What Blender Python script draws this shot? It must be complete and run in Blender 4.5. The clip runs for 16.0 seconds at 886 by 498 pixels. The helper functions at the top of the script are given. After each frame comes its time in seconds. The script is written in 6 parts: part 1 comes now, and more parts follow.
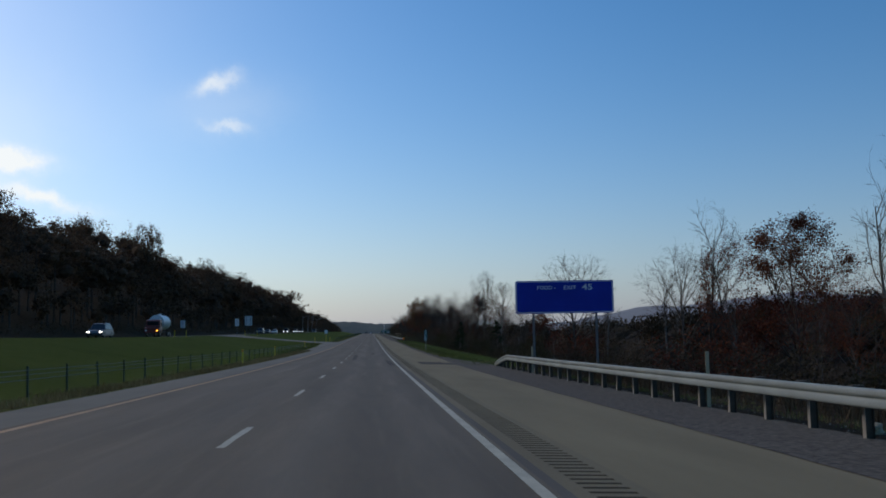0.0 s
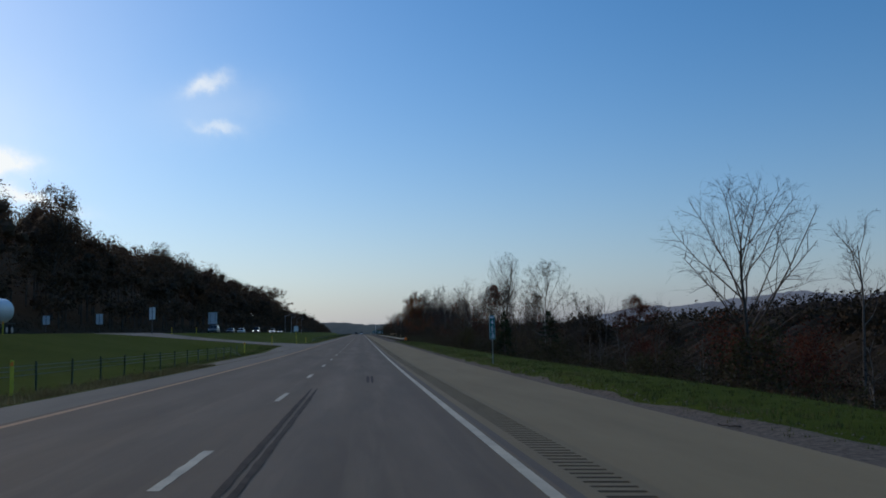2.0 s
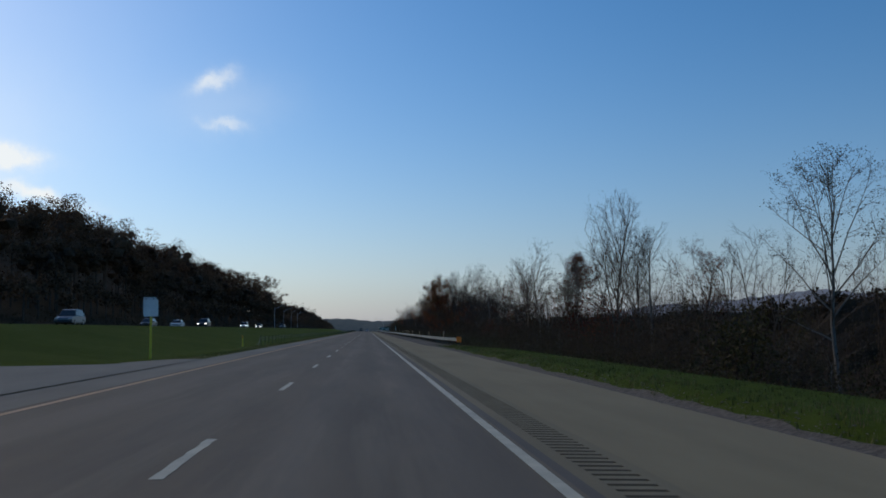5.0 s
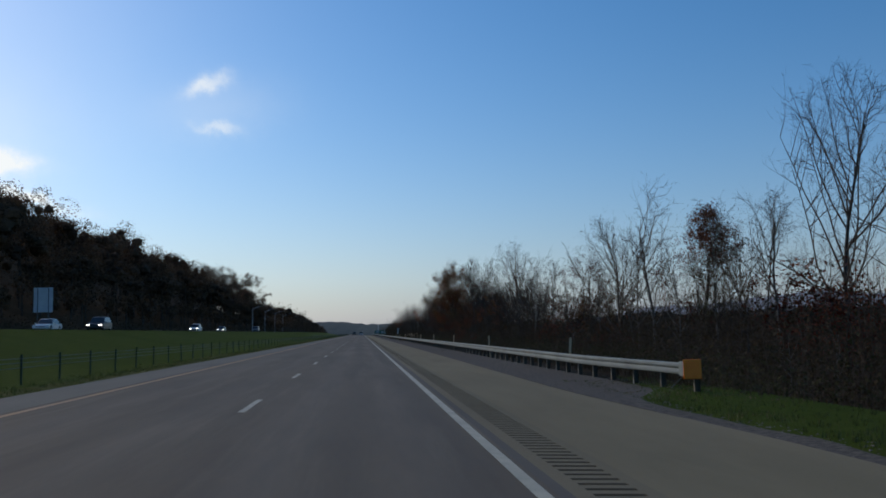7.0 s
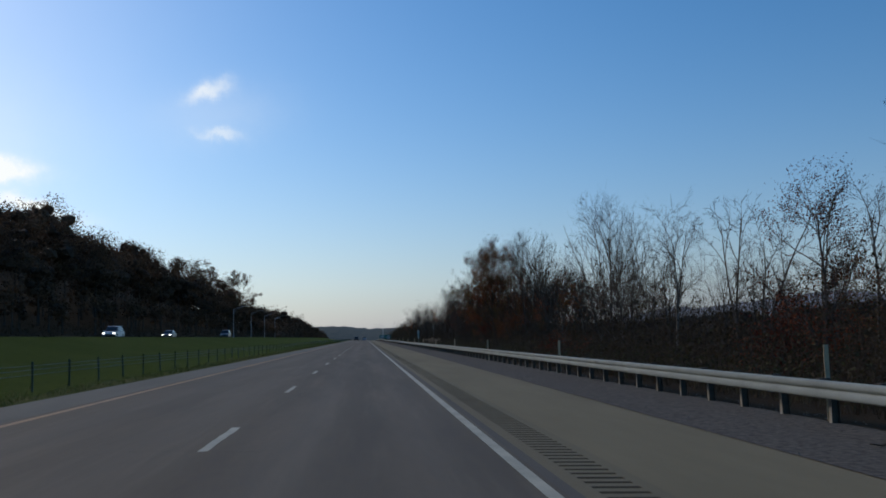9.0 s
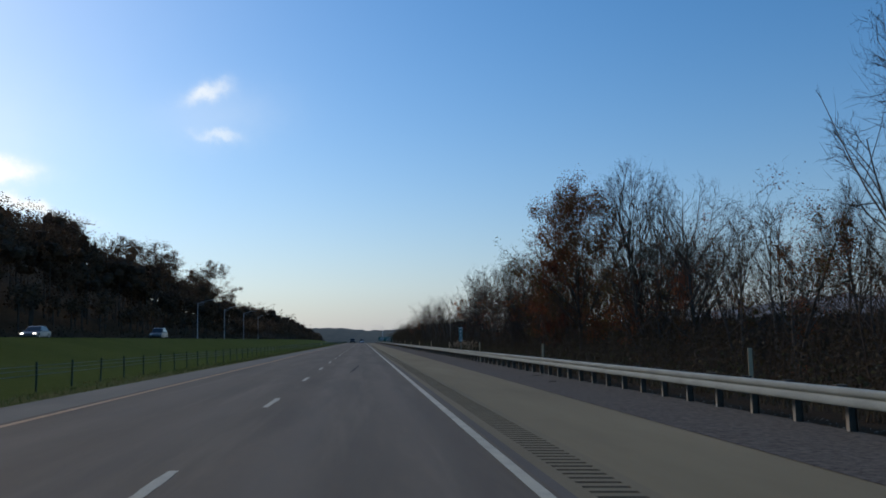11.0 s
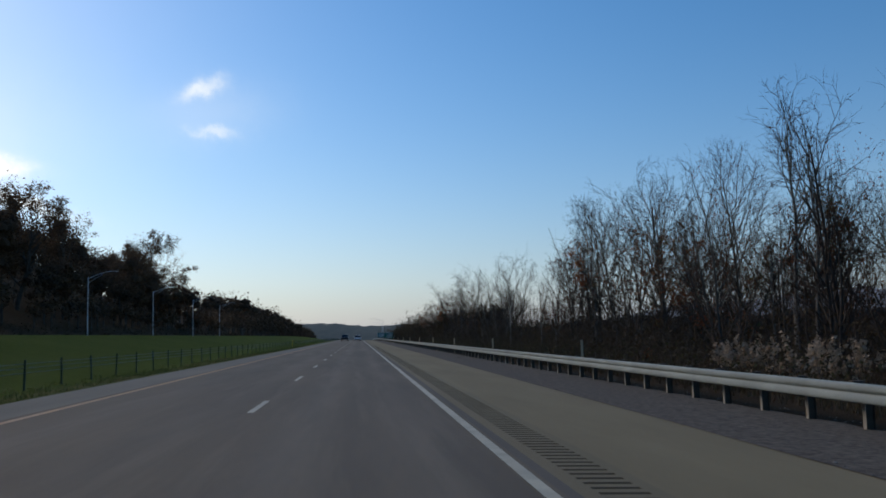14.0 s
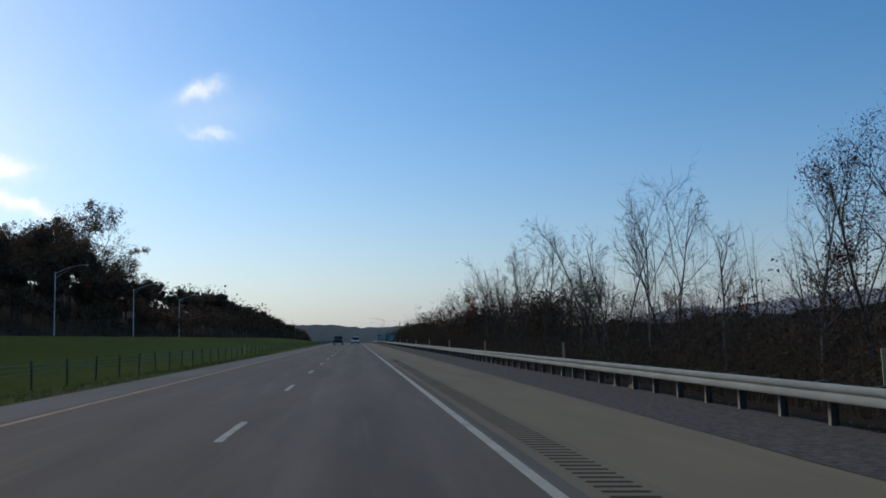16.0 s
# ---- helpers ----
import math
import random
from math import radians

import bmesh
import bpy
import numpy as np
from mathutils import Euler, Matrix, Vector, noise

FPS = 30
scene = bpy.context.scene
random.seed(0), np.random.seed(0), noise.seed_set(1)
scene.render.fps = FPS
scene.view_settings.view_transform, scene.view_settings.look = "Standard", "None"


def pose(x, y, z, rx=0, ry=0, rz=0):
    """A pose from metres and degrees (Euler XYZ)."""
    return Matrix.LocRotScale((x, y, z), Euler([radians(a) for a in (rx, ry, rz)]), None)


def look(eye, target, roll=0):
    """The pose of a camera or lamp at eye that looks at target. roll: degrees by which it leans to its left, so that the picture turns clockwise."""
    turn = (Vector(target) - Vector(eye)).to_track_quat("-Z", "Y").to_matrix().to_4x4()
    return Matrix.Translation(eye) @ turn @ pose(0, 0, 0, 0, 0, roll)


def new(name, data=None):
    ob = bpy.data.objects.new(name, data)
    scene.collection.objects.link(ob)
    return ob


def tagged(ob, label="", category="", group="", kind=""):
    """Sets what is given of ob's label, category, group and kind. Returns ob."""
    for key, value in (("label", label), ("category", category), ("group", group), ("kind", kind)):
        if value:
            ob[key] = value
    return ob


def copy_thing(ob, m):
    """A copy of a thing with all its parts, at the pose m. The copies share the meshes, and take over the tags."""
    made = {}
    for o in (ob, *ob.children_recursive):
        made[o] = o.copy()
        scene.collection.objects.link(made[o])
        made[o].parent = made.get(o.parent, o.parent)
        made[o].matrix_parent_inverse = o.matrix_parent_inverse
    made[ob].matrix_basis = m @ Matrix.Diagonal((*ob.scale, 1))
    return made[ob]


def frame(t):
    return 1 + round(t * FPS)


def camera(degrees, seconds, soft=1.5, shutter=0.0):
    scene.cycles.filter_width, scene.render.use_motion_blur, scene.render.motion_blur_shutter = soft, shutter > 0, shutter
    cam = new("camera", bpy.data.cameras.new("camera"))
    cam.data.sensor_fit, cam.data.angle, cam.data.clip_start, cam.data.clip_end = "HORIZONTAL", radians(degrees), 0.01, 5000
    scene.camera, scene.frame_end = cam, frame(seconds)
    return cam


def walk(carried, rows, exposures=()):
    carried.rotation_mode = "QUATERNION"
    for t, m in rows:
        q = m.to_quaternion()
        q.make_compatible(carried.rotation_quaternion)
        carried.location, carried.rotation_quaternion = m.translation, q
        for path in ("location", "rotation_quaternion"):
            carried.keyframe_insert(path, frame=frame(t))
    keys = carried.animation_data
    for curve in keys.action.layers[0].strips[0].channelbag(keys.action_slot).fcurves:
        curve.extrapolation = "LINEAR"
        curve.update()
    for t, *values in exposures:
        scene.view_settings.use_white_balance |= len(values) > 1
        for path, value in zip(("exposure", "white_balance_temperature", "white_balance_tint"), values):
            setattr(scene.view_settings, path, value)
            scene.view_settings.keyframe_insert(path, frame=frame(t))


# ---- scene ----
cam = camera(52.0, 16.0, soft=1.75)
PATH = [
    (0.0, pose(-0.050, 1.018, 1.414, 95.508, 1.055, -4.500)),
    (0.5, pose(-0.070, 17.185, 1.301, 95.435, 1.205, -4.650)),
    (1.0, pose(-0.100, 33.371, 1.215, 95.363, 1.175, -4.800)),
    (1.5, pose(-0.150, 49.575, 1.158, 95.441, 1.165, -5.050)),
    (2.0, pose(-0.160, 65.798, 1.127, 95.579, 1.195, -5.100)),
    (2.5, pose(-0.200, 82.038, 1.125, 95.627, 1.105, -5.000)),
    (3.0, pose(-0.180, 98.296, 1.149, 95.505, 0.925, -4.950)),
    (3.5, pose(-0.170, 114.571, 1.201, 95.553, 0.835, -4.800)),
    (4.0, pose(-0.200, 130.863, 1.282, 95.441, 0.745, -4.750)),
    (6.5, pose(-0.010, 212.566, 1.893, 95.487, 1.055, -4.900)),
    (7.0, pose(0.020, 228.953, 2.020, 95.627, 1.095, -5.100)),
    (7.5, pose(0.000, 245.355, 2.149, 95.637, 1.205, -5.100)),
    (8.0, pose(-0.030, 261.771, 2.278, 95.697, 1.335, -5.000)),
    (8.5, pose(-0.040, 278.200, 2.406, 95.847, 1.435, -5.000)),
    (9.0, pose(-0.070, 294.644, 2.536, 95.897, 1.525, -4.900)),
    (11.5, pose(-0.070, 376.756, 3.178, 96.077, 1.135, -5.000)),
    (12.0, pose(-0.050, 393.575, 3.307, 95.927, 1.055, -4.900)),
    (12.5, pose(-0.060, 410.106, 3.436, 95.827, 1.105, -4.900)),
    (13.0, pose(-0.050, 426.648, 3.565, 95.807, 1.185, -5.000)),
    (13.5, pose(-0.030, 443.200, 3.693, 95.817, 1.255, -5.300)),
    (14.0, pose(-0.100, 459.763, 3.825, 95.807, 1.445, -5.300)),
    (14.5, pose(-0.170, 476.336, 3.956, 95.807, 1.495, -5.400)),
    (15.0, pose(-0.220, 492.519, 4.084, 95.987, 1.465, -5.620)),
    (15.5, pose(-0.230, 508.712, 4.211, 95.977, 1.395, -5.520)),
    (16.0, pose(-0.220, 525.214, 4.339, 95.947, 1.295, -5.470)),
]
walk(cam, PATH, [(0.0, -0.09, 6680, 10), (1.5, -0.06, 6680, 10), (3.5, -0.19, 6620, 10), (6.5, -0.10, 6680, 10), (9.0, -0.02, 6780, 10), (12.0, 0.09, 6880, 10), (16.0, 0.09, 6850, 10)])

# ---- sky, sun ----
SUN_AZ = radians(-50)      # left of the road's heading
SUN_EL = radians(32)
world = bpy.data.worlds.new("sky")
scene.world = world
world.use_nodes = True
wn = world.node_tree
wn.nodes.clear()


def wnode(kind, **kw):
    n = wn.nodes.new(kind)
    for k, v in kw.items():
        n.inputs[k].default_value = v
    return n


sky = wn.nodes.new("ShaderNodeTexSky")
sky.sky_type = "NISHITA"
sky.sun_disc = False
sky.sun_elevation = SUN_EL
sky.sun_rotation = SUN_AZ
sky.altitude = 200
sky.air_density = 1.0
sky.dust_density = 0.9
sky.ozone_density = 3.5
coord = wn.nodes.new("ShaderNodeTexCoord")


def math_node(op, a, b=None, clamp=False):
    n = wn.nodes.new("ShaderNodeMath")
    n.operation = op
    n.use_clamp = clamp
    for i, v in enumerate((a, b)):
        if v is None:
            continue
        if isinstance(v, (int, float)):
            n.inputs[i].default_value = v
        else:
            wn.links.new(v, n.inputs[i])
    return n.outputs[0]


def cloud_mask(az, el, width, height, lean=0.0):
    """A soft oval in the sky round the direction az, el (degrees; az to the right of +y)."""
    a, e = radians(az), radians(el)
    right = Vector((math.cos(a), -math.sin(a), 0))
    fwd = Vector((math.sin(a) * math.cos(e), math.cos(a) * math.cos(e), math.sin(e)))
    up = right.cross(fwd)
    c, s = math.cos(radians(lean)), math.sin(radians(lean))
    right, up = right * c + up * s, up * c - right * s
    parts = []
    for axis, size in ((right, width), (up, height)):
        d = wn.nodes.new("ShaderNodeVectorMath")
        d.operation = "DOT_PRODUCT"
        wn.links.new(wrap, d.inputs[0])
        d.inputs[1].default_value = axis
        shift = axis.dot(fwd)
        v = math_node("DIVIDE", math_node("SUBTRACT", d.outputs["Value"], shift), math.tan(radians(size)))
        parts.append(math_node("MULTIPLY", v, v))
    r2 = math_node("ADD", parts[0], parts[1])
    return math_node("EXPONENT", math_node("MULTIPLY", r2, -1.0))


warp_noise = wnode("ShaderNodeTexNoise", Scale=26.0, Detail=7.0, Roughness=0.62)
wn.links.new(coord.outputs["Generated"], warp_noise.inputs["Vector"])
warp_mix = wn.nodes.new("ShaderNodeVectorMath")
warp_mix.operation = "MULTIPLY_ADD"
wn.links.new(warp_noise.outputs["Color"], warp_mix.inputs[0])
warp_mix.inputs[1].default_value = (0.05, 0.05, 0.035)
warp_sub = wn.nodes.new("ShaderNodeVectorMath")
warp_sub.operation = "SUBTRACT"
wn.links.new(coord.outputs["Generated"], warp_sub.inputs[0])
warp_sub.inputs[1].default_value = (0.025, 0.025, 0.0175)
wn.links.new(warp_sub.outputs[0], warp_mix.inputs[2])
wrap = warp_mix.outputs[0]
CLOUDS = [(-9.5, 15.6, 1.2, 0.45, 18, 0.6), (-8.7, 13.1, 1.1, 0.28, -6, 0.42), (-9.0, 14.2, 3.6, 1.7, 8, 0.14),
          (-21.7, 10.5, 1.9, 0.6, -3, 1.4), (-19.4, 8.5, 2.2, 0.42, -14, 0.9), (-30.0, 11.0, 10.0, 4.0, 8, 0.4), (-30.0, 18.0, 16.0, 9.0, 0, 0.12)]
total = None
for az, el, w, h, lean, amount in CLOUDS:
    m = math_node("MULTIPLY", cloud_mask(az, el, w, h, lean), amount)
    total = m if total is None else math_node("ADD", total, m)
total = math_node("MINIMUM", total, 0.92, True)
sky_gain = wn.nodes.new("ShaderNodeMix")
sky_gain.data_type = "RGBA"
sky_gain.blend_type = "MIX"
wn.links.new(total, sky_gain.inputs[0])
sky_hue = wnode("ShaderNodeHueSaturation", Saturation=1.31, Value=1.0)
wn.links.new(sky.outputs[0], sky_hue.inputs["Color"])
# pale haze towards the horizon
sep = wn.nodes.new("ShaderNodeSeparateXYZ")
wn.links.new(coord.outputs["Generated"], sep.inputs[0])
low = math_node("MULTIPLY", math_node("EXPONENT", math_node("MULTIPLY", math_node("MAXIMUM", sep.outputs[2], 0.0), -10.0)), 0.86)
haze = wn.nodes.new("ShaderNodeMix")
haze.data_type = "RGBA"
wn.links.new(low, haze.inputs[0])
wn.links.new(sky_hue.outputs[0], haze.inputs[6])
# greyer and dimmer away from the sun's side
haze_hue = wn.nodes.new("ShaderNodeMix")
haze_hue.data_type = "RGBA"
wn.links.new(math_node("MULTIPLY", math_node("ADD", sep.outputs[0], 0.06), 2.6, True), haze_hue.inputs[0])
haze_hue.inputs[6].default_value = (2.85, 3.07, 3.95, 1)
haze_hue.inputs[7].default_value = (1.95, 2.25, 3.35, 1)
wn.links.new(haze_hue.outputs[2], haze.inputs[7])
wn.links.new(haze.outputs[2], sky_gain.inputs[6])
sky_gain.inputs[7].default_value = (6.9, 7.2, 7.3, 1)
away = math_node("MULTIPLY", math_node("ADD", sep.outputs[0], 0.25, True), 0.18)
side_gain = wn.nodes.new("ShaderNodeVectorMath")
side_gain.operation = "SCALE"
wn.links.new(sky_gain.outputs[2], side_gain.inputs[0])
wn.links.new(math_node("SUBTRACT", 1.0, away), side_gain.inputs["Scale"])
back = wnode("ShaderNodeBackground", Strength=0.142)
wn.links.new(side_gain.outputs[0], back.inputs["Color"])
wout = wn.nodes.new("ShaderNodeOutputWorld")
wn.links.new(back.outputs[0], wout.inputs["Surface"])

sun_data = bpy.data.lights.new("sun", "SUN")
sun_data.energy = 0.93
sun_data.angle = radians(20)      # veiled by thin cloud
sun_data.color = (1.0, 0.77, 0.53)
sun = new("sun", sun_data)
sun_dir = Vector((math.sin(SUN_AZ) * math.cos(SUN_EL), math.cos(SUN_AZ) * math.cos(SUN_EL), math.sin(SUN_EL)))
sun.matrix_world = look((0, 0, 100), Vector((0, 0, 100)) - sun_dir)
scene.view_settings.exposure = 0.0

# ---- materials ----


class Mat:
    """A small wrapper round a node material."""

    def __init__(self, name, rough=0.8, metal=0.0, spec=0.5):
        self.m = bpy.data.materials.new(name)
        self.m.use_nodes = True
        self.t = self.m.node_tree
        self.b = self.t.nodes["Principled BSDF"]
        self.b.inputs["Roughness"].default_value = rough
        self.b.inputs["Metallic"].default_value = metal
        self.b.inputs["Specular IOR Level"].default_value = spec
        self.xyz = self.t.nodes.new("ShaderNodeNewGeometry").outputs["Position"]
        self.local = self.t.nodes.new("ShaderNodeTexCoord").outputs["Object"]

    def link(self, a, b):
        self.t.links.new(a, b)

    def noise(self, scale, detail=4, rough=0.55, local=False, stretch=None):
        n = self.t.nodes.new("ShaderNodeTexNoise")
        n.inputs["Scale"].default_value = scale
        n.inputs["Detail"].default_value = detail
        n.inputs["Roughness"].default_value = rough
        src = self.local if local else self.xyz
        if stretch:
            mp = self.t.nodes.new("ShaderNodeMapping")
            mp.inputs["Scale"].default_value = stretch
            self.link(src, mp.inputs["Vector"])
            src = mp.outputs[0]
        self.link(src, n.inputs["Vector"])
        return n.outputs["Fac"]

    def ramp(self, fac, stops):
        r = self.t.nodes.new("ShaderNodeValToRGB")
        e = r.color_ramp.elements
        while len(e) < len(stops):
            e.new(0.5)
        for el, (p, c) in zip(e, stops):
            el.position = p
            el.color = (*c, 1) if len(c) == 3 else c
        self.link(fac, r.inputs[0])
        return r.outputs[0]

    def mix(self, a, b, fac=0.5, mode="MIX"):
        n = self.t.nodes.new("ShaderNodeMix")
        n.data_type = "RGBA"
        n.blend_type = mode
        for sock, v in ((0, fac), (6, a), (7, b)):
            if isinstance(v, (int, float)):
                n.inputs[sock].default_value = v
            elif isinstance(v, tuple):
                n.inputs[sock].default_value = (*v, 1)
            else:
                self.link(v, n.inputs[sock])
        return n.outputs[2]

    def math(self, op, a, b=0.0, clamp=False):
        n = self.t.nodes.new("ShaderNodeMath")
        n.operation = op
        n.use_clamp = clamp
        for i, v in enumerate((a, b)):
            if isinstance(v, (int, float)):
                n.inputs[i].default_value = v
            else:
                self.link(v, n.inputs[i])
        return n.outputs[0]

    def axis(self, which):
        s = self.t.nodes.new("ShaderNodeSeparateXYZ")
        self.link(self.xyz, s.inputs[0])
        return s.outputs[which]

    def random(self):
        return self.t.nodes.new("ShaderNodeObjectInfo").outputs["Random"]

    def island(self):
        return self.t.nodes.new("ShaderNodeNewGeometry").outputs["Random Per Island"]

    def color(self, c):
        if isinstance(c, tuple):
            self.b.inputs["Base Color"].default_value = (*c, 1)
        else:
            self.link(c, self.b.inputs["Base Color"])
        return self

    def rough(self, fac, lo, hi):
        n = self.t.nodes.new("ShaderNodeMapRange")
        n.inputs["To Min"].default_value = lo
        n.inputs["To Max"].default_value = hi
        self.link(fac, n.inputs["Value"])
        self.link(n.outputs[0], self.b.inputs["Roughness"])
        return self

    def bump(self, fac, dist=0.01, strength=0.5):
        n = self.t.nodes.new("ShaderNodeBump")
        n.inputs["Distance"].default_value = dist
        n.inputs["Strength"].default_value = strength
        self.link(fac, n.inputs["Height"])
        self.link(n.outputs[0], self.b.inputs["Normal"])
        return self


def two_tone(name, lo, hi, scale=2.0, fine=60.0, rough=0.8, metal=0.0, bump=0.004, local=False, spec=0.5):
    """Two noise scales between two colours, with fine relief."""
    m = Mat(name, rough, metal, spec)
    big, small = m.noise(scale, 4, local=local), m.noise(fine, 5, 0.65, local=local)
    f = m.math("ADD", m.math("MULTIPLY", big, 0.6), m.math("MULTIPLY", small, 0.4))
    m.color(m.ramp(f, [(0.33, lo), (0.67, hi)]))
    m.bump(small, bump, 0.6)
    return m


def asphalt_lane():
    m = Mat("lane_asphalt", 0.86, spec=0.15)
    grain = m.noise(160, 3, 0.7)
    blotch = m.noise(0.35, 5, 0.6, stretch=(1.6, 0.12, 1))
    fine = m.noise(9, 4, 0.6, stretch=(1, 0.25, 1))
    base = m.ramp(m.math("ADD", m.math("MULTIPLY", grain, 0.35), m.math("ADD", m.math("MULTIPLY", blotch, 0.45), m.math("MULTIPLY", fine, 0.2))),
                  [(0.30, (0.114, 0.090, 0.060)), (0.70, (0.234, 0.182, 0.117))])
    x = m.axis(0)
    # polished wheel tracks and the darker oil stripe of each lane
    for centre, width, tone, amount in ((-0.95, 0.42, (0.240, 0.204, 0.150), 0.35), (0.72, 0.42, (0.235, 0.200, 0.148), 0.28),
                                        (-4.6, 0.45, (0.240, 0.204, 0.150), 0.35), (-2.9, 0.45, (0.240, 0.204, 0.150), 0.3),
                                        (1.2, 0.35, (0.112, 0.096, 0.070), 0.35), (-0.1, 0.4, (0.118, 0.102, 0.075), 0.3)):
        d = m.math("DIVIDE", m.math("SUBTRACT", x, centre), width)
        g = m.math("EXPONENT", m.math("MULTIPLY", m.math("MULTIPLY", d, d), -1.0))
        g = m.math("MULTIPLY", g, m.math("MULTIPLY", m.math("ADD", blotch, 0.4), amount))
        base = m.mix(base, tone, g)
    # the passing lane is paler; old stains and patches come and go along the road
    left = m.ramp(m.math("ADD", m.math("MULTIPLY", x, -0.5), m.math("MULTIPLY", fine, 0.12)), [(0.98, (0, 0, 0)), (1.16, (1, 1, 1))])
    base = m.mix(base, (0.165, 0.130, 0.082), m.math("MULTIPLY", left, 0.3))
    stain = m.ramp(m.noise(0.55, 6, 0.65, stretch=(1.4, 0.16, 1)), [(0.44, (0, 0, 0)), (0.66, (1, 1, 1))])
    base = m.mix(base, (0.088, 0.074, 0.052), m.math("MULTIPLY", stain, 0.34))
    pale = m.ramp(m.noise(0.9, 5, 0.6, stretch=(2.2, 0.10, 1)), [(0.52, (0, 0, 0)), (0.74, (1, 1, 1))])
    base = m.mix(base, (0.300, 0.245, 0.165), m.math("MULTIPLY", pale, 0.3))
    m.color(base).bump(grain, 0.003, 0.7)
    m.rough(fine, 0.72, 0.9)
    return m.m


def shoulder_mat(name, lo, hi):
    m = Mat(name, 0.9, spec=0.12)
    grain = m.noise(120, 3, 0.7)
    blotch = m.noise(0.5, 5, 0.6, stretch=(1.2, 0.2, 1))
    f = m.math("ADD", m.math("MULTIPLY", grain, 0.45), m.math("MULTIPLY", blotch, 0.55))
    base = m.ramp(f, [(0.3, lo), (0.7, hi)])
    stain = m.ramp(m.noise(0.16, 3, 0.5, stretch=(2.0, 0.5, 1)), [(0.62, (0, 0, 0)), (0.75, (1, 1, 1))])
    base = m.mix(base, (lo[0] * 0.6, lo[1] * 0.6, lo[2] * 0.62), m.math("MULTIPLY", stain, 0.4))
    m.color(base).bump(grain, 0.004, 0.8)
    return m.m


def ground_mat():
    """Grass beside the road, leaf litter and brush floor under the woods, by the distance from the road."""
    m = Mat("verge_and_woodland_floor", 0.95, spec=0.02)
    big = m.noise(0.12, 5, 0.6)
    mid = m.noise(2.2, 5, 0.65)
    fine = m.noise(40, 4, 0.7)
    f = m.math("ADD", m.math("MULTIPLY", big, 0.3), m.math("ADD", m.math("MULTIPLY", mid, 0.35), m.math("MULTIPLY", fine, 0.35)))
    grass = m.ramp(f, [(0.3, (0.034, 0.050, 0.006)), (0.5, (0.066, 0.092, 0.013)), (0.72, (0.114, 0.132, 0.030))])
    litter = m.ramp(f, [(0.3, (0.028, 0.020, 0.012)), (0.5, (0.055, 0.038, 0.022)), (0.72, (0.10, 0.07, 0.04))])
    dry = m.ramp(f, [(0.3, (0.10, 0.085, 0.035)), (0.7, (0.21, 0.17, 0.075))])
    x = m.math("ADD", m.axis(0), m.math("MULTIPLY", m.math("SUBTRACT", mid, 0.5), 2.0))
    # the open verge between the two guardrails is mown; behind them the brush comes close
    open_verge = m.math("MULTIPLY", m.math("GREATER_THAN", m.axis(1), 60.0), m.math("LESS_THAN", m.axis(1), 257.0))
    near_brush = m.math("MULTIPLY", m.math("SUBTRACT", 1.0, open_verge), m.math("GREATER_THAN", x, 7.6))
    right = m.ramp(m.math("DIVIDE", x, 20.0), [(0.60, (0, 0, 0)), (0.66, (1, 1, 1))])
    left = m.ramp(m.math("DIVIDE", m.math("MULTIPLY", x, -1.0), 60.0), [(0.66, (0, 0, 0)), (0.72, (1, 1, 1))])
    edge = m.math("SUBTRACT", 1.0, m.math("ABSOLUTE", m.math("ADD", x, 7.9)), True)
    base = m.mix(grass, dry, m.math("MULTIPLY", edge, m.math("ADD", mid, 0.15)))
    base = m.mix(base, litter, m.math("MAXIMUM", near_brush, m.math("MAXIMUM", right, left)))
    m.color(base).bump(m.math("ADD", fine, mid), 0.05, 0.8)
    return m.m


def leaf_mat(name, stops, rough=0.75):
    m = Mat(name, rough, spec=0.2)
    f = m.math("ADD", m.math("MULTIPLY", m.island(), 0.5), m.math("MULTIPLY", m.ramp(m.noise(0.16, 3), [(0.35, (0, 0, 0)), (0.65, (1, 1, 1))]), 0.5))
    c = m.ramp(f, stops)
    tone = m.ramp(m.random(), [(0.0, (0.75, 0.75, 0.75)), (1.0, (1.2, 1.15, 1.1))])
    m.color(m.mix(c, tone, 1.0, "MULTIPLY"))
    trans = m.t.nodes.new("ShaderNodeBsdfTranslucent")
    m.link(c, trans.inputs["Color"])
    mixs = m.t.nodes.new("ShaderNodeMixShader")
    mixs.inputs[0].default_value = 0.25
    m.link(m.b.outputs[0], mixs.inputs[1])
    m.link(trans.outputs[0], mixs.inputs[2])
    m.link(mixs.outputs[0], m.t.nodes["Material Output"].inputs["Surface"])
    return m.m


M_LANE = asphalt_lane()
M_SHOULDER = shoulder_mat("tan_shoulder", (0.197, 0.160, 0.090), (0.304, 0.247, 0.141))
M_RUMBLE = shoulder_mat("rumble_strip_asphalt", (0.178, 0.146, 0.086), (0.272, 0.224, 0.134))
M_JOINT = shoulder_mat("shoulder_joint", (0.118, 0.103, 0.080), (0.185, 0.161, 0.126))
M_LEFTSHO = shoulder_mat("pale_left_shoulder", (0.164, 0.147, 0.111), (0.259, 0.233, 0.175))
M_FARROAD = shoulder_mat("far_carriageway", (0.170, 0.151, 0.117), (0.272, 0.246, 0.193))
M_CROSS = shoulder_mat("turnaround_gravel", (0.163, 0.146, 0.114), (0.269, 0.246, 0.190))
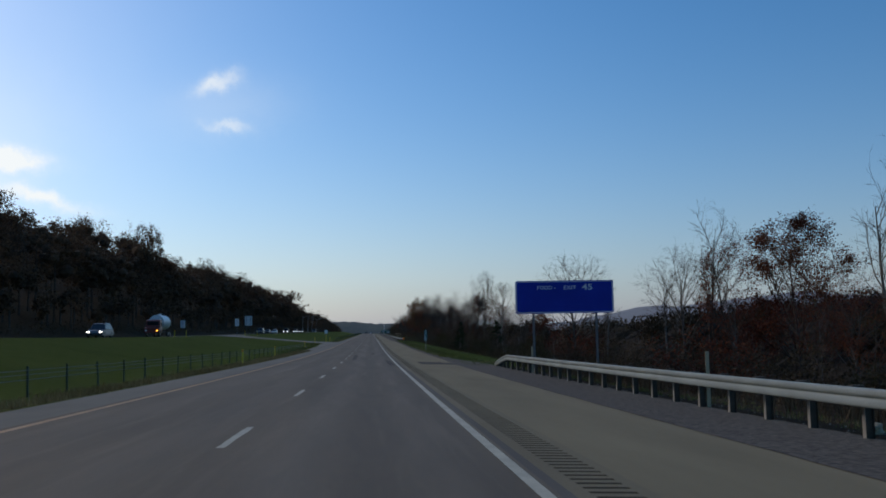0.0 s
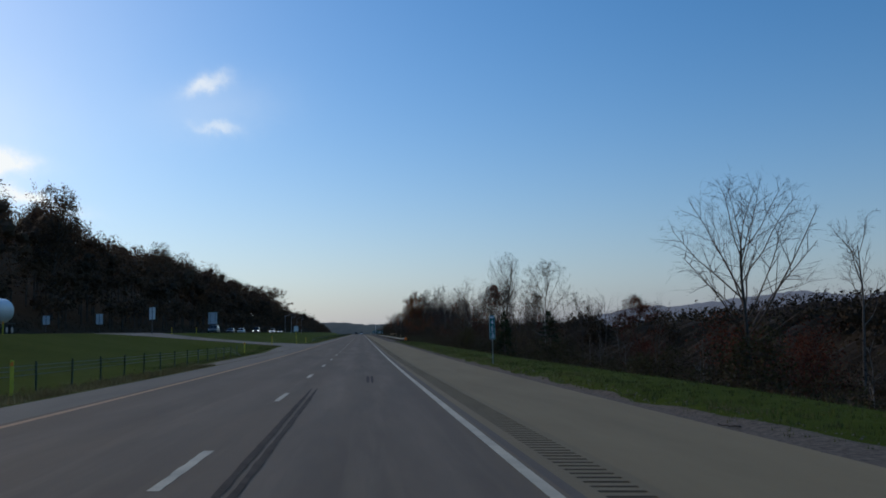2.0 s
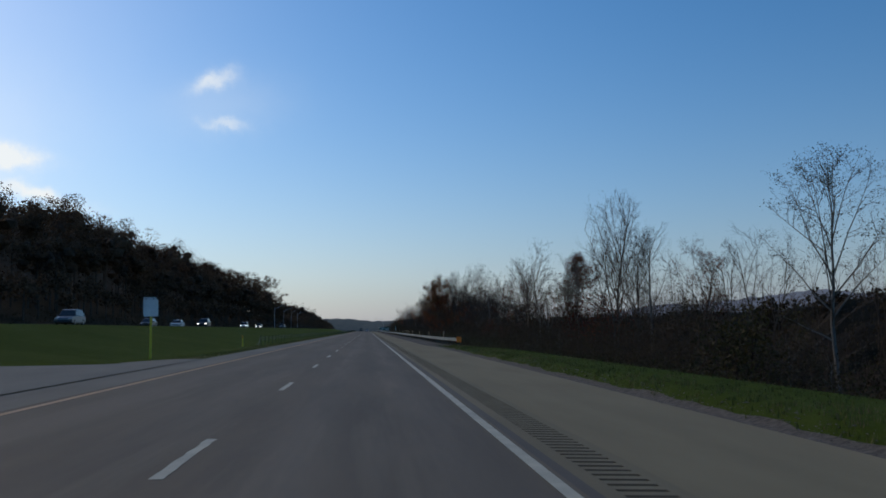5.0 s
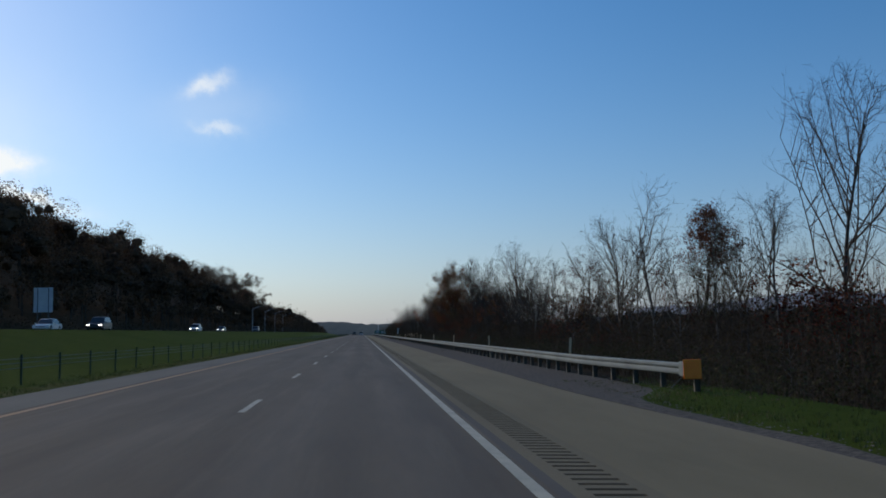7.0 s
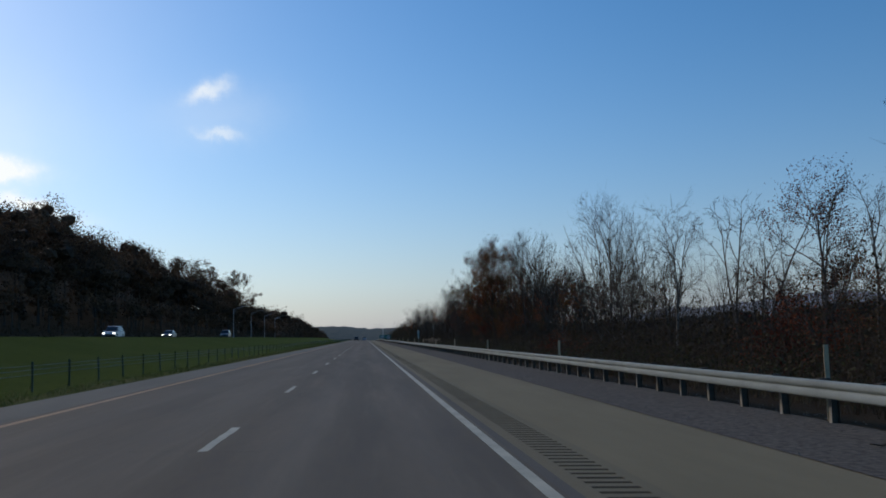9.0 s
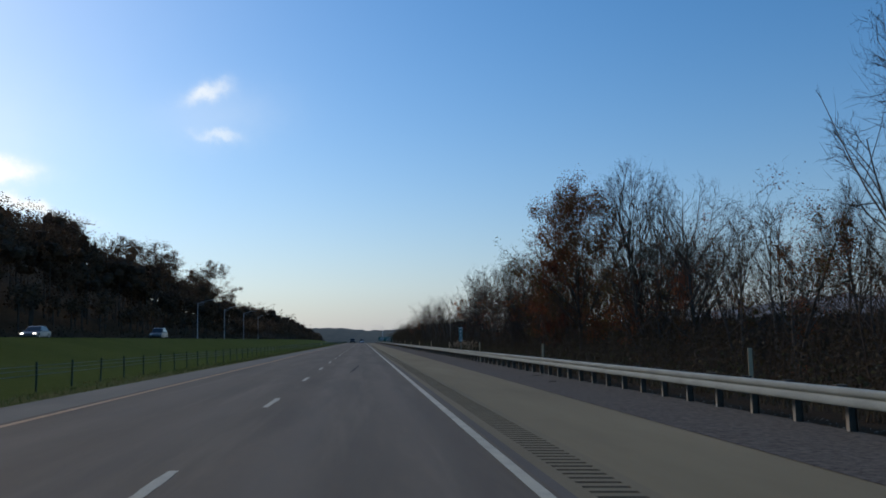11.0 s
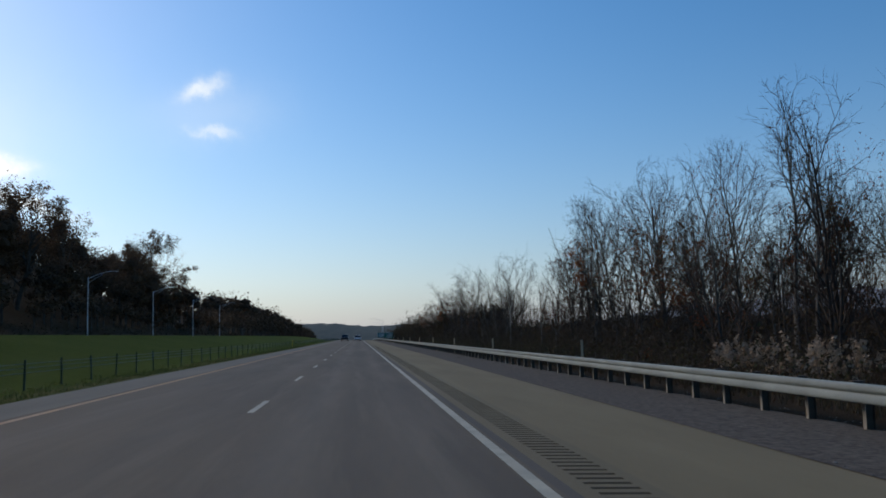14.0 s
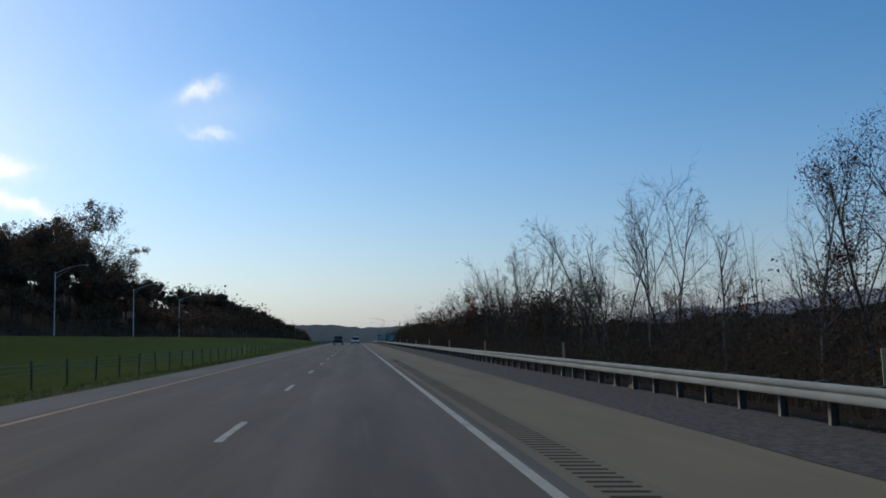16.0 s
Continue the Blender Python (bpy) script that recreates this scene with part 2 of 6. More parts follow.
M_GRAVEL = two_tone("dark_gravel", (0.046, 0.038, 0.029), (0.205, 0.172, 0.128), 8.0, 42, 0.95, bump=0.008, spec=0.1).m
M_STONE = two_tone("gravel_stone", (0.055, 0.049, 0.038), (0.286, 0.254, 0.200), 3, 50, 0.9, local=True, spec=0.2).m
M_GROOVE = two_tone("dark_groove", (0.085, 0.066, 0.040), (0.135, 0.106, 0.066), 1.5, 60, 0.95, spec=0.03).m
M_PATCH = two_tone("dark_patch_asphalt", (0.062, 0.052, 0.037), (0.135, 0.112, 0.080), 1.0, 90, 0.9, spec=0.1).m
M_GROUND = ground_mat()
M_WHITE = two_tone("white_road_paint", (0.345, 0.308, 0.205), (0.610, 0.545, 0.365), 1.5, 45, 0.65, bump=0.001).m
M_YELLOW = two_tone("yellow_road_paint", (0.34, 0.185, 0.07), (0.54, 0.30, 0.115), 1.5, 45, 0.65, bump=0.001).m
M_SKID = two_tone("tyre_mark", (0.040, 0.032, 0.023), (0.095, 0.078, 0.056), 2.5, 40, 0.85, bump=0.001, spec=0.1).m
M_GALV = two_tone("galvanised_steel", (0.235, 0.270, 0.245), (0.350, 0.392, 0.358), 0.8, 30, 0.75, 0.0, 0.001, spec=0.15).m
M_POST = two_tone("galvanised_post", (0.22, 0.20, 0.16), (0.38, 0.345, 0.28), 2.0, 40, 0.65, 0.0, 0.001, local=True).m
# timber blocks; also the painted shade on the guardrail posts' web and back flange
M_BLOCK_POST_SHADE = two_tone("weathered_block_and_post_shade", (0.045, 0.036, 0.025), (0.112, 0.089, 0.060), 4, 60, 0.85, local=True).m
M_DELIN = two_tone("weathered_white_plastic", (0.37, 0.285, 0.17), (0.50, 0.40, 0.255), 4, 50, 0.7, bump=0.001, local=True, spec=0.2).m
M_YPLASTIC = two_tone("yellow_plastic", (0.60, 0.45, 0.03), (0.80, 0.62, 0.06), 4, 50, 0.55, bump=0.001, local=True).m
M_CABLEPOST = two_tone("dull_green_steel", (0.040, 0.062, 0.040), (0.085, 0.112, 0.075), 3, 50, 0.7, 0.0, 0.001, local=True).m
M_CABLE = two_tone("steel_cable", (0.12, 0.125, 0.13), (0.22, 0.23, 0.235), 5, 90, 0.55, 0.4, 0.001).m
M_BLUE = two_tone("blue_sign_sheet", (0.003, 0.022, 0.27), (0.005, 0.032, 0.36), 1.0, 25, 0.5, bump=0.0005, local=True, spec=0.2).m
M_TEAL = two_tone("green_sign_sheet", (0.004, 0.11, 0.105), (0.010, 0.17, 0.15), 2.0, 30, 0.45, bump=0.0005, local=True).m
M_GREEN = two_tone("dark_green_sign_sheet", (0.006, 0.085, 0.055), (0.01, 0.13, 0.085), 2.0, 30, 0.45, bump=0.0005, local=True).m
M_SIGNWHITE = two_tone("white_reflective_sheet", (0.60, 0.62, 0.62), (0.78, 0.80, 0.80), 3, 40, 0.4, bump=0.0005, local=True).m
M_ALU = two_tone("bare_aluminium", (0.56, 0.58, 0.58), (0.72, 0.74, 0.74), 1.2, 30, 0.5, 0.1, 0.0005, local=True).m
M_STEELPOST = two_tone("weathered_steel_post", (0.10, 0.10, 0.098), (0.20, 0.195, 0.19), 3, 50, 0.65, 0.3, 0.001, local=True).m
M_ALUPOLE = two_tone("aluminium_pole", (0.42, 0.43, 0.44), (0.6, 0.61, 0.62), 2, 30, 0.45, 0.5, 0.0005, local=True).m


def bark_mat(name, lo, hi):
    m = Mat(name, 0.92, spec=0.15)
    a = m.noise(1.2, 4, 0.6)
    b = m.noise(18, 5, 0.7, stretch=(1, 1, 0.18))
    c = m.ramp(m.math("ADD", m.math("MULTIPLY", a, 0.4), m.math("MULTIPLY", b, 0.6)), [(0.33, lo), (0.68, hi)])
    tone = m.ramp(m.random(), [(0.0, (0.7, 0.7, 0.7)), (1.0, (1.3, 1.27, 1.22))])
    m.color(m.mix(c, tone, 1.0, "MULTIPLY")).bump(b, 0.02, 0.7)
    return m.m


M_BARK = bark_mat("grey_brown_bark", (0.045, 0.038, 0.030), (0.131, 0.110, 0.091))
M_BARKPALE = bark_mat("pale_grey_bark", (0.077, 0.069, 0.058), (0.209, 0.193, 0.165))
M_TWIG = bark_mat("thin_twigs", (0.037, 0.025, 0.019), (0.095, 0.067, 0.050))
M_STEM = bark_mat("brown_brush_stems", (0.040, 0.030, 0.022), (0.100, 0.076, 0.056))
M_LEAFBROWN = leaf_mat("dull_brown_leaves", [(0.2, (0.047, 0.029, 0.016)), (0.5, (0.078, 0.044, 0.023)), (0.8, (0.130, 0.070, 0.035))])
M_LEAFRUSSET = leaf_mat("russet_and_olive_oak_leaves", [(0.15, (0.105, 0.098, 0.028)), (0.4, (0.168, 0.073, 0.025)), (0.6, (0.238, 0.067, 0.028)), (0.85, (0.350, 0.119, 0.050))])
M_LEAFRED = leaf_mat("rusty_red_leaves", [(0.2, (0.050, 0.011, 0.006)), (0.5, (0.117, 0.027, 0.011)), (0.8, (0.214, 0.067, 0.027))])
M_LEAFOLIVE = leaf_mat("olive_leaves", [(0.2, (0.034, 0.036, 0.011)), (0.5, (0.073, 0.070, 0.020)), (0.8, (0.157, 0.118, 0.034))])
M_LEAFDARK = leaf_mat("dark_autumn_leaves", [(0.2, (0.071, 0.046, 0.030)), (0.5, (0.102, 0.065, 0.036)), (0.8, (0.152, 0.091, 0.050))])
M_CONIFER = leaf_mat("dark_cedar_needles", [(0.2, (0.008, 0.014, 0.006)), (0.5, (0.018, 0.029, 0.011)), (0.8, (0.036, 0.048, 0.018))])
M_BRUSH = leaf_mat("brown_undergrowth", [(0.2, (0.046, 0.033, 0.015)), (0.5, (0.067, 0.048, 0.023)), (0.8, (0.097, 0.071, 0.036))])
# darkened copies of M_BRUSH and M_LEAFOLIVE; the bank's shade is in their colour
M_BRUSHSHADE = leaf_mat("shade_darkened_brush", [(0.2, (0.022, 0.017, 0.009)), (0.5, (0.035, 0.026, 0.013)), (0.8, (0.058, 0.040, 0.020))])
M_OLIVEDARK = leaf_mat("dull_dark_olive_leaves", [(0.2, (0.020, 0.022, 0.008)), (0.5, (0.038, 0.036, 0.012)), (0.8, (0.070, 0.058, 0.020))])
M_WEED = leaf_mat("dull_olive_weeds", [(0.2, (0.046, 0.044, 0.018)), (0.5, (0.070, 0.066, 0.026)), (0.8, (0.105, 0.092, 0.040))])
M_TUFT = leaf_mat("grass_blades", [(0.2, (0.060, 0.078, 0.022)), (0.6, (0.128, 0.150, 0.044)), (0.9, (0.256, 0.190, 0.108))])
M_TUFTDRY = leaf_mat("dry_grass_blades", [(0.2, (0.12, 0.10, 0.04)), (0.6, (0.22, 0.18, 0.08)), (0.9, (0.32, 0.27, 0.14))])
M_TUFTBROWN = leaf_mat("brown_dead_grass_blades", [(0.2, (0.04, 0.028, 0.015)), (0.6, (0.075, 0.053, 0.028)), (0.9, (0.13, 0.10, 0.055))])
M_PLUME = leaf_mat("pale_seed_plumes", [(0.2, (0.30, 0.225, 0.15)), (0.8, (0.52, 0.41, 0.29))])

# ---- lie of the land ----
CROSS = 0.035              # the carriageway's fall to the right
LANE_R, LANE_M, LANE_L = 1.62, -2.09, -5.68
DASH0, DASH_STEP = 2.95, 12.192


def grade(y):
    if y < 0:
        return -0.008
    if y < 150:
        return -0.008 + 0.0158 * y / 150
    if y < 760:
        return 0.0078
    if y < 1080:
        return 0.0078 - 0.0138 * (y - 760) / 320
    return -0.006


_ys = np.arange(-400, 6001, 2.0)
_gs = np.array([grade(v) for v in _ys])
_zs = np.concatenate([[0], np.cumsum((_gs[1:] + _gs[:-1]))])
_zs -= np.interp(0, _ys, _zs)


def road_z(y):
    return float(np.interp(y, _ys, _zs))


def smooth(a, b, v):
    k = min(1.0, max(0.0, (v - a) / (b - a)))
    return k * k * (3 - 2 * k)


RIGHT_X = [5.7, 8.6, 10.5, 12.0, 14.6, 20.0, 30.0, 60.0, 250.0, 4000.0]
RIGHT_Z = [-0.20, -0.30, -0.44, -0.62, -1.75, -2.7, -3.4, -4.0, -5.0, -5.0]
# past 80 m the unseen hill is raised to block sun and sky gaps
LEFT_X = [7.15, 9.3, 13.0, 19.0, 25.0, 28.3, 39.0, 42.0, 47.0, 55.0, 80.0, 100.0, 130.0, 220.0, 4000.0]
LEFT_Z = [0.25, 0.12, 0.0, 0.85, 2.1, 2.25, 2.15, 1.9, 2.3, 5.0, 15.0, 26.0, 45.0, 62.0, 62.0]
LEFT_FLAT = [0.25, 0.12, 0.0, 0.85, 2.1, 2.25, 2.15, 1.9, 2.0, 2.2, 3.0, 3.5, 4.0, 5.0, 5.0]


def ground_z(x, y):
    """Height of the open ground."""
    base = road_z(y)
    if -7.15 <= x <= 5.7:
        return base - CROSS * x
    if x > 0:
        # turf has built up along the open verge between the guardrails
        sod = 0.27 * smooth(6.0, 6.9, x) * (1 - smooth(10.0, 13.5, x)) * smooth(72, 92, y) * (1 - smooth(225, 250, y))
        return base + sod + float(np.interp(x, RIGHT_X, RIGHT_Z)) + 0.25 * noise.noise(Vector((x * 0.05, y * 0.05, 0))) * smooth(9, 20, x)
    hill = 1 - 0.45 * smooth(HILL_END - 40, HILL_END + 60, y)
    a, b = np.interp(-x, LEFT_X, LEFT_Z), np.interp(-x, LEFT_X, LEFT_FLAT)
    if x > -28.3:
        # a level causeway carries the turnaround over the median's dip
        k = smooth(146, 167, y) * (1 - smooth(188, 214, y))
        c = 0.25 + (-x - 7.15) / 21.15 * 1.97
        a, b = a + (c - a) * k, b + (c - b) * k
    return base + float(b + (a - b) * hill) + 0.9 * noise.noise(Vector((x * 0.02, y * 0.02, 3))) * smooth(50, 90, -x)


HILL_END = 790.0


def mesh_object(name, verts, faces, material, parent=None, smooth_faces=False):
    me = bpy.data.meshes.new(name)
    me.from_pydata([tuple(v) for v in verts], [], faces)
    me.materials.append(material)
    if smooth_faces:
        me.polygons.foreach_set("use_smooth", [True] * len(me.polygons))
    me.update()
    ob = new(name, me)
    if parent is not None:
        ob.parent = parent
    return ob


def part(name, bm, material, parent=None, label=""):
    me = bpy.data.meshes.new(name)
    bm.to_mesh(me)
    bm.free()
    me.materials.append(material)
    ob = new(name, me)
    if parent is not None:
        ob.parent = parent
    if label:
        ob["label"] = label
    return ob


def shared(name, me, parent, m=None):
    """One more object on a mesh that others use too."""
    ob = new(name, me)
    if parent is not None:
        ob.parent = parent
    if m is not None:
        ob.matrix_basis = m
    return ob


def strip(name, xs, ys, zf, material, parent=None):
    """A sheet over the columns xs and rows ys at the height zf(x, y)."""
    verts = [(x, y, zf(x, y)) for y in ys for x in xs]
    n = len(xs)
    faces = [(j * n + i, j * n + i + 1, (j + 1) * n + i + 1, (j + 1) * n + i) for j in range(len(ys) - 1) for i in range(n - 1)]
    return mesh_object(name, verts, faces, material, parent, True)


def seq(a, b, step):
    n = max(1, round((b - a) / step))
    return [a + (b - a) * i / n for i in range(n + 1)]


def bm_box(bm, cx, cy, cz, sx, sy, sz, bevel=0.0):
    r = bmesh.ops.create_cube(bm, size=1.0, matrix=Matrix.Translation((cx, cy, cz)) @ Matrix.Diagonal((sx, sy, sz, 1)))
    if bevel:
        es = list({e for v in r["verts"] for e in v.link_edges})
        bmesh.ops.bevel(bm, geom=es, offset=bevel, segments=2, affect="EDGES", profile=0.5)
    return r["verts"]


def bm_tube(bm, pts, radius, sides=8, radius2=None):
    """A round bar along pts."""
    rings = []
    n = len(pts)
    for i, p in enumerate(pts):
        p = Vector(p)
        d = (Vector(pts[min(i + 1, n - 1)]) - Vector(pts[max(i - 1, 0)])).normalized()
        u = d.orthogonal().normalized() if abs(d.z) > 0.99 else d.cross(Vector((0, 0, 1))).normalized()
        w = d.cross(u)
        r = radius if radius2 is None else radius + (radius2 - radius) * i / (n - 1)
        rings.append([bm.verts.new(p + (u * math.cos(2 * math.pi * k / sides) + w * math.sin(2 * math.pi * k / sides)) * r) for k in range(sides)])
    for a, b in zip(rings, rings[1:]):
        for k in range(sides):
            bm.faces.new((a[k], a[(k + 1) % sides], b[(k + 1) % sides], b[k]))
    bm.faces.new(rings[0][::-1])
    bm.faces.new(rings[-1])


Y0, Y1 = -60.0, 1500.0
lane_z = lambda x, y: road_z(y) - CROSS * x

# ground: one sheet to the horizon, finer near the road
gx = ([-3500, -2000, -1200, -700, -450, -320, -220, -170] + seq(-140, -44, 6) + seq(-41, -9, 2) + [-8.2, -7.17, -7.0, -3, 0, 3, 5.6, 5.72, 6.0, 6.2, 6.4, 6.65, 6.9, 7.6, 8.6, 9.6, 10.5, 11.3, 12.0, 12.8, 13.6]
      + seq(14.6, 40.6, 4) + [50, 65, 90, 130, 200, 320, 500, 800, 1300, 2200, 3500])
gy = [-1500, -700, -300, -150] + seq(-80, 860, 5) + seq(880, 1500, 20) + [1600, 1800, 2100, 2500, 3000, 3600, 4300]


def sheet_z(x, y):
    z = ground_z(x, y)
    return z - 0.06 if -7.16 < x < 5.71 else z


ground = tagged(strip("ground", gx, gy, sheet_z, M_GROUND), "mown green verge and brown leaf-strewn woodland floor", "ground", kind="structure")

# our carriageway
road = tagged(strip("road", [-5.9, -4.8, -3.6, -2.4, -1.2, 0, 1.2, 1.76], seq(Y0, Y1, 5), lane_z, M_LANE),
              "grey asphalt two-lane carriageway with worn wheel tracks", "road", kind="structure")


def shoulder_edge(y):
    """The paved shoulder is wider along the open verge and narrower beside the long guardrail."""
    return 5.64 + 0.3 * smooth(62, 78, y) * (1 - smooth(238, 252, y)) - 0.34 * smooth(240, 256, y) + 0.03 * noise.noise(Vector((y * 0.4, 9, 0)))


def shoulder_sheet():
    ys = seq(Y0, 760, 1.6) + seq(765, Y1, 5)
    verts = [(x, y, road_z(y) - CROSS * x + (0.016 if x > 5.7 else 0.0)) for y in ys for x in (2.74, 3.5, 4.6, shoulder_edge(y))]
    return mesh_object("shoulder_right", verts, [(j * 4 + i, j * 4 + i + 1, j * 4 + i + 5, j * 4 + i + 4) for j in range(len(ys) - 1) for i in range(3)], M_SHOULDER, None, True)


shoulder_right = tagged(shoulder_sheet(), "tan paved breakdown shoulder beside the carriageway", "road shoulder", kind="structure")
strip("shoulder_joint", [1.76, 1.90], seq(Y0, Y1, 5), lane_z, M_JOINT, shoulder_right)
shoulder_left = tagged(strip("shoulder_left", [-7.15, -6.5, -5.9], seq(Y0, Y1, 5), lane_z, M_LEFTSHO),
                       "narrow pale paved inner shoulder along the median", "road shoulder", kind="structure")


def rumble():
    """Milled grooves, 0.3 m apart, cut across a narrow band of the shoulder."""
    verts, faces, groove_faces = [], [], []
    xa, xb = 1.90, 2.74
    ga, gb = 2.09, 2.58

    def row(y, drop):
        i = len(verts)
        for x, d in ((xa, 0), (ga, 0), (ga + 0.015, drop), (gb - 0.015, drop), (gb, 0), (xb, 0)):
            verts.append((x, y, lane_z(x, y) - d))
        return i

    y = -14.0
    last = row(Y0, 0)
    while y < 590:
        for dy, drop in ((0.0, 0.0), (0.035, 0.014), (0.085, 0.014), (0.12, 0.0)):
            i = row(y + dy, drop)
            faces += [(last + k, last + k + 1, i + k + 1, i + k) for k in range(5)]
            if dy > 0:
                groove_faces.extend(range(len(faces) - 4, len(faces) - 1))
            last = i
        y += 0.30
    for v in seq(y + 4, Y1, 5):
        i = row(v, 0)
        faces += [(last + k, last + k + 1, i + k + 1, i + k) for k in range(5)]
        last = i
    ob = mesh_object("rumble_strip", verts, faces, M_RUMBLE, shoulder_right)
    # faces inside the grooves take a darker colour than the strip
    ob.data.materials.append(M_GROOVE)
    for k in groove_faces:
        ob.data.polygons[k].material_index = 1
    return tagged(ob, kind="stuff")


rumble()

# painted lines
strip("edge_line", [LANE_R - 0.075, LANE_R + 0.075], seq(Y0, Y1, 5), lambda x, y: lane_z(x, y) + 0.005, M_WHITE, road)["label"] = "solid white edge line"
strip("edge_line", [LANE_L - 0.065, LANE_L + 0.065], seq(Y0, Y1, 5), lambda x, y: lane_z(x, y) + 0.005, M_YELLOW, road)["label"] = "faded yellow edge line"


def lane_dash(y):
    rng = random.Random(round(y * 7))
    a, b = y - 1.52 + rng.uniform(-0.05, 0.05), y + 1.52 + rng.uniform(-0.05, 0.05)
    xs, ys = [LANE_M - 0.06, LANE_M, LANE_M + 0.06], seq(a, b, 0.3)
    verts = [(x + (rng.uniform(-0.012, 0.012) if x != LANE_M else 0), yy + rng.uniform(-0.02, 0.02), lane_z(x, yy) + 0.005) for yy in ys for x in xs]
    n = 3
    faces = [(j * n + i, j * n + i + 1, (j + 1) * n + i + 1, (j + 1) * n + i) for j in range(len(ys) - 1) for i in range(n - 1)]
    mesh_object("lane_dash", verts, faces, M_WHITE, road)


for k in range(-4, 110):
    lane_dash(DASH0 + DASH_STEP * k)

# gravel strips beside the right shoulder, wider where the guardrail stands
RAIL_1_END, RAIL_2_START = 61.7, 253.0


def gravel_edge(y):
    wide = max(1 - smooth(RAIL_1_END + 2, RAIL_1_END + 26, y), smooth(RAIL_2_START - 5, RAIL_2_START + 3, y))
    return 6.4 + 2.35 * wide + 0.22 * noise.noise(Vector((y * 0.35, 0, 0))) + 0.1 * noise.noise(Vector((y * 1.7, 2, 0)))


gys = seq(Y0, 760, 0.8) + seq(764, 1200, 4)
gv, gf = [], []
for j, y in enumerate(gys):
    e = gravel_edge(y)
    a = shoulder_edge(y) - 0.03
    for k in range(5):
        x = a + (e - a) * k / 4
        gv.append((x, y, ground_z(x, y) + (0.012 if 0 < k < 4 else (0.008 if k == 0 else -0.01)) + 0.003 * noise.noise(Vector((x * 2, y * 2, 5)))))
    if j:
        gf += [((j - 1) * 5 + k, (j - 1) * 5 + k + 1, j * 5 + k + 1, j * 5 + k) for k in range(4)]
gravel = tagged(mesh_object("gravel_strip", gv, gf, M_GRAVEL, None, True), "dark grey gravel strip under the guardrail", "gravel", kind="structure")


def stones():
    rng = random.Random(5)
    verts, faces = [], []
    for _ in range(19000):
        y = rng.uniform(0, 600)
        e = gravel_edge(y)
        x = rng.uniform(shoulder_edge(y) - 0.05, e + 0.3)
        s = rng.uniform(0.008, 0.034) * (1.3 if rng.random() < 0.05 else 1)
        z = ground_z(x, y) + s * 0.2
        i = len(verts)
        a = rng.uniform(0, 6.28)
        for dx, dy, dz in ((1, 0, 0), (0, 1, 0), (-1, 0, 0), (0, -1, 0), (0.1, 0.1, 0.6)):
            c, sn = math.cos(a), math.sin(a)
            verts.append((x + (dx * c - dy * sn) * s * rng.uniform(0.7, 1.3), y + (dx * sn + dy * c) * s * rng.uniform(0.7, 1.3), z + dz * s))
        faces += [(i, i + 1, i + 4), (i + 1, i + 2, i + 4), (i + 2, i + 3, i + 4), (i + 3, i, i + 4)]
    tagged(mesh_object("loose_stones", verts, faces, M_STONE), "loose grey stones scattered over the gravel strip", "stones", kind="stuff")


stones()

# opposite carriageway and the paved turnaround across the median

road_far = tagged(strip("road_opposite", [-39.0, -36.5, -33.7, -31, -28.4], seq(-150, Y1, 5), lambda x, y: road_z(y) + 2.19, M_FARROAD),
                  "pale grey asphalt carriageway for oncoming traffic", "road", kind="structure")
strip("edge_line", [-29.6, -29.47], seq(-150, Y1, 5), lambda x, y: road_z(y) + 2.2, M_YELLOW, road_far)
strip("edge_line", [-36.95, -36.8], seq(-150, Y1, 5), lambda x, y: road_z(y) + 2.2, M_WHITE, road_far)

# ---- trees ----


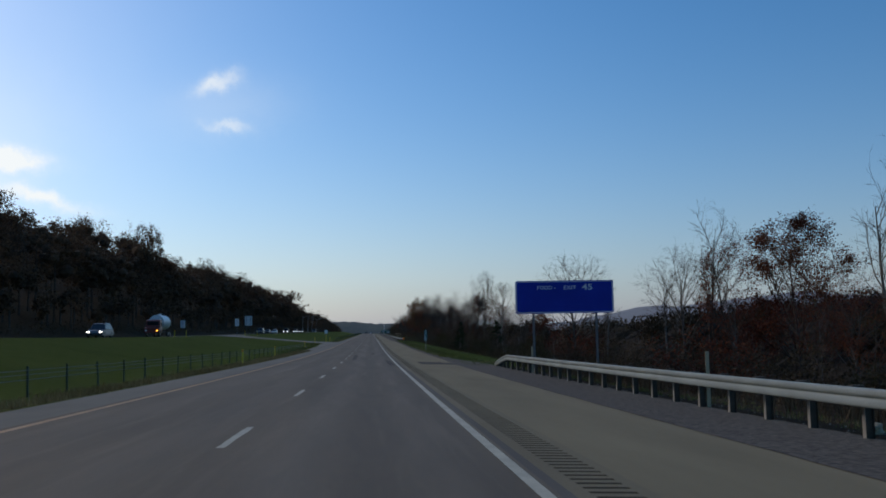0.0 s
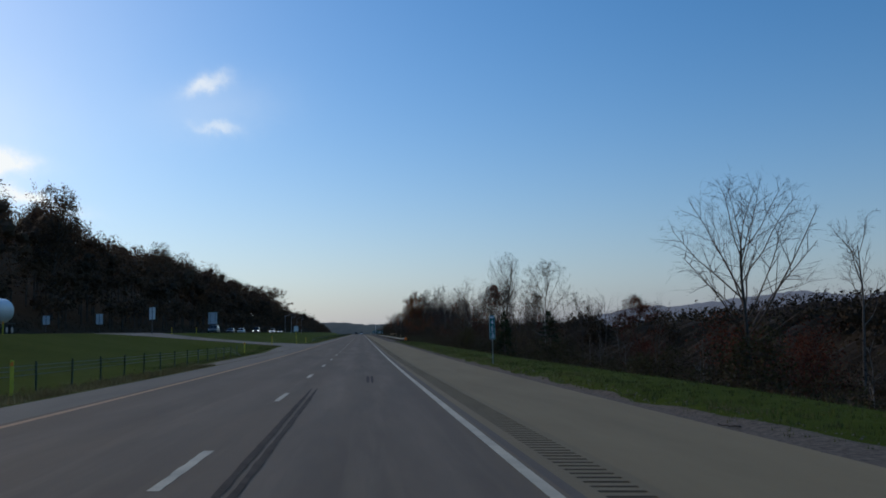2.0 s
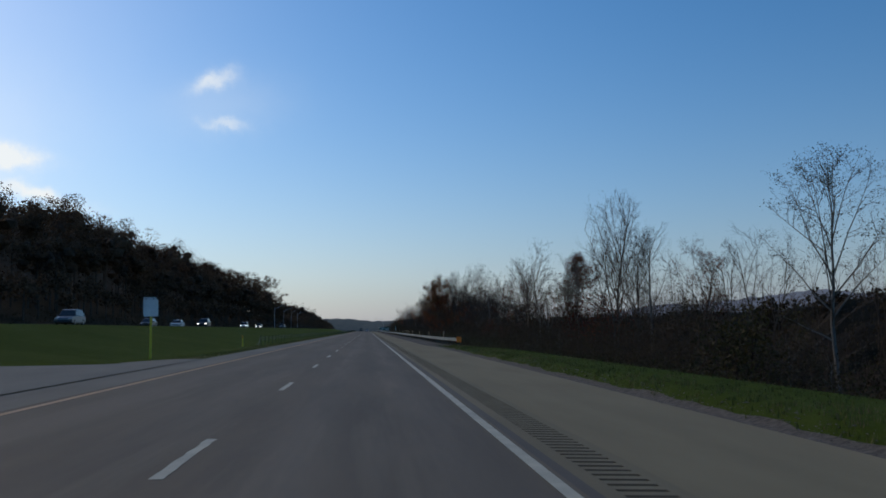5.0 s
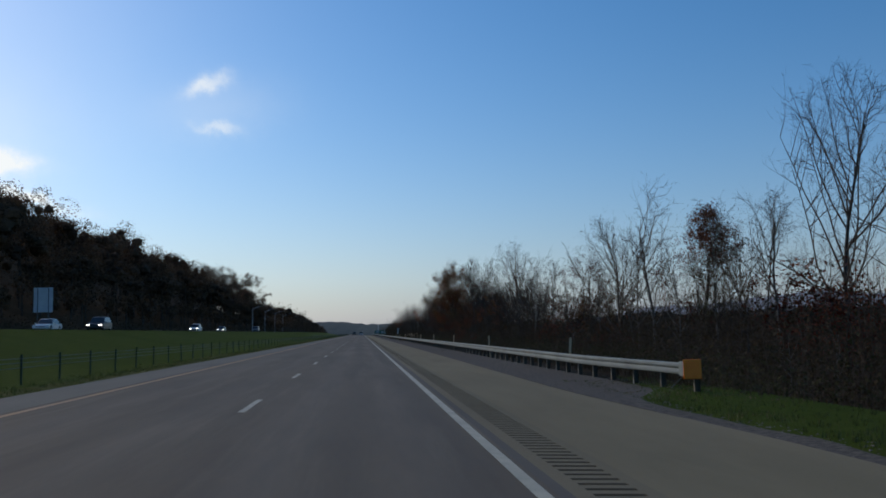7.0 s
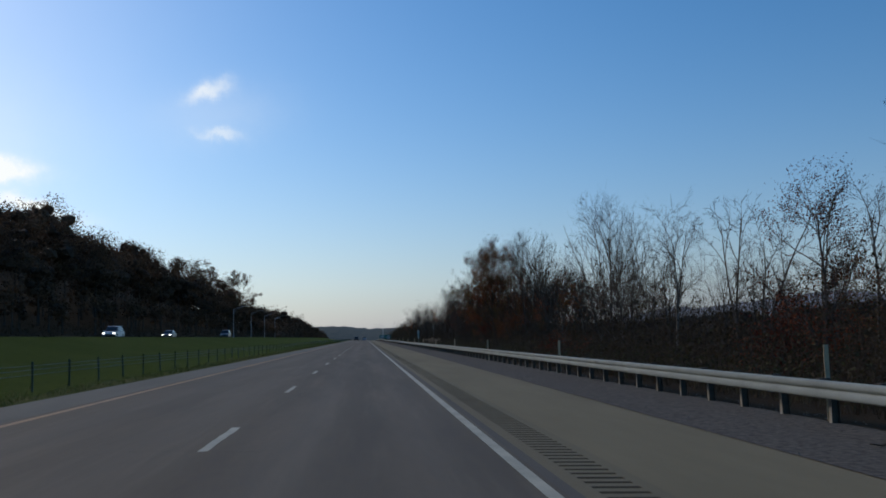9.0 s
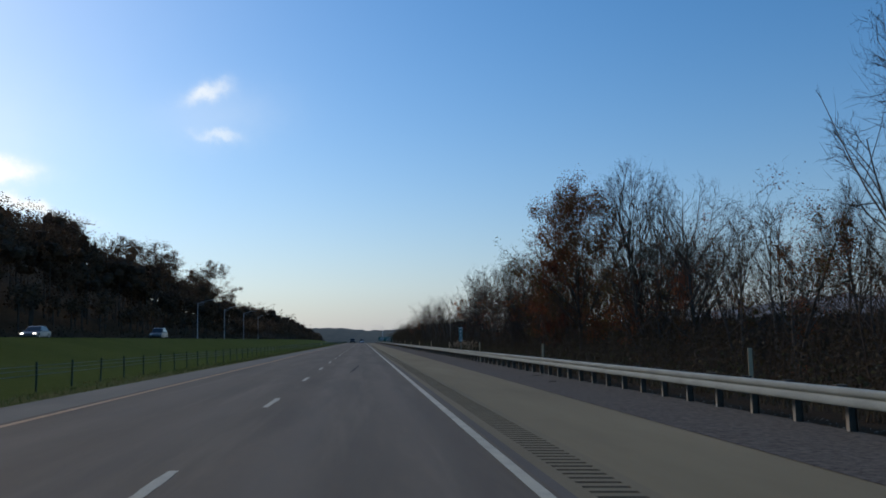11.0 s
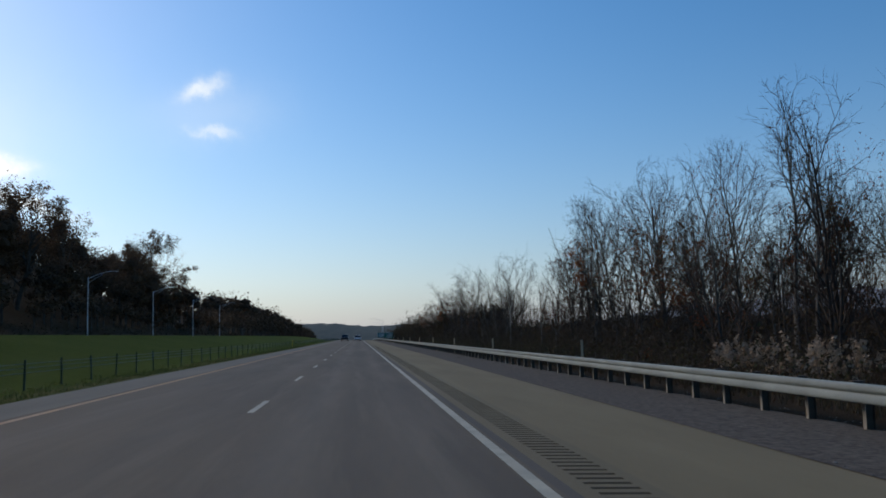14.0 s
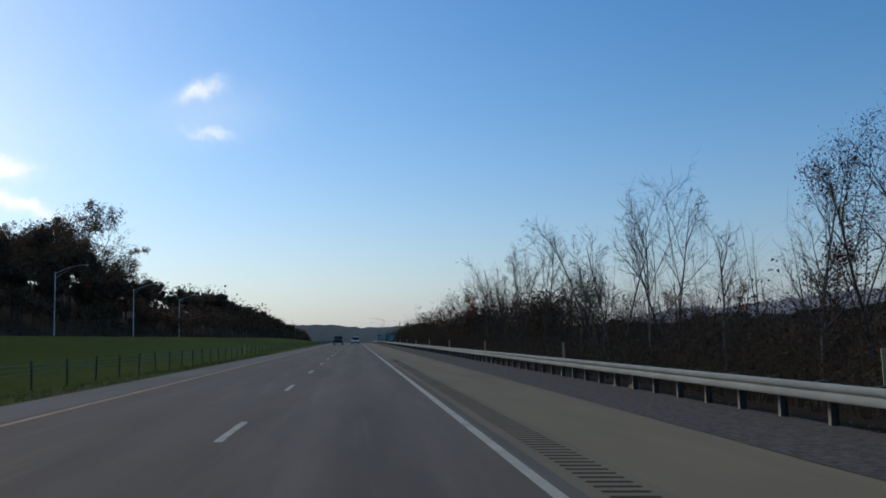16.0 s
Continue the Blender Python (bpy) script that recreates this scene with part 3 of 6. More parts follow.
def grow(seed, height, spread, stems=1, clear=0.3, limbs=11, lean=0.05, up=0.45, fine=4, twig=3, droop=0.0, dead=False, r_base=None, lead=0.84, dome=None, sprays=2):
    """A branching skeleton: lists of (points, radii, level) for trunk, limbs, branches and twigs."""
    rng = random.Random(seed)
    out = []

    def line(p, d, length, r0, r1, n, wob, tropism, level):
        pts, rad = [Vector(p)], [r0]
        d = Vector(d).normalized()
        for i in range(n):
            d = (d + Vector((rng.gauss(0, wob), rng.gauss(0, wob), rng.gauss(0, wob) + tropism))).normalized()
            pts.append(pts[-1] + d * (length / n))
            rad.append(r0 + (r1 - r0) * (i + 1) / n)
        out.append((pts, rad, level))
        return pts, rad, d

    def at(pts, k):
        f = k * (len(pts) - 1)
        i = min(int(f), len(pts) - 2)
        return pts[i].lerp(pts[i + 1], f - i), (pts[i + 1] - pts[i]).normalized()

    def side(d, angle):
        o = d.orthogonal().normalized()
        o.rotate(Matrix.Rotation(rng.uniform(0, 2 * math.pi), 3, d))
        return (d * math.cos(angle) + o * math.sin(angle)).normalized()

    def reach(p, d):
        """How far it is from p along d to the crown's rounded outline; dome gives its base and width."""
        low, wide = dome[0] * height, dome[1]
        mid, half = (height + low) / 2, (height - low) / 2
        o = Vector((p.x / wide, p.y / wide, (p.z - mid) / half))
        v = Vector((d.x / wide, d.y / wide, d.z / half))
        a, b, c = v.dot(v), o.dot(v), o.dot(o) - 1
        q = b * b - a * c
        return max(0.4, (-b + math.sqrt(q)) / a) if q > 0 else 0.5

    for s in range(stems):
        a = rng.uniform(0, 6.28) if stems > 1 else 0
        base = Vector((math.cos(a), math.sin(a), 0)) * (0.25 * (stems > 1))
        d = Vector((math.cos(a) * 0.22, math.sin(a) * 0.22, 1)) if stems > 1 else Vector((rng.gauss(0, lean), rng.gauss(0, lean), 1))
        h = height * (1 if s == 0 else rng.uniform(0.75, 0.97))
        r = (r_base or height * 0.0105) * (1 if stems == 1 else 0.72)
        tp, tr, _ = line(base - Vector((0, 0, 0.4)), d, h * lead, r, r * 0.22, 11, 0.05, 0.03, 0)
        nl = limbs if stems == 1 else max(5, int(limbs * 0.6))
        for i in range(nl):
            k = clear + (0.97 - clear) * (i + rng.random() * 0.8) / nl
            p, td = at(tp, k)
            ln = (spread * (0.45 + 0.65 * math.sin(math.pi * min(1, (k - clear) / (1 - clear) * 0.7 + 0.25))) * (1 - k * 0.25) + h * (1 - lead) * 0.75 * k * k) * rng.uniform(0.82, 1.1)
            ang = radians(rng.uniform(32, 62)) * (1.2 - 0.75 * k)
            way = side(td, ang)
            if dome:
                ln = reach(p, (way + Vector((0, 0, 0.25))).normalized()) * rng.uniform(0.86, 1.0)
            lr = max(0.028, r * 0.52 * (1.2 - 0.75 * k))
            lp, _, _ = line(p, way, ln, lr, lr * 0.2, 5, 0.10, 0.05 * up * 2 - droop, 1)
            if dead and rng.random() < 0.45:
                continue
            for j in range(fine + 1):
                kb = 0.25 + 0.75 * (j + rng.random()) / (fine + 1)
                pb, bd = at(lp, min(kb, 1))
                bl = ln * rng.uniform(0.28, 0.5) * (1.2 - 0.5 * kb)
                bway = side(bd, radians(rng.uniform(28, 58)))
                if dome:
                    bl = min(bl, max(0.5, reach(pb, bway) * 0.9))
                bp, _, _ = line(pb, bway, bl, max(0.017, lr * 0.36), 0.008, 2, 0.13, 0.07 * up * 2 - droop, 2)
                for q in range(twig):
                    pt, wd = at(bp, 0.2 + 0.8 * (q + rng.random()) / twig)
                    tl = bl * rng.uniform(0.35, 0.7)
                    wp, _, _ = line(pt, side(wd, radians(rng.uniform(22, 55))), tl, 0.0095, 0.004, 1, 0.12, 0.05 * up * 2 - droop, 3)
                    for _ in range(sprays):
                        pq, qd = at(wp, rng.uniform(0.2, 0.95))
                        line(pq, side(qd, radians(rng.uniform(20, 55))), tl * rng.uniform(0.4, 0.75), 0.0075, 0.003, 1, 0.12, 0.05 * up * 2 - droop, 3)
    return out


def tube_mesh(name, lines, material, sides):
    """Round bars along the lines; branches run out to a point, and the finest twigs are slivers."""
    verts, faces = [], []
    for pts, rad, level in lines:
        k = sides[level]
        start = len(verts)
        n = len(pts)
        if level > 2:
            d = pts[-1] - pts[0]
            u = d.cross(Vector((math.sin(start * 1.7), math.cos(start * 1.7), 0.3 * math.sin(start)))).normalized() * rad[0]
            verts += [pts[0] + u, pts[0] - u, pts[-1]]
            faces.append((start, start + 1, start + 2))
            continue
        rings = n - 1 if level > 1 else n
        for i in range(rings):
            p = pts[i]
            d = (pts[min(i + 1, n - 1)] - pts[max(i - 1, 0)]).normalized()
            u = d.orthogonal().normalized()
            w = d.cross(u)
            for j in range(k):
                a = 2 * math.pi * j / k
                verts.append(p + (u * math.cos(a) + w * math.sin(a)) * rad[i])
        for i in range(rings - 1):
            for j in range(k):
                a, b = start + i * k + j, start + i * k + (j + 1) % k
                faces.append((a, b, b + k, a + k))
        if rings < n:
            tip, last = len(verts), start + (rings - 1) * k
            verts.append(pts[-1])
            faces += [(last + j, last + (j + 1) % k, tip) for j in range(k)]
    me = bpy.data.meshes.new(name)
    me.from_pydata([tuple(v) for v in verts], [], faces)
    me.materials.append(material)
    me.polygons.foreach_set("use_smooth", [True] * len(me.polygons))
    return me


def leaf_mesh(name, points, size, material, seed, spread=0.3):
    """Small pointed leaf clumps, tilted every way, round the given places."""
    rng = np.random.default_rng(seed)
    n = len(points)
    c = np.array([tuple(p) for p in points]) + rng.normal(0, spread, (n, 3))
    u = rng.normal(0, 1, (n, 3))
    u /= np.linalg.norm(u, axis=1)[:, None]
    w = np.cross(u, rng.normal(0, 1, (n, 3)))
    w /= np.linalg.norm(w, axis=1)[:, None] + 1e-9
    s = (size * rng.uniform(0.6, 1.4, n))[:, None]
    verts = np.stack([c - u * s * 0.5 - w * s * 0.36, c - u * s * 0.3 + w * s * 0.38, c + u * s * 0.6], 1).reshape(-1, 3)
    me = bpy.data.meshes.new(name)
    me.from_pydata(verts.tolist(), [], [(3 * i, 3 * i + 1, 3 * i + 2) for i in range(n)])
    me.materials.append(material)
    return me


def leaf_places(lines, count, seed, levels=(2, 3), low=0.0, share=0.45):
    rng = random.Random(seed)
    ends = [ln for ln in lines if ln[2] in levels and ln[0][-1].z > low]
    ends = rng.sample(ends, max(6, int(len(ends) * share)))
    out = []
    for _ in range(count):
        pts = rng.choice(ends)[0]
        i = rng.randrange(len(pts) - 1)
        out.append(pts[i].lerp(pts[i + 1], rng.random()))
    return out


TREES = {}


def define(kind, height, lines, bark, leaves=None, count=0, size=0.2, seed=1, spread=0.3, twigs=M_TWIG, levels=(2, 3), sides=(6, 3, 3, 3), share=0.45):
    parts = [("trunk", tube_mesh("trunk", [l for l in lines if l[2] < 2], bark, sides)),
             ("branchwork", tube_mesh("branchwork", [l for l in lines if l[2] >= 2], twigs, sides))]
    if leaves:
        parts.append(("foliage", leaf_mesh("foliage", leaf_places(lines, count, seed, levels, share=share), size, leaves, seed, spread)))
    TREES[kind] = (height, parts)


define("bare_round", 16, grow(11, 16, 5.6, lead=0.74, clear=0.24, limbs=17, up=0.4, fine=7, twig=6, dome=(0.22, 5.6), r_base=0.2), M_BARK)
define("bare_tall", 18, grow(12, 18, 5.0, clear=0.24, limbs=20, up=0.5, fine=7, twig=6, dome=(0.2, 4.6)), M_BARK)
define("bare_slim", 14, grow(13, 14, 2.8, clear=0.48, limbs=11, up=0.7, fine=5, twig=5), M_BARKPALE)
define("bare_twin", 15, grow(14, 15, 3.4, stems=2, clear=0.44, limbs=15, up=0.5, fine=5, twig=5, dome=(0.3, 4.0)), M_BARK)
define("bare_clump", 13, grow(15, 13, 2.8, stems=4, clear=0.4, limbs=10, up=0.7, fine=4, twig=4), M_BARK)
define("bare_pale", 15, grow(16, 15, 4.6, clear=0.3, limbs=13, up=0.8, fine=5, twig=5), M_BARKPALE)
define("dead_snag", 11, grow(17, 11, 2.2, stems=2, clear=0.45, limbs=9, up=0.6, fine=2, twig=1, dead=True), M_BARK)
define("birch", 14, grow(18, 14, 4.2, clear=0.28, limbs=15, up=0.5, fine=5, twig=4, dome=(0.25, 4.0)), M_BARKPALE, M_LEAFOLIVE, 4200, 0.085, 3, 0.2, share=0.7)
define("sparse_leaf", 14, grow(19, 14, 4.0, stems=2, clear=0.3, limbs=14, up=0.5, fine=5, twig=4), M_BARK, M_LEAFDARK, 2400, 0.09, 4, 0.16, share=0.6)
define("red_slim", 14, grow(20, 14, 3.4, clear=0.2, limbs=16, up=0.5, fine=5, twig=4, dome=(0.15, 3.0)), M_BARK, M_LEAFRED, 6500, 0.095, 5, 0.22, share=0.7)
define("red_broad", 13, grow(21, 13, 4.4, clear=0.2, limbs=15, up=0.3, fine=5, twig=4, dome=(0.2, 4.6)), M_BARK, M_LEAFRED, 15000, 0.115, 6, 0.22, share=0.75)
define("oak", 17, grow(22, 17, 6.0, clear=0.2, limbs=22, up=0.25, fine=6, twig=4, r_base=0.24, lead=0.72, dome=(0.16, 6.2)), M_BARK, M_LEAFRUSSET, 30000, 0.14, 7, 0.32, share=0.85)
define("oak_thin", 15, grow(23, 15, 5.0, stems=2, clear=0.22, limbs=16, up=0.35, fine=5, twig=4, dome=(0.2, 4.6)), M_BARK, M_LEAFRUSSET, 4500, 0.11, 8, 0.2, share=0.6)
define("olive", 13, grow(24, 13, 4.2, stems=3, clear=0.2, limbs=15, up=0.4, fine=4, twig=4), M_BARK, M_LEAFOLIVE, 3200, 0.10, 9, 0.2, share=0.6)
define("gnarled", 15, grow(25, 15, 4.9, stems=2, clear=0.2, limbs=17, up=0.2, fine=5, twig=5, lean=0.1, r_base=0.22), M_BARK)
define("sapling", 6, grow(26, 6, 1.5, clear=0.25, limbs=8, up=0.7, fine=2, twig=2, r_base=0.05), M_BARKPALE)
define("sapling_bush", 4, grow(27, 4, 1.6, stems=4, clear=0.15, limbs=7, up=0.4, fine=2, twig=2, r_base=0.05, sprays=1), M_TWIG, M_BRUSH, 900, 0.13, 11, 0.3, share=0.8)
define("rusty_bush", 3.2, grow(28, 3.2, 1.7, stems=4, clear=0.1, limbs=8, up=0.2, fine=3, twig=2, r_base=0.05, sprays=1), M_TWIG, M_LEAFRED, 2600, 0.09, 12, 0.3, share=0.85)
define("green_bush", 3.6, grow(29, 3.6, 1.9, stems=4, clear=0.08, limbs=9, up=0.2, fine=3, twig=2, r_base=0.05, sprays=1), M_TWIG, M_OLIVEDARK, 2000, 0.14, 13, 0.32, share=0.8)
define("hill_brown", 16, grow(43, 16, 4.6, clear=0.18, limbs=12, up=0.3, fine=3, twig=1, lead=0.72, dome=(0.15, 4.6), sprays=1), M_BARK, M_LEAFBROWN, 3000, 0.32, 43, 0.45, sides=(5, 4, 3, 3))
define("hill_bare", 17, grow(44, 17, 4.4, clear=0.3, limbs=13, up=0.6, fine=4, twig=3, lead=0.75), M_BARK, sides=(5, 4, 3, 3))
define("hill_crown", 24, grow(46, 24, 7.0, clear=0.25, limbs=18, up=0.3, fine=4, twig=2, r_base=0.4, lead=0.7, dome=(0.25, 6.6)), M_BARK, M_LEAFDARK, 6500, 0.3, 46, 0.45)
define("edge_tree", 26, grow(45, 26, 8.5, clear=0.3, limbs=20, up=0.3, fine=5, twig=4, r_base=0.4, lead=0.7, dome=(0.25, 8.0)), M_BARK, M_LEAFDARK, 13000, 0.32, 45, 0.4, share=0.95)


def define_conifer(kind, height, width, seed):
    rng = random.Random(seed)
    lines = [([Vector((0, 0, -0.3)), Vector((0.03, 0, height * 0.5)), Vector((0, 0.02, height))], [0.09, 0.06, 0.01], 0)]
    pts = []
    for i in range(int(height * 16)):
        z = height * (0.05 + 0.93 * rng.random() ** 1.1)
        r = width * 0.5 * (1 - z / height) ** 0.75 * rng.uniform(0.75, 1.15) + 0.06
        a = rng.uniform(0, 6.28)
        tip = Vector((math.cos(a) * r, math.sin(a) * r, z + rng.uniform(-0.05, 0.25)))
        root = Vector((0, 0, z - r * 0.15))
        lines.append(([root, root.lerp(tip, 0.55), tip], [0.014, 0.009, 0.004], 2))
        for _ in range(14):
            pts.append(root.lerp(tip, rng.uniform(0.35, 1.05)))
    TREES[kind] = (height, [("trunk", tube_mesh("trunk", lines[:1], M_BARK, (6, 4, 3, 3))), ("branchwork", tube_mesh("branchwork", lines[1:], M_TWIG, (6, 4, 3, 3))),
                            ("foliage", leaf_mesh("foliage", pts, 0.19, M_CONIFER, seed, 0.09))])


define_conifer("cedar", 4.0, 2.6, 61)
define_conifer("cedar_tall", 7.0, 4.2, 62)

LABELS = {
    "bare_round": "bare deciduous tree with a rounded fan of fine twigs", "bare_tall": "tall bare tree with steep ascending limbs",
    "bare_slim": "slender pale-barked bare tree among brush", "bare_twin": "bare grey tree with two stems", "bare_clump": "clump of thin bare stems at the wood's edge",
    "bare_pale": "pale bare tree with upswept branches", "dead_snag": "dead broken tree with few limbs", "birch": "pale-trunked tree with sparse small olive leaves",
    "sparse_leaf": "grey tree with a few scattered dark leaves", "red_slim": "slender tree with sparse rusty red leaves", "red_broad": "broad tree with dark red autumn leaves",
    "oak": "broad oak holding its russet brown leaves", "oak_thin": "two-stemmed oak with thinning brown leaves", "olive": "many-stemmed tree with olive and yellowing leaves",
    "gnarled": "gnarled dark bare tree with crooked limbs", "sapling": "thin bare sapling in the undergrowth", "sapling_bush": "brown leafy shrub in the undergrowth",
    "rusty_bush": "low bush of bright rusty leaves", "green_bush": "low dull green bush below the bank", "hill_brown": "russet brown tree on the wooded hillside", "hill_bare": "leafless tree on the wooded hillside",
    "hill_crown": "tall dark crown standing above the hillside wood", "edge_tree": "tall open-crowned tree at the wood's end", "cedar": "small dark green cedar on the bank", "cedar_tall": "dark green conical cedar among bare trees"}


def place_tree(kind, x, y, height, turn=0.0, wide=1.0, sink=0.0, group=""):
    h0, parts = TREES[kind]
    bush = "bush" in kind
    ob = new("shrub" if bush else "tree")
    ob.empty_display_size = 0.5
    s = height / h0
    ob.matrix_basis = Matrix.LocRotScale((x, y, ground_z(x, y) - sink), Euler((0, 0, radians(turn))), (s * wide, s * wide, s))
    for name, me in parts:
        q = shared(name, me, ob)
        if name != "trunk":
            tagged(q, kind="stuff")
    return tagged(ob, LABELS[kind], "shrub" if bush else "tree", group)


# single trees along the guardrail bank: kind, x, y, height, width factor
BANK_1 = [("red_broad", 34, 71, 13.4, 1.1), ("red_slim", 34.2, 83, 13.4, 1.2), ("red_slim", 37, 77, 12.5, 1.3), ("oak_thin", 38, 68, 11.0, 1.2), ("bare_pale", 36.5, 63.5, 16, 1.0), ("gnarled", 34.7, 91, 17.0, 0.95),
          ("bare_round", 33.7, 97, 13.8, 1.0), ("bare_slim", 36, 110, 12.2, 1.1), ("bare_slim", 40, 118, 9.0, 1.0),
          ("bare_slim", 31.4, 121, 11.5, 1.0), ("bare_round", 30.4, 135.5, 16.0, 1.1), ("sparse_leaf", 25, 143, 6.5, 1.2), ("red_broad", 32, 171, 8.0, 1.1),
          ("dead_snag", 29, 175, 10.5, 1.0), ("cedar", 16.6, 172, 4.6, 1.1), ("cedar_tall", 17.4, 177.5, 5.8, 0.9), ("bare_slim", 38, 199, 8.0, 1.1),
          ("cedar_tall", 27, 196, 7.0, 1.2), ("sparse_leaf", 40, 155, 8.5, 1.0), ("bare_round", 34.5, 207, 10.5, 0.9)]
BANK_BUSHES = [("green_bush", 18, 150, 2.6, 1.2), ("green_bush", 19.5, 162, 3.0, 1.2), ("green_bush", 17.2, 187, 2.6, 1.3), ("green_bush", 20, 127, 2.8, 1.3),
          ("rusty_bush", 29, 136.5, 5.0, 1.2), ("rusty_bush", 25, 117, 3.2, 1.2), ("rusty_bush", 31, 126, 4.6, 1.1), ("rusty_bush", 27, 152, 3.4, 1.2), ("red_slim", 27, 50, 7.0, 1.3), ("oak_thin", 31, 57, 8.5, 1.2), ("sapling_bush", 25, 60, 3.4, 1.3), ("red_slim", 32, 66, 8.5, 1.3), ("bare_slim", 29, 72, 8.0, 1.0), ("sapling_bush", 27, 76, 3.6, 1.3), ("red_slim", 35, 80, 8.0, 1.3), ("oak_thin", 36, 90, 7.5, 1.2), ("bare_slim", 31, 62, 7.0, 1.0)]
BANK_2 = [("birch", 32.2, 224, 16.0, 1.0), ("bare_twin", 29.5, 271, 15.5, 1.2), ("bare_round", 31.5, 268, 15.5, 0.8), ("red_slim", 36, 262, 13.5, 1.1), ("bare_slim", 33, 268, 16.0, 1.2),
          ("bare_tall", 36.3, 294, 23, 0.9), ("rusty_bush", 31, 288, 7.5, 1.3), ("rusty_bush", 25, 346, 5.0, 1.2), ("bare_twin", 34, 240, 13, 1.0), ("bare_clump", 35, 251, 13, 1.0), ("bare_slim", 30, 292, 14, 1.1),
          ("bare_pale", 29.5, 320, 17.5, 1.0), ("red_broad", 37.5, 326, 16.5, 0.85), ("bare_round", 30, 333, 17.0, 0.95), ("bare_twin", 38.3, 314, 17.5, 1.0), ("bare_slim", 33, 311, 16.0, 0.8),
          ("sparse_leaf", 31, 300, 12, 1.0), ("rusty_bush", 26, 322, 4.0, 1.1)]
BANK_3 = [("red_slim", 31, 355, 15.3, 1.15), ("bare_clump", 29.4, 363, 16.5, 1.0), ("bare_slim", 32, 349, 13.5, 1.1), ("bare_twin", 30, 383, 17.0, 1.0),
          ("bare_round", 30, 404, 21.0, 0.70), ("bare_twin", 29, 392, 15, 0.9), ("bare_slim", 28, 375, 14, 1.1), ("oak_thin", 25, 412, 13.5, 1.1), ("rusty_bush", 15.4, 366, 2.8, 1.35),
          ("bare_twin", 29, 404, 17, 1.0), ("bare_tall", 28, 450.5, 21.0, 0.9), ("bare_round", 29, 437.5, 17.4, 0.95), ("bare_twin", 28.5, 428, 14.5, 1.0), ("bare_twin", 29, 470, 18.5, 0.9), ("oak", 22.9, 456, 19.4, 0.74), ("bare_round", 31, 460, 22.5, 0.75)]
BANK_OAKS = [("oak_thin", 24, 434, 12, 1.0), ("olive", 29, 463, 17, 1.0), ("bare_twin", 27, 474, 19, 1.0), ("bare_tall", 30, 449, 17, 0.9), ("oak_thin", 23.5, 468, 11, 1.0), ("olive", 25, 481, 15, 0.9), ("oak_thin", 26.5, 479, 18.5, 1.1), ("olive", 28.5, 485, 17.5, 1.2), ("red_broad", 26, 474, 14.5, 1.0), ("bare_clump", 24, 477, 13, 1.0), ("olive", 27, 489, 18, 1.0)]
BANK_4 = [("gnarled", 24.5, 505, 16, 0.9), ("oak_thin", 25, 520, 15.5, 0.95), ("bare_tall", 26, 521, 16.5, 0.8), ("bare_slim", 27.5, 515, 19, 1.0), ("gnarled", 25, 534, 16.8, 1.1), ("bare_round", 27.5, 540, 17.5, 0.8),
          ("bare_clump", 24, 541, 16.5, 1.0), ("bare_twin", 26, 547, 18.5, 1.0), ("bare_round", 25, 553, 18, 0.7), ("bare_slim", 24, 552, 13, 1.0), ("bare_round", 26, 563, 15.5, 0.75),
          ("bare_pale", 24.2, 571, 12.5, 0.95), ("red_slim", 27, 571, 15, 0.9), ("bare_slim", 26, 588, 12, 1.0), ("bare_twin", 22.7, 590, 15.5, 0.85),
          ("bare_slim", 22.4, 594, 14.5, 0.8), ("gnarled", 24, 616, 11, 1.0)]
BANK_5 = [("bare_clump", 22, 603, 14.9, 1.1), ("bare_twin", 22, 629, 16.1, 1.0), ("sparse_leaf", 21, 640, 14.9, 1.0), ("bare_clump", 22, 655, 16.1, 1.1),
          ("oak_thin", 24, 683, 13.9, 1.0), ("gnarled", 27, 700, 13.9, 1.0), ("bare_round", 28, 727, 17.3, 1.0), ("oak_thin", 24, 752, 13.9, 1.1)]
rng = random.Random(3)
for stretch in (BANK_1, BANK_BUSHES, BANK_2, BANK_3, BANK_OAKS, BANK_4, BANK_5):
    for kind, x, y, h, w in stretch:
        place_tree(kind, x, y, h * 1.08, rng.uniform(0, 360), w, group="trees along the guardrail bank")

# the rest of the roadside wood behind and between them
FILL = ["bare_slim", "bare_twin", "bare_clump", "bare_tall", "sparse_leaf", "bare_round", "bare_pale", "gnarled", "oak_thin", "olive"]
for i in range(46):
    y = rng.uniform(205, 800)
    if 205 < y < 240 and rng.random() < 0.5:
        continue
    deep = rng.random()
    x = 25 + 26 * deep ** 1.2 + (4 if y < 300 else 0)
    if y > 600:
        x -= 2
    if 555 < y < 630 and x < 36:
        continue
    h = rng.uniform(9.5, 15) * (1.2 if y > 590 else 1.0) * (0.8 if y < 260 else 1.0)
    place_tree(rng.choice(FILL), x, y, h, rng.uniform(0, 360), rng.uniform(0.8, 1.1), group="trees of the roadside wood")
for i in range(26):
    place_tree(rng.choice(["bare_twin", "bare_clump", "gnarled", "bare_slim", "bare_round", "oak_thin"]), rng.uniform(22.5, 34), rng.uniform(482, 556), rng.uniform(12, 17), rng.uniform(0, 360),
               rng.uniform(0.8, 1.05), group="trees of the roadside wood")
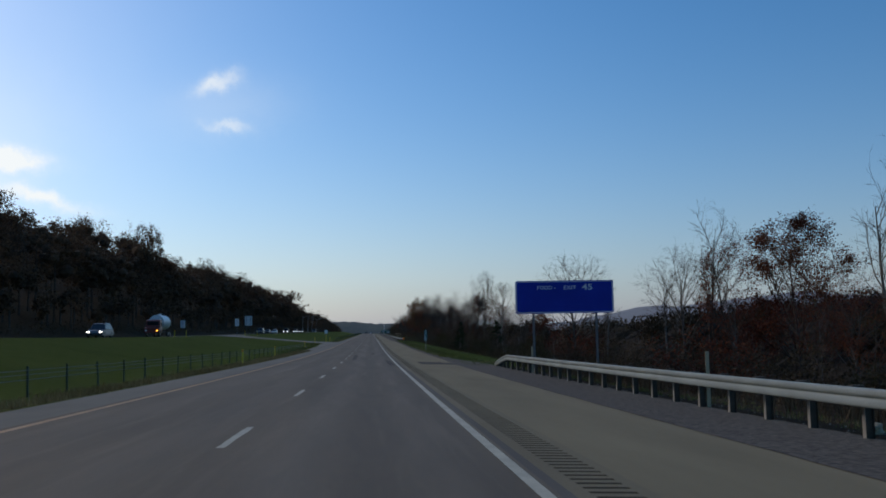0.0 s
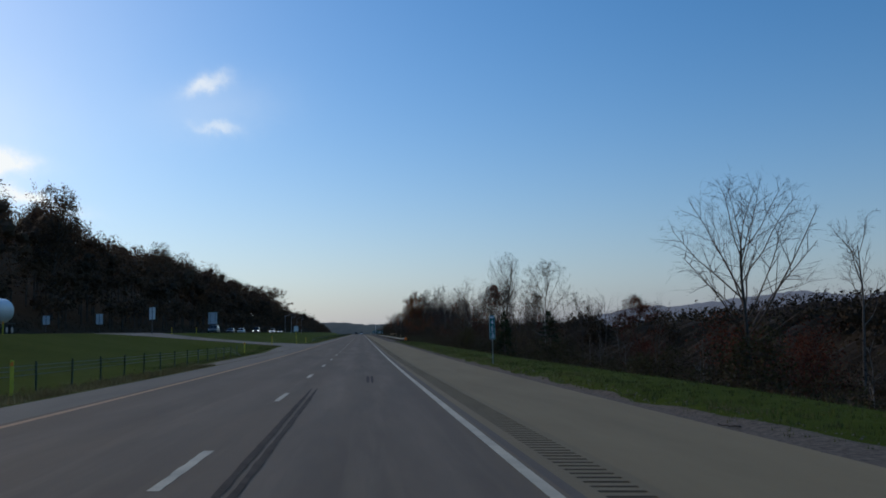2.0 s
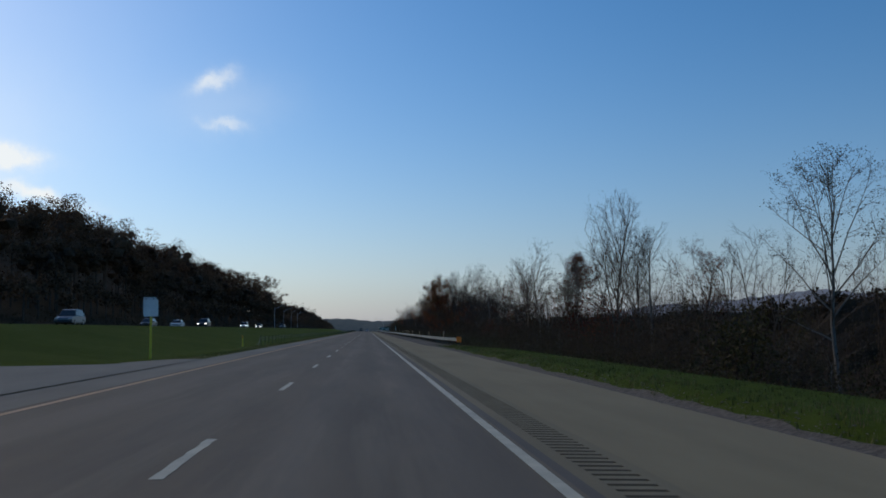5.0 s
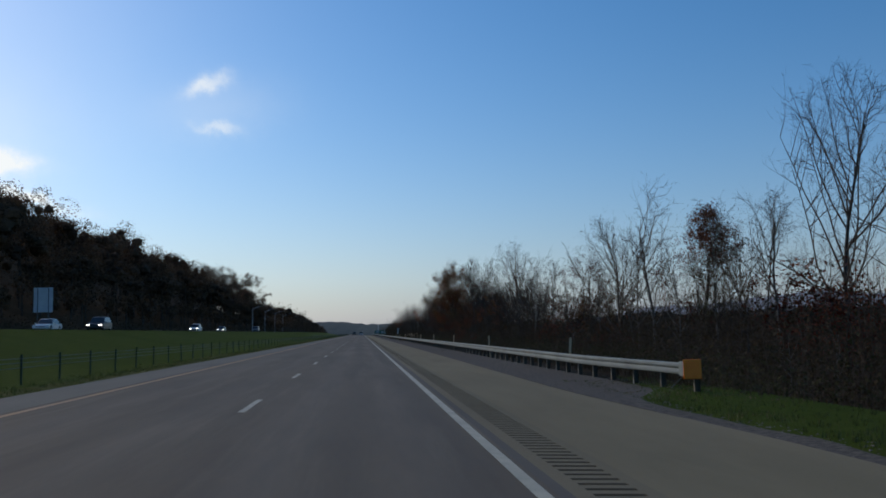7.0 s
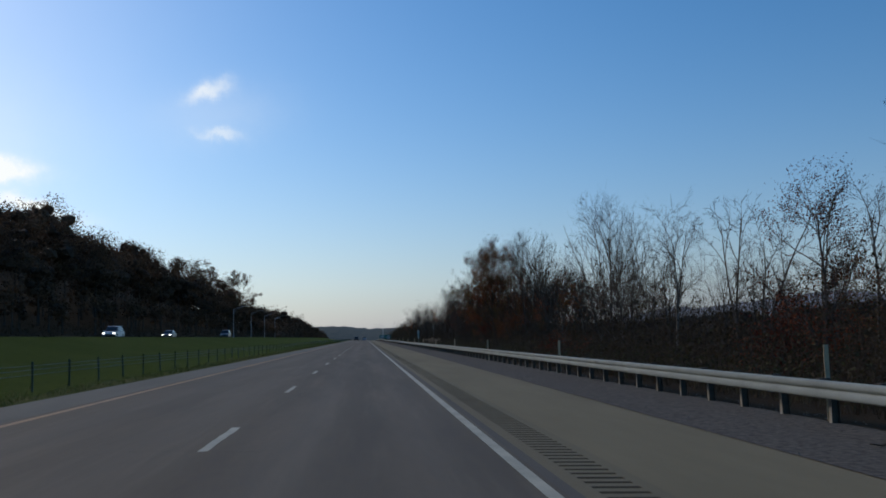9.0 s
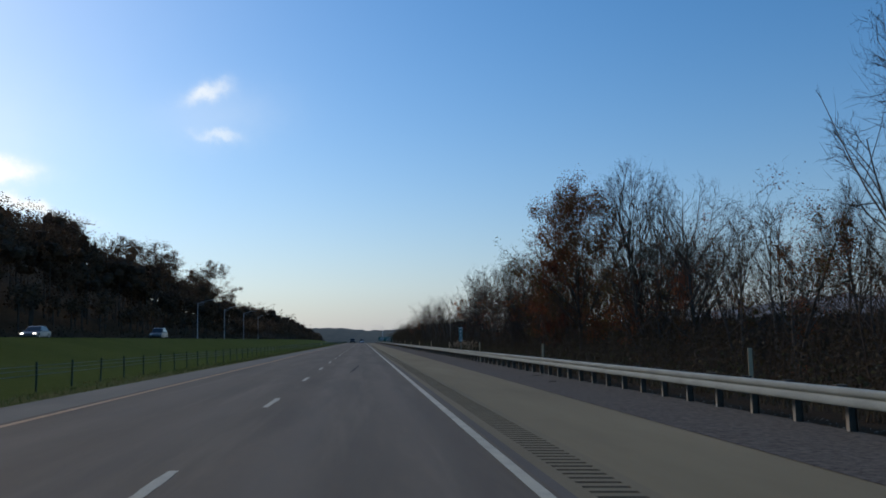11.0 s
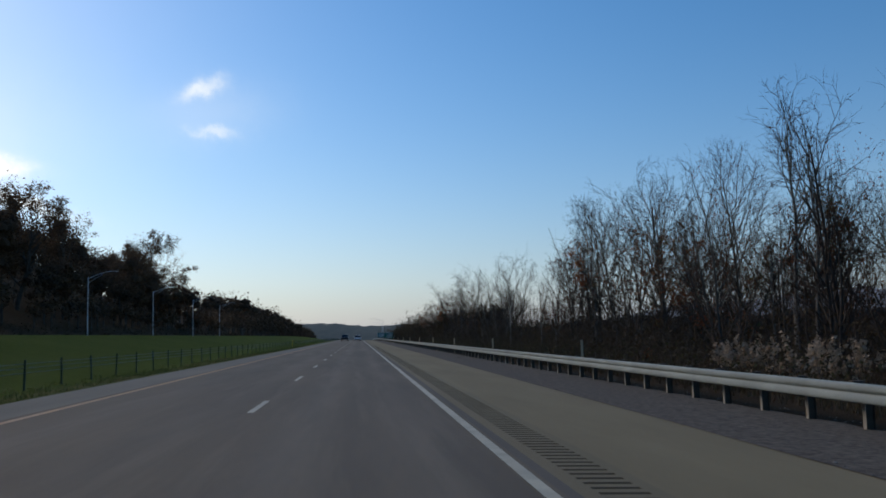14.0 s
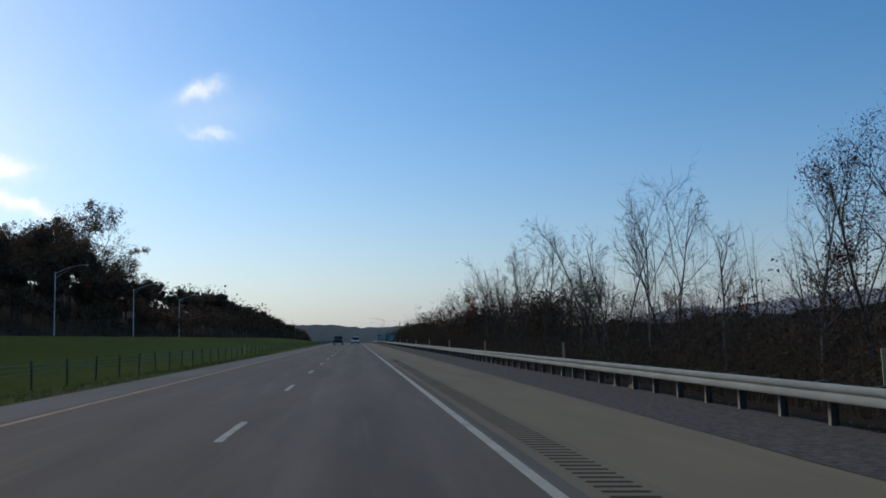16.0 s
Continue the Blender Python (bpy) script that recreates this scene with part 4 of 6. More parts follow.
for i in range(18):
    place_tree(rng.choice(["bare_round", "bare_tall", "bare_twin", "oak_thin", "bare_slim"]), rng.uniform(31, 44), 424 + 4.6 * (i + rng.random()), rng.uniform(15, 19), rng.uniform(0, 360),
               rng.uniform(0.85, 1.1), group="trees of the roadside wood")
for i in range(30):
    y = 345 + 6.5 * (i + rng.random()) if i < 15 else 590 + 8 * (i - 15 + rng.random())
    place_tree(rng.choice(["oak_thin", "sparse_leaf", "bare_clump", "bare_round", "gnarled"]), rng.uniform(26, 37), y, rng.uniform(10, 13.5), rng.uniform(0, 360), rng.uniform(0.9, 1.2),
               group="trees of the roadside wood")
more = random.Random(12)
for i in range(15):
    y, x = (more.uniform(522, 558), more.uniform(30, 41)) if i < 9 else (more.uniform(436, 466), more.uniform(31, 40))
    place_tree(more.choice(["gnarled", "bare_clump", "oak_thin", "bare_tall"]), x, y, more.uniform(14, 17), more.uniform(0, 360), more.uniform(0.9, 1.15), group="trees of the roadside wood")
for i in range(16):
    y, x = rng.uniform(40, 215), rng.uniform(48, 120)
    place_tree(rng.choice(FILL), x, y + 0.8 * (x - 48), rng.uniform(6, 10), rng.uniform(0, 360), rng.uniform(0.9, 1.3), group="trees of the roadside wood")
for i in range(70):
    y = rng.uniform(20, 640)
    x = rng.uniform(16.5, 24) if y > 230 else rng.uniform(15, 30)
    kind = rng.choice(["sapling", "sapling", "sapling_bush", "sapling_bush", "sapling_bush", "green_bush" if y < 330 else "sapling_bush"])
    if rng.random() < 0.012:
        kind = "rusty_bush"
    place_tree(kind, x, y, rng.uniform(2.6, 6.0) * (0.7 if "bush" in kind else 1.0), rng.uniform(0, 360), rng.uniform(0.9, 1.4), group="undergrowth of the guardrail bank")

# wooded hillside beyond the opposite carriageway
for i in range(22):
    y = 60 + 695 * (i + rng.random()) / 22
    x = rng.choice((-62, -67, -72, -78)) + rng.uniform(-3, 3)
    place_tree("hill_bare", x, y, rng.uniform(14, 19) * (0.9 if y > 380 else 1.0), rng.uniform(0, 360), rng.uniform(1.0, 1.3), group="trees of the hillside wood")


def crest(y):
    """How tall the hillside wood stands along the road."""
    return float(np.interp(y, [0, 105, 140, 200, 245, 270, 330, 480, 540, 585, 620, 670, 700, 745, 800, 845, 1000, 1300], [1.0, 1.0, 0.97, 1.04, 1.04, 1.05, 1.1, 1.1, 1.16, 1.14, 1.02, 1.0, 0.9, 0.85, 0.85, 1.45, 1.4, 1.2]))


# a small two-ring knot: the coarse inside of a bough
BALL_V = [Vector((0, 0, 1))] + [Vector((0.9 * math.cos(k * 1.2566 + q), 0.9 * math.sin(k * 1.2566 + q), z)) for z, q in ((0.45, 0.0), (-0.45, 0.63)) for k in range(5)] + [Vector((0, 0, -1))]
BALL_F = [f for k in range(5) for f in ((0, 1 + k, 1 + (k + 1) % 5), (1 + k, 6 + k, 1 + (k + 1) % 5), (1 + (k + 1) % 5, 6 + k, 6 + (k + 1) % 5), (11, 6 + (k + 1) % 5, 6 + k))]


def canopy(name, label, count, y0, y1, rows, h_lo, h_hi, quads, size, leaf, seed, girth=(0.26, 0.42), heart=False):
    """A wood seen as a mass: every crown a shell of many leaf clumps over a thin trunk."""
    rng = random.Random(seed)
    pts, verts, faces, hv, hf = [], [], [], [], []
    for i in range(count):
        y = y0 + (y1 - y0) * (i + rng.random()) / count
        x = rng.choice(rows) + rng.uniform(-3, 3)
        h = rng.uniform(h_lo, h_hi) * (crest(y) if x < 0 else 1.0)
        z = ground_z(x, y)
        w = h * rng.uniform(*girth)
        c = Vector((x, y, z + h * 0.58))
        # rounded boughs over the dome of the crown carry the leaves
        boughs = []
        for _ in range(26):
            d = Vector((rng.gauss(0, 1), rng.gauss(0, 1), rng.gauss(0.35, 0.8))).normalized() * rng.uniform(0.3, 0.78)
            boughs.append((c + Vector((d.x * w, d.y * w, d.z * h * 0.42)), rng.uniform(0.22, 0.36)))
        if heart:
            # the dense, uneven inside of every bough
            for b, r in boughs:
                q = b - c
                far = Vector((q.x / w, q.y / w, q.z / (h * 0.42))).length
                if far > 0.6:
                    continue
                n = len(hv)
                for v in BALL_V:
                    k = r * w * rng.uniform(0.4, 0.7) * (1.2 - 0.7 * far)
                    hv.append(b + Vector((v.x * k, v.y * k, v.z * k * 0.9)))
                hf += [tuple(n + q for q in f) for f in BALL_F]
        for _ in range(quads):
            b, r = rng.choice(boughs)
            d = Vector((rng.gauss(0, 1), rng.gauss(0, 1), rng.gauss(0.2, 1))).normalized() * r * (1.1 - 0.6 * rng.random())
            pts.append(b + Vector((d.x * w, d.y * w, d.z * w * 0.9)))
        n = len(verts)
        for zz, r in ((z - 0.3, 0.2), (z + h * 0.6, 0.1)):
            verts += [(x + r, y, zz), (x, y + r, zz), (x - r, y, zz), (x, y - r, zz)]
        faces += [(n + k, n + (k + 1) % 4, n + 4 + (k + 1) % 4, n + 4 + k) for k in range(4)]
    me = bpy.data.meshes.new(name)
    me.from_pydata(verts, [], faces)
    me.materials.append(M_BARK)
    ob = tagged(new(name, me), label, "woods", kind="stuff")
    shared("foliage", leaf_mesh("foliage", pts, size, leaf, seed, 0.14), ob)
    if heart:
        mesh_object("inner_foliage", hv, hf, leaf, ob)


canopy("roadside_wood_backdrop", "dark scrub on the low ground beyond the bank", 110, 30, 260, (40, 48, 58, 72, 92), 6.0, 10.0, 260, 0.5, M_BRUSHSHADE, 88)
canopy("roadside_wood", "dense grey-brown wood along the road farther on", 90, 650, 1080, (25, 29, 34), 10, 14, 800, 0.30, M_BRUSH, 87, (0.26, 0.38))
canopy("hillside_wood", "dense dark autumn wood covering the hillside", 62, -10, 770, (-63, -68, -74), 14, 23, 3700, 0.38, M_LEAFDARK, 81, (0.34, 0.48), True)
canopy("hillside_wood", "dark trees along the foot of the hillside wood", 90, -10, 765, (-57, -61), 10, 19, 1250, 0.38, M_LEAFDARK, 84, (0.32, 0.48), True)
canopy("hillside_wood", "low dark scrub at the edge of the hillside wood", 190, -20, 790, (-52.5, -55), 4, 8, 150, 0.6, M_LEAFDARK, 85)
# extra rows behind the crest, added to back it and keep sun off the road
canopy("hillside_wood", "added rear rows of the hillside wood, backing its crest and blocking sun", 90, -20, 900, (-88, -97, -108), 12, 16, 620, 0.68, M_LEAFDARK, 89)
canopy("hillside_wood", "russet crowns among the dense hillside wood", 42, 0, 755, (-59, -64, -70), 15, 22, 2300, 0.37, M_LEAFBROWN, 82, (0.30, 0.42), True)
canopy("hillside_wood", "lower wooded hillside farther along the road", 200, 845, 1500, (-54, -60, -68, -76), 11, 15, 200, 0.8, M_LEAFDARK, 83, (0.34, 0.5), True)
canopy("hillside_wood", "low scrub under the farther hillside wood", 220, 760, 1500, (-50, -53, -57), 6, 9, 200, 0.7, M_LEAFDARK, 86, (0.4, 0.6))
canopy("hillside_wood", "low dark trees at the end of the hillside wood", 30, 735, 802, (-62, -70, -80), 7, 11, 300, 0.6, M_LEAFDARK, 80)
for y, h, w in ((253, 26, 0.8), (345, 21, 1.0), (420, 18, 0.9), (500, 19, 1.0), (570, 17, 0.9), (594, 22, 1.0), (632, 25, 1.25), (660, 23, 1.0), (690, 16, 1.0)):
    place_tree("hill_crown", -62, y, h, y * 3, w, group="trees of the hillside wood")
place_tree("edge_tree", -64, 752, 27, 40, 1.15, group="trees of the hillside wood")
place_tree("hill_brown", -60, 762, 17, 10, 1.2, group="trees of the hillside wood")
for y, h in ((782, 11), (792, 12), (803, 10), (815, 9)):
    place_tree("bare_clump", -58, y, h, y, 1.2, group="trees of the hillside wood")


def brush(name, label, count, y0, y1, x_of, h_lo, h_hi, leaf, leaf_n, leaf_s, seed):
    """Uncountable undergrowth: thin stems, and leaves hung along them."""
    rng = random.Random(seed)
    verts, faces, pts = [], [], []
    for _ in range(count):
        y = rng.uniform(y0, y1)
        x = x_of(rng, y)
        z = ground_z(x, y)
        h = rng.uniform(h_lo, h_hi) * (0.7 + 0.6 * abs(noise.noise(Vector((x * 0.12, y * 0.12, seed)))))
        if 62 < y < 245 and 13 < x < 30:
            h *= 0.35 + 0.65 * smooth(14, 27, x)      # the brush rises away from the open verge
        top = Vector((x + rng.gauss(0, 0.2) * h, y + rng.gauss(0, 0.2) * h, z + h))
        base = Vector((x, y, z - 0.1))
        r = 0.008 + 0.004 * h * rng.random()
        i = len(verts)
        verts += [base + Vector((r, 0, 0)), base + Vector((-r * 0.5, r * 0.87, 0)), base + Vector((-r * 0.5, -r * 0.87, 0)), top]
        faces += [(i, i + 1, i + 3), (i + 1, i + 2, i + 3), (i + 2, i, i + 3)]
        for _ in range(leaf_n):
            pts.append(base.lerp(top, rng.uniform(0.15, 1.0)))
    me = bpy.data.meshes.new(name)
    me.from_pydata([tuple(v) for v in verts], [], faces)
    me.materials.append(M_STEM)
    ob = tagged(new(name, me), label, "undergrowth", kind="stuff")
    leaves = leaf_mesh("foliage", pts, leaf_s, leaf, seed, 0.28)
    shared("foliage", leaves, ob)
    return ob




def twig_thicket(name, label, count, y0, y1, x_of, h_lo, h_hi, twigs, seed):
    """Young growth too dense to count: slim leaning stems with short side twigs."""
    rng = random.Random(seed)
    verts, faces = [], []

    def stick(a, b, ra, rb):
        i = len(verts)
        if rb < 0.008:
            verts.extend([(a.x + ra, a.y, a.z), (a.x - ra * 0.5, a.y + ra * 0.87, a.z), (a.x - ra * 0.5, a.y - ra * 0.87, a.z), tuple(b)])
            faces.extend([(i, i + 1, i + 3), (i + 1, i + 2, i + 3), (i + 2, i, i + 3)])
            return
        for p, q in ((a, ra), (b, rb)):
            verts.extend([(p.x + q, p.y, p.z), (p.x - q * 0.5, p.y + q * 0.87, p.z), (p.x - q * 0.5, p.y - q * 0.87, p.z)])
        faces.extend([(i + k, i + (k + 1) % 3, i + 3 + (k + 1) % 3, i + 3 + k) for k in range(3)])

    for _ in range(count):
        y = rng.uniform(y0, y1)
        x = x_of(rng, y)
        h = rng.uniform(h_lo, h_hi) * (0.65 + 0.7 * abs(noise.noise(Vector((x * 0.1, y * 0.1, seed)))))
        a = Vector((x, y, ground_z(x, y) - 0.1))
        b = a + Vector((rng.gauss(0, 0.09) * h, rng.gauss(0, 0.09) * h, h))
        r = 0.012 + 0.004 * h
        m = a.lerp(b, 0.5) + Vector((rng.gauss(0, 0.05) * h, rng.gauss(0, 0.05) * h, 0))
        stick(a, m, r, r * 0.7)
        stick(m, b, r * 0.7, 0.006)
        for k in range(twigs):
            s = 0.3 + 0.7 * rng.random()
            p = a.lerp(m, s * 2) if s < 0.5 else m.lerp(b, s * 2 - 1)
            t = p + Vector((rng.gauss(0, 0.13) * h, rng.gauss(0, 0.13) * h, rng.uniform(0.05, 0.22) * h))
            stick(p, t, 0.008, 0.003)
    me = bpy.data.meshes.new(name)
    me.from_pydata(verts, [], faces)
    me.materials.append(M_STEM)
    return tagged(new(name, me), label, "undergrowth", kind="stuff")


twig_thicket("young_growth", "thicket of slim bare saplings behind the guardrail", 3000, 235, 690, lambda r, y: 20 + 26 * r.random(), 3.5, 8.5, 6, 91)
twig_thicket("young_growth", "dense grey-brown bare wood behind the roadside trees", 950, 225, 480, lambda r, y: 29 + 28 * r.random(), 8.0, 14.0, 14, 93)
twig_thicket("young_growth", "tall dense bare wood behind the roadside trees", 800, 480, 900, lambda r, y: 25 + 24 * r.random(), 11.0, 17.0, 15, 94)
twig_thicket("young_growth", "thin bare saplings on the low ground", 1800, 20, 235, lambda r, y: 26 + 40 * r.random(), 2.5, 5.5, 5, 92)
brush("undergrowth", "brown thicket of bare stems along the guardrail bank", 14000, 238, 690, lambda r, y: 13.6 + 15 * r.random() ** 0.9, 1.2, 5.2, M_BRUSH, 11, 0.145, 71)
brush("undergrowth", "low brown and dull green brush below the road bank", 9000, -10, 240, lambda r, y: 14.2 + 42 * r.random() ** 1.3, 0.8, 3.6, M_BRUSHSHADE, 13, 0.14, 72)
brush("undergrowth", "dull green brush below the road bank", 3900, 90, 345, lambda r, y: 13.8 + 13 * r.random(), 0.8, 3.6, M_OLIVEDARK, 14, 0.14, 73)
brush("undergrowth", "low olive weeds close behind the guardrail", 5200, 250, 610, lambda r, y: 10.0 + 5.5 * r.random(), 0.35, 1.5, M_WEED, 9, 0.10, 79)
brush("undergrowth", "brown brush at the foot of the wooded hillside", 4000, -20, 900, lambda r, y: -46.5 - 7 * r.random(), 0.5, 1.9, M_BRUSH, 4, 0.26, 74)
brush("undergrowth", "dark brown scrub filling the wood behind the roadside trees", 5600, 225, 760, lambda r, y: 23 + 20 * r.random(), 5.4, 8.8, M_BRUSH, 22, 0.19, 76)
brush("far_woods", "distant brown woodland on low ground", 5200, 40, 1500, lambda r, y: 48 + 150 * r.random() ** 0.8, 5.0, 11.0, M_LEAFDARK, 11, 0.46, 75)
brush("far_woods", "distant woodland beside the road", 3000, 690, 1300, lambda r, y: 19 + 20 * r.random(), 6.0, 14.5, M_BRUSH, 20, 0.3, 77)


def thicket(name, label, y0, y1, x0, x1, top, leaf_n, seed):
    """The dense inside of the roadside scrub: a ragged mass of stems, with leaves all over it."""
    rng = random.Random(seed)
    ys, cols = seq(y0, y1, 0.9), 9
    verts, faces, pts = [], [], []
    for j, y in enumerate(ys):
        for k in range(cols):
            q = k / (cols - 1)
            x = x0 + (x1 - x0) * q + (2 + 6 * q) * noise.noise(Vector((y * 0.02, 0, seed))) + 1.6 * noise.noise(Vector((y * 0.11, q * 3, seed))) + rng.uniform(-0.4, 0.4)
            g = ground_z(x, y)
            peak = road_z(y) + top * (1 + 0.3 * noise.noise(Vector((x * 0.06, y * 0.06, seed))) + 0.16 * noise.noise(Vector((x * 0.3, y * 0.3, seed)))) - g
            rise = min(1.0, 0.12 + q * 1.9) * (1 - smooth(0.65, 1.0, q)) * smooth(y0, y0 + 14, y) * (1 - smooth(y1 - 14, y1, y))
            verts.append(Vector((x, y, g - 0.2 + peak * rise + rng.uniform(-0.7, 0.5) * (1 if k else 0))))
        if j:
            faces += [((j - 1) * cols + k, (j - 1) * cols + k + 1, j * cols + k + 1, j * cols + k) for k in range(cols - 1)]
    for _ in range(leaf_n):
        f = rng.choice(faces)
        p = verts[f[0]].lerp(verts[f[2]], rng.random())
        pts.append(p + Vector((rng.uniform(-0.5, 0.3), rng.uniform(-0.5, 0.5), 2.2 * rng.random() ** 2.2)))
    # the inner mass gets the brush colour darkened as shade, leaves the plain one
    ob = tagged(mesh_object(name, verts, faces, M_BRUSHSHADE), label, "undergrowth", kind="stuff")
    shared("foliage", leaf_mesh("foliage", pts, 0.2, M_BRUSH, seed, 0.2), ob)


thicket("thicket", "dense dark brown thicket behind the roadside trees", 224, 770, 33, 52, 2.9, 56000, 171)
thicket("thicket", "dense dark scrub on the low ground beyond the bank", 20, 236, 38, 62, 2.5, 26000, 172)

# ---- guardrails ----


def w_beam(pts, thick=0.003):
    """A W-section steel rail swept along pts; its face looks towards -x."""
    prof = [(0.004, 0.156), (0.050, 0.152), (0.072, 0.138), (0.080, 0.112), (0.083, 0.080), (0.078, 0.050), (0.058, 0.024), (0.034, 0.012)]
    prof += [(0.034, -0.004), (0.062, -0.018), (0.080, -0.050), (0.085, -0.090), (0.083, -0.126), (0.070, -0.150), (0.004, -0.156)]
    verts, faces = [], []
    n = len(prof)
    for i, p in enumerate(pts):
        p = Vector(p)
        d = (Vector(pts[min(i + 1, len(pts) - 1)]) - Vector(pts[max(i - 1, 0)])).normalized()
        out = Vector((-d.y, d.x, 0)).normalized()
        for off in (0.0, -thick):
            for dep, h in prof:
                verts.append(p + out * (dep + off) + Vector((0, 0, h)))
        if i:
            a, b = (i - 1) * 2 * n, i * 2 * n
            for k in range(n - 1):
                faces.append((a + k, a + k + 1, b + k + 1, b + k))
                faces.append((a + n + k + 1, a + n + k, b + n + k, b + n + k + 1))
            faces.append((a, b, b + n, a + n))
            faces.append((a + n - 1, a + 2 * n - 1, b + 2 * n - 1, b + n - 1))
    return verts, faces


def i_post_mesh():
    """Wide-flange steel post with its timber blockout's bolt."""
    bm = bmesh.new()
    bm_box(bm, 0, -0.0, 0.0, 0.15, 0.006, 1.1)
    bm_box(bm, 0.076, 0, 0, 0.006, 0.10, 1.1)
    n = len(bm.faces)
    # road-side flange coloured as sunlit; web and back flange dark as shade
    bm_box(bm, -0.076, 0, 0, 0.006, 0.10, 1.1)
    bm.faces.ensure_lookup_table()
    for f in bm.faces[n:]:
        f.material_index = 1
    me = bpy.data.meshes.new("post")
    bm.to_mesh(me)
    bm.free()
    me.materials.append(M_BLOCK_POST_SHADE)
    me.materials.append(M_POST)
    return me


def block_mesh():
    bm = bmesh.new()
    bm_box(bm, 0, 0, 0, 0.20, 0.15, 0.36)
    me = bpy.data.meshes.new("blockout")
    bm.to_mesh(me)
    bm.free()
    me.materials.append(M_BLOCK_POST_SHADE)
    return me


POST_MESH, BLOCK_MESH = i_post_mesh(), block_mesh()
BOLT_MESH = bpy.data.meshes.new("bolt")
_bm = bmesh.new()
bmesh.ops.create_cone(_bm, cap_ends=True, segments=8, radius1=0.022, radius2=0.014, depth=0.02, matrix=Matrix.Rotation(radians(-90), 4, "Y"))
_bm.to_mesh(BOLT_MESH)
_bm.free()
BOLT_MESH.materials.append(M_GALV)
POST_STEP = 1.905
RAIL_X = 7.95


def guardrail(y0, y1, flare_start, flare_end, label, lift=0.0):
    """A run of rail panels, posts and blockouts; either end can flare away from the road."""
    rail = tagged(new("guardrail"), label, "guardrail", "guardrails of the outer shoulder")
    rng = random.Random(int(y0))
    def line(y):
        x = RAIL_X
        if flare_start and y < y0 + 11:
            x += 0.9 * ((y0 + 11 - y) / 11) ** 2
        if flare_end and y > y1 - 8:
            x += 0.35 * ((y - y1 + 8) / 8) ** 2
        return x

    def top(x, y):
        z = ground_z(x, y) + 0.62 + lift
        if flare_end and y > y1 - 8:
            z -= (0.60 + lift) * ((y - y1 + 8) / 8) ** 1.15
        return z

    rail.location = (RAIL_X, y0, ground_z(RAIL_X, y0))
    base = Vector(rail.location)
    n = int((y1 - y0) / POST_STEP)
    for i in range(n + 1):
        y = y0 + i * POST_STEP
        x = line(y)
        z = top(x, y)
        tilt = rng.gauss(0, 0.6)
        shared("post", POST_MESH, rail, Matrix.Translation(Vector((x + 0.17, y, z - 0.42)) - base) @ Matrix.Rotation(radians(tilt), 4, "Y"))
        shared("blockout", BLOCK_MESH, rail, Matrix.Translation(Vector((x + 0.01, y + 0.02, z)) - base))
        shared("bolt", BOLT_MESH, rail, Matrix.Translation(Vector((x - 0.125, y, z)) - base))
    y = y0
    while y < y1 - 0.1:
        e = min(y + 3.81, y1)
        ys = seq(y - 0.16, e + 0.16, 0.95)
        proud = 0.004 * ((round((y - y0) / 3.81)) % 2)
        pts = [(line(v) - 0.095 - proud, v, top(line(v), v)) for v in ys]
        verts, faces = w_beam(pts)
        mesh_object("rail_panel", [Vector(v) - base for v in verts], faces, M_GALV, rail, True)
        y = e
    return rail, line, top


rail_1, r1_line, r1_top = guardrail(-32.0, RAIL_1_END, False, True, "galvanised W-beam guardrail whose end slopes into the ground", 0.08)
rail_2, r2_line, r2_top = guardrail(RAIL_2_START, 960.0, True, False, "long galvanised W-beam guardrail on steel posts with timber blocks", -0.015)


def impact_head():
    """The yellow-faced impact terminal at the start of the long guardrail."""
    y = RAIL_2_START - 0.15
    x = r2_line(RAIL_2_START)
    z = r2_top(x, RAIL_2_START)
    bm = bmesh.new()
    bm_box(bm, 0, 0.2, 0, 0.24, 0.5, 0.40, 0.03)
    o = part("impact_head", bm, M_GALV, rail_2, "galvanised box terminal")
    o.location = Vector((x - 0.1, y, z)) - Vector(rail_2.location)
    bm = bmesh.new()
    bm_box(bm, 0, 0, 0, 0.50, 0.05, 0.52, 0.02)
    f = part("face_plate", bm, M_YFACE, rail_2, "scuffed orange-yellow reflective face")
    f.location = Vector((x - 0.03, y - 0.10, z)) - Vector(rail_2.location)
    bm = bmesh.new()
    bm_tube(bm, [(0, 0, 0.25), (0, 1.9, -0.45)], 0.02, 6)
    c = part("anchor_cable", bm, M_CABLE, rail_2)
    c.location = Vector((x + 0.06, y + 0.4, z - 0.3)) - Vector(rail_2.location)


M_YFACE = two_tone("orange_yellow_sheet", (0.92, 0.17, 0.005), (1.0, 0.25, 0.008), 5, 30, 0.45, bump=0.001, local=True).m
impact_head()


# ---- roadside posts ----
def delineator_template():
    ob = new("delineator_post")
    bm = bmesh.new()
    bm_box(bm, 0, 0, 0.4, 0.095, 0.03, 1.5, 0.01)
    part("stake", bm, M_DELIN, ob)
    bm = bmesh.new()
    bm_box(bm, 0, -0.018, 1.02, 0.075, 0.005, 0.1)
    part("reflector", bm, M_DELIN, ob, "small white reflector")
    return tagged(ob, "white plastic delineator post behind the guardrail", "delineator post", "delineators of the outer shoulder")


def ground_pose(x, y, turn=0.0, tilt=0.0, dz=0.0):
    return pose(x, y, ground_z(x, y) + dz, 0, tilt, turn)


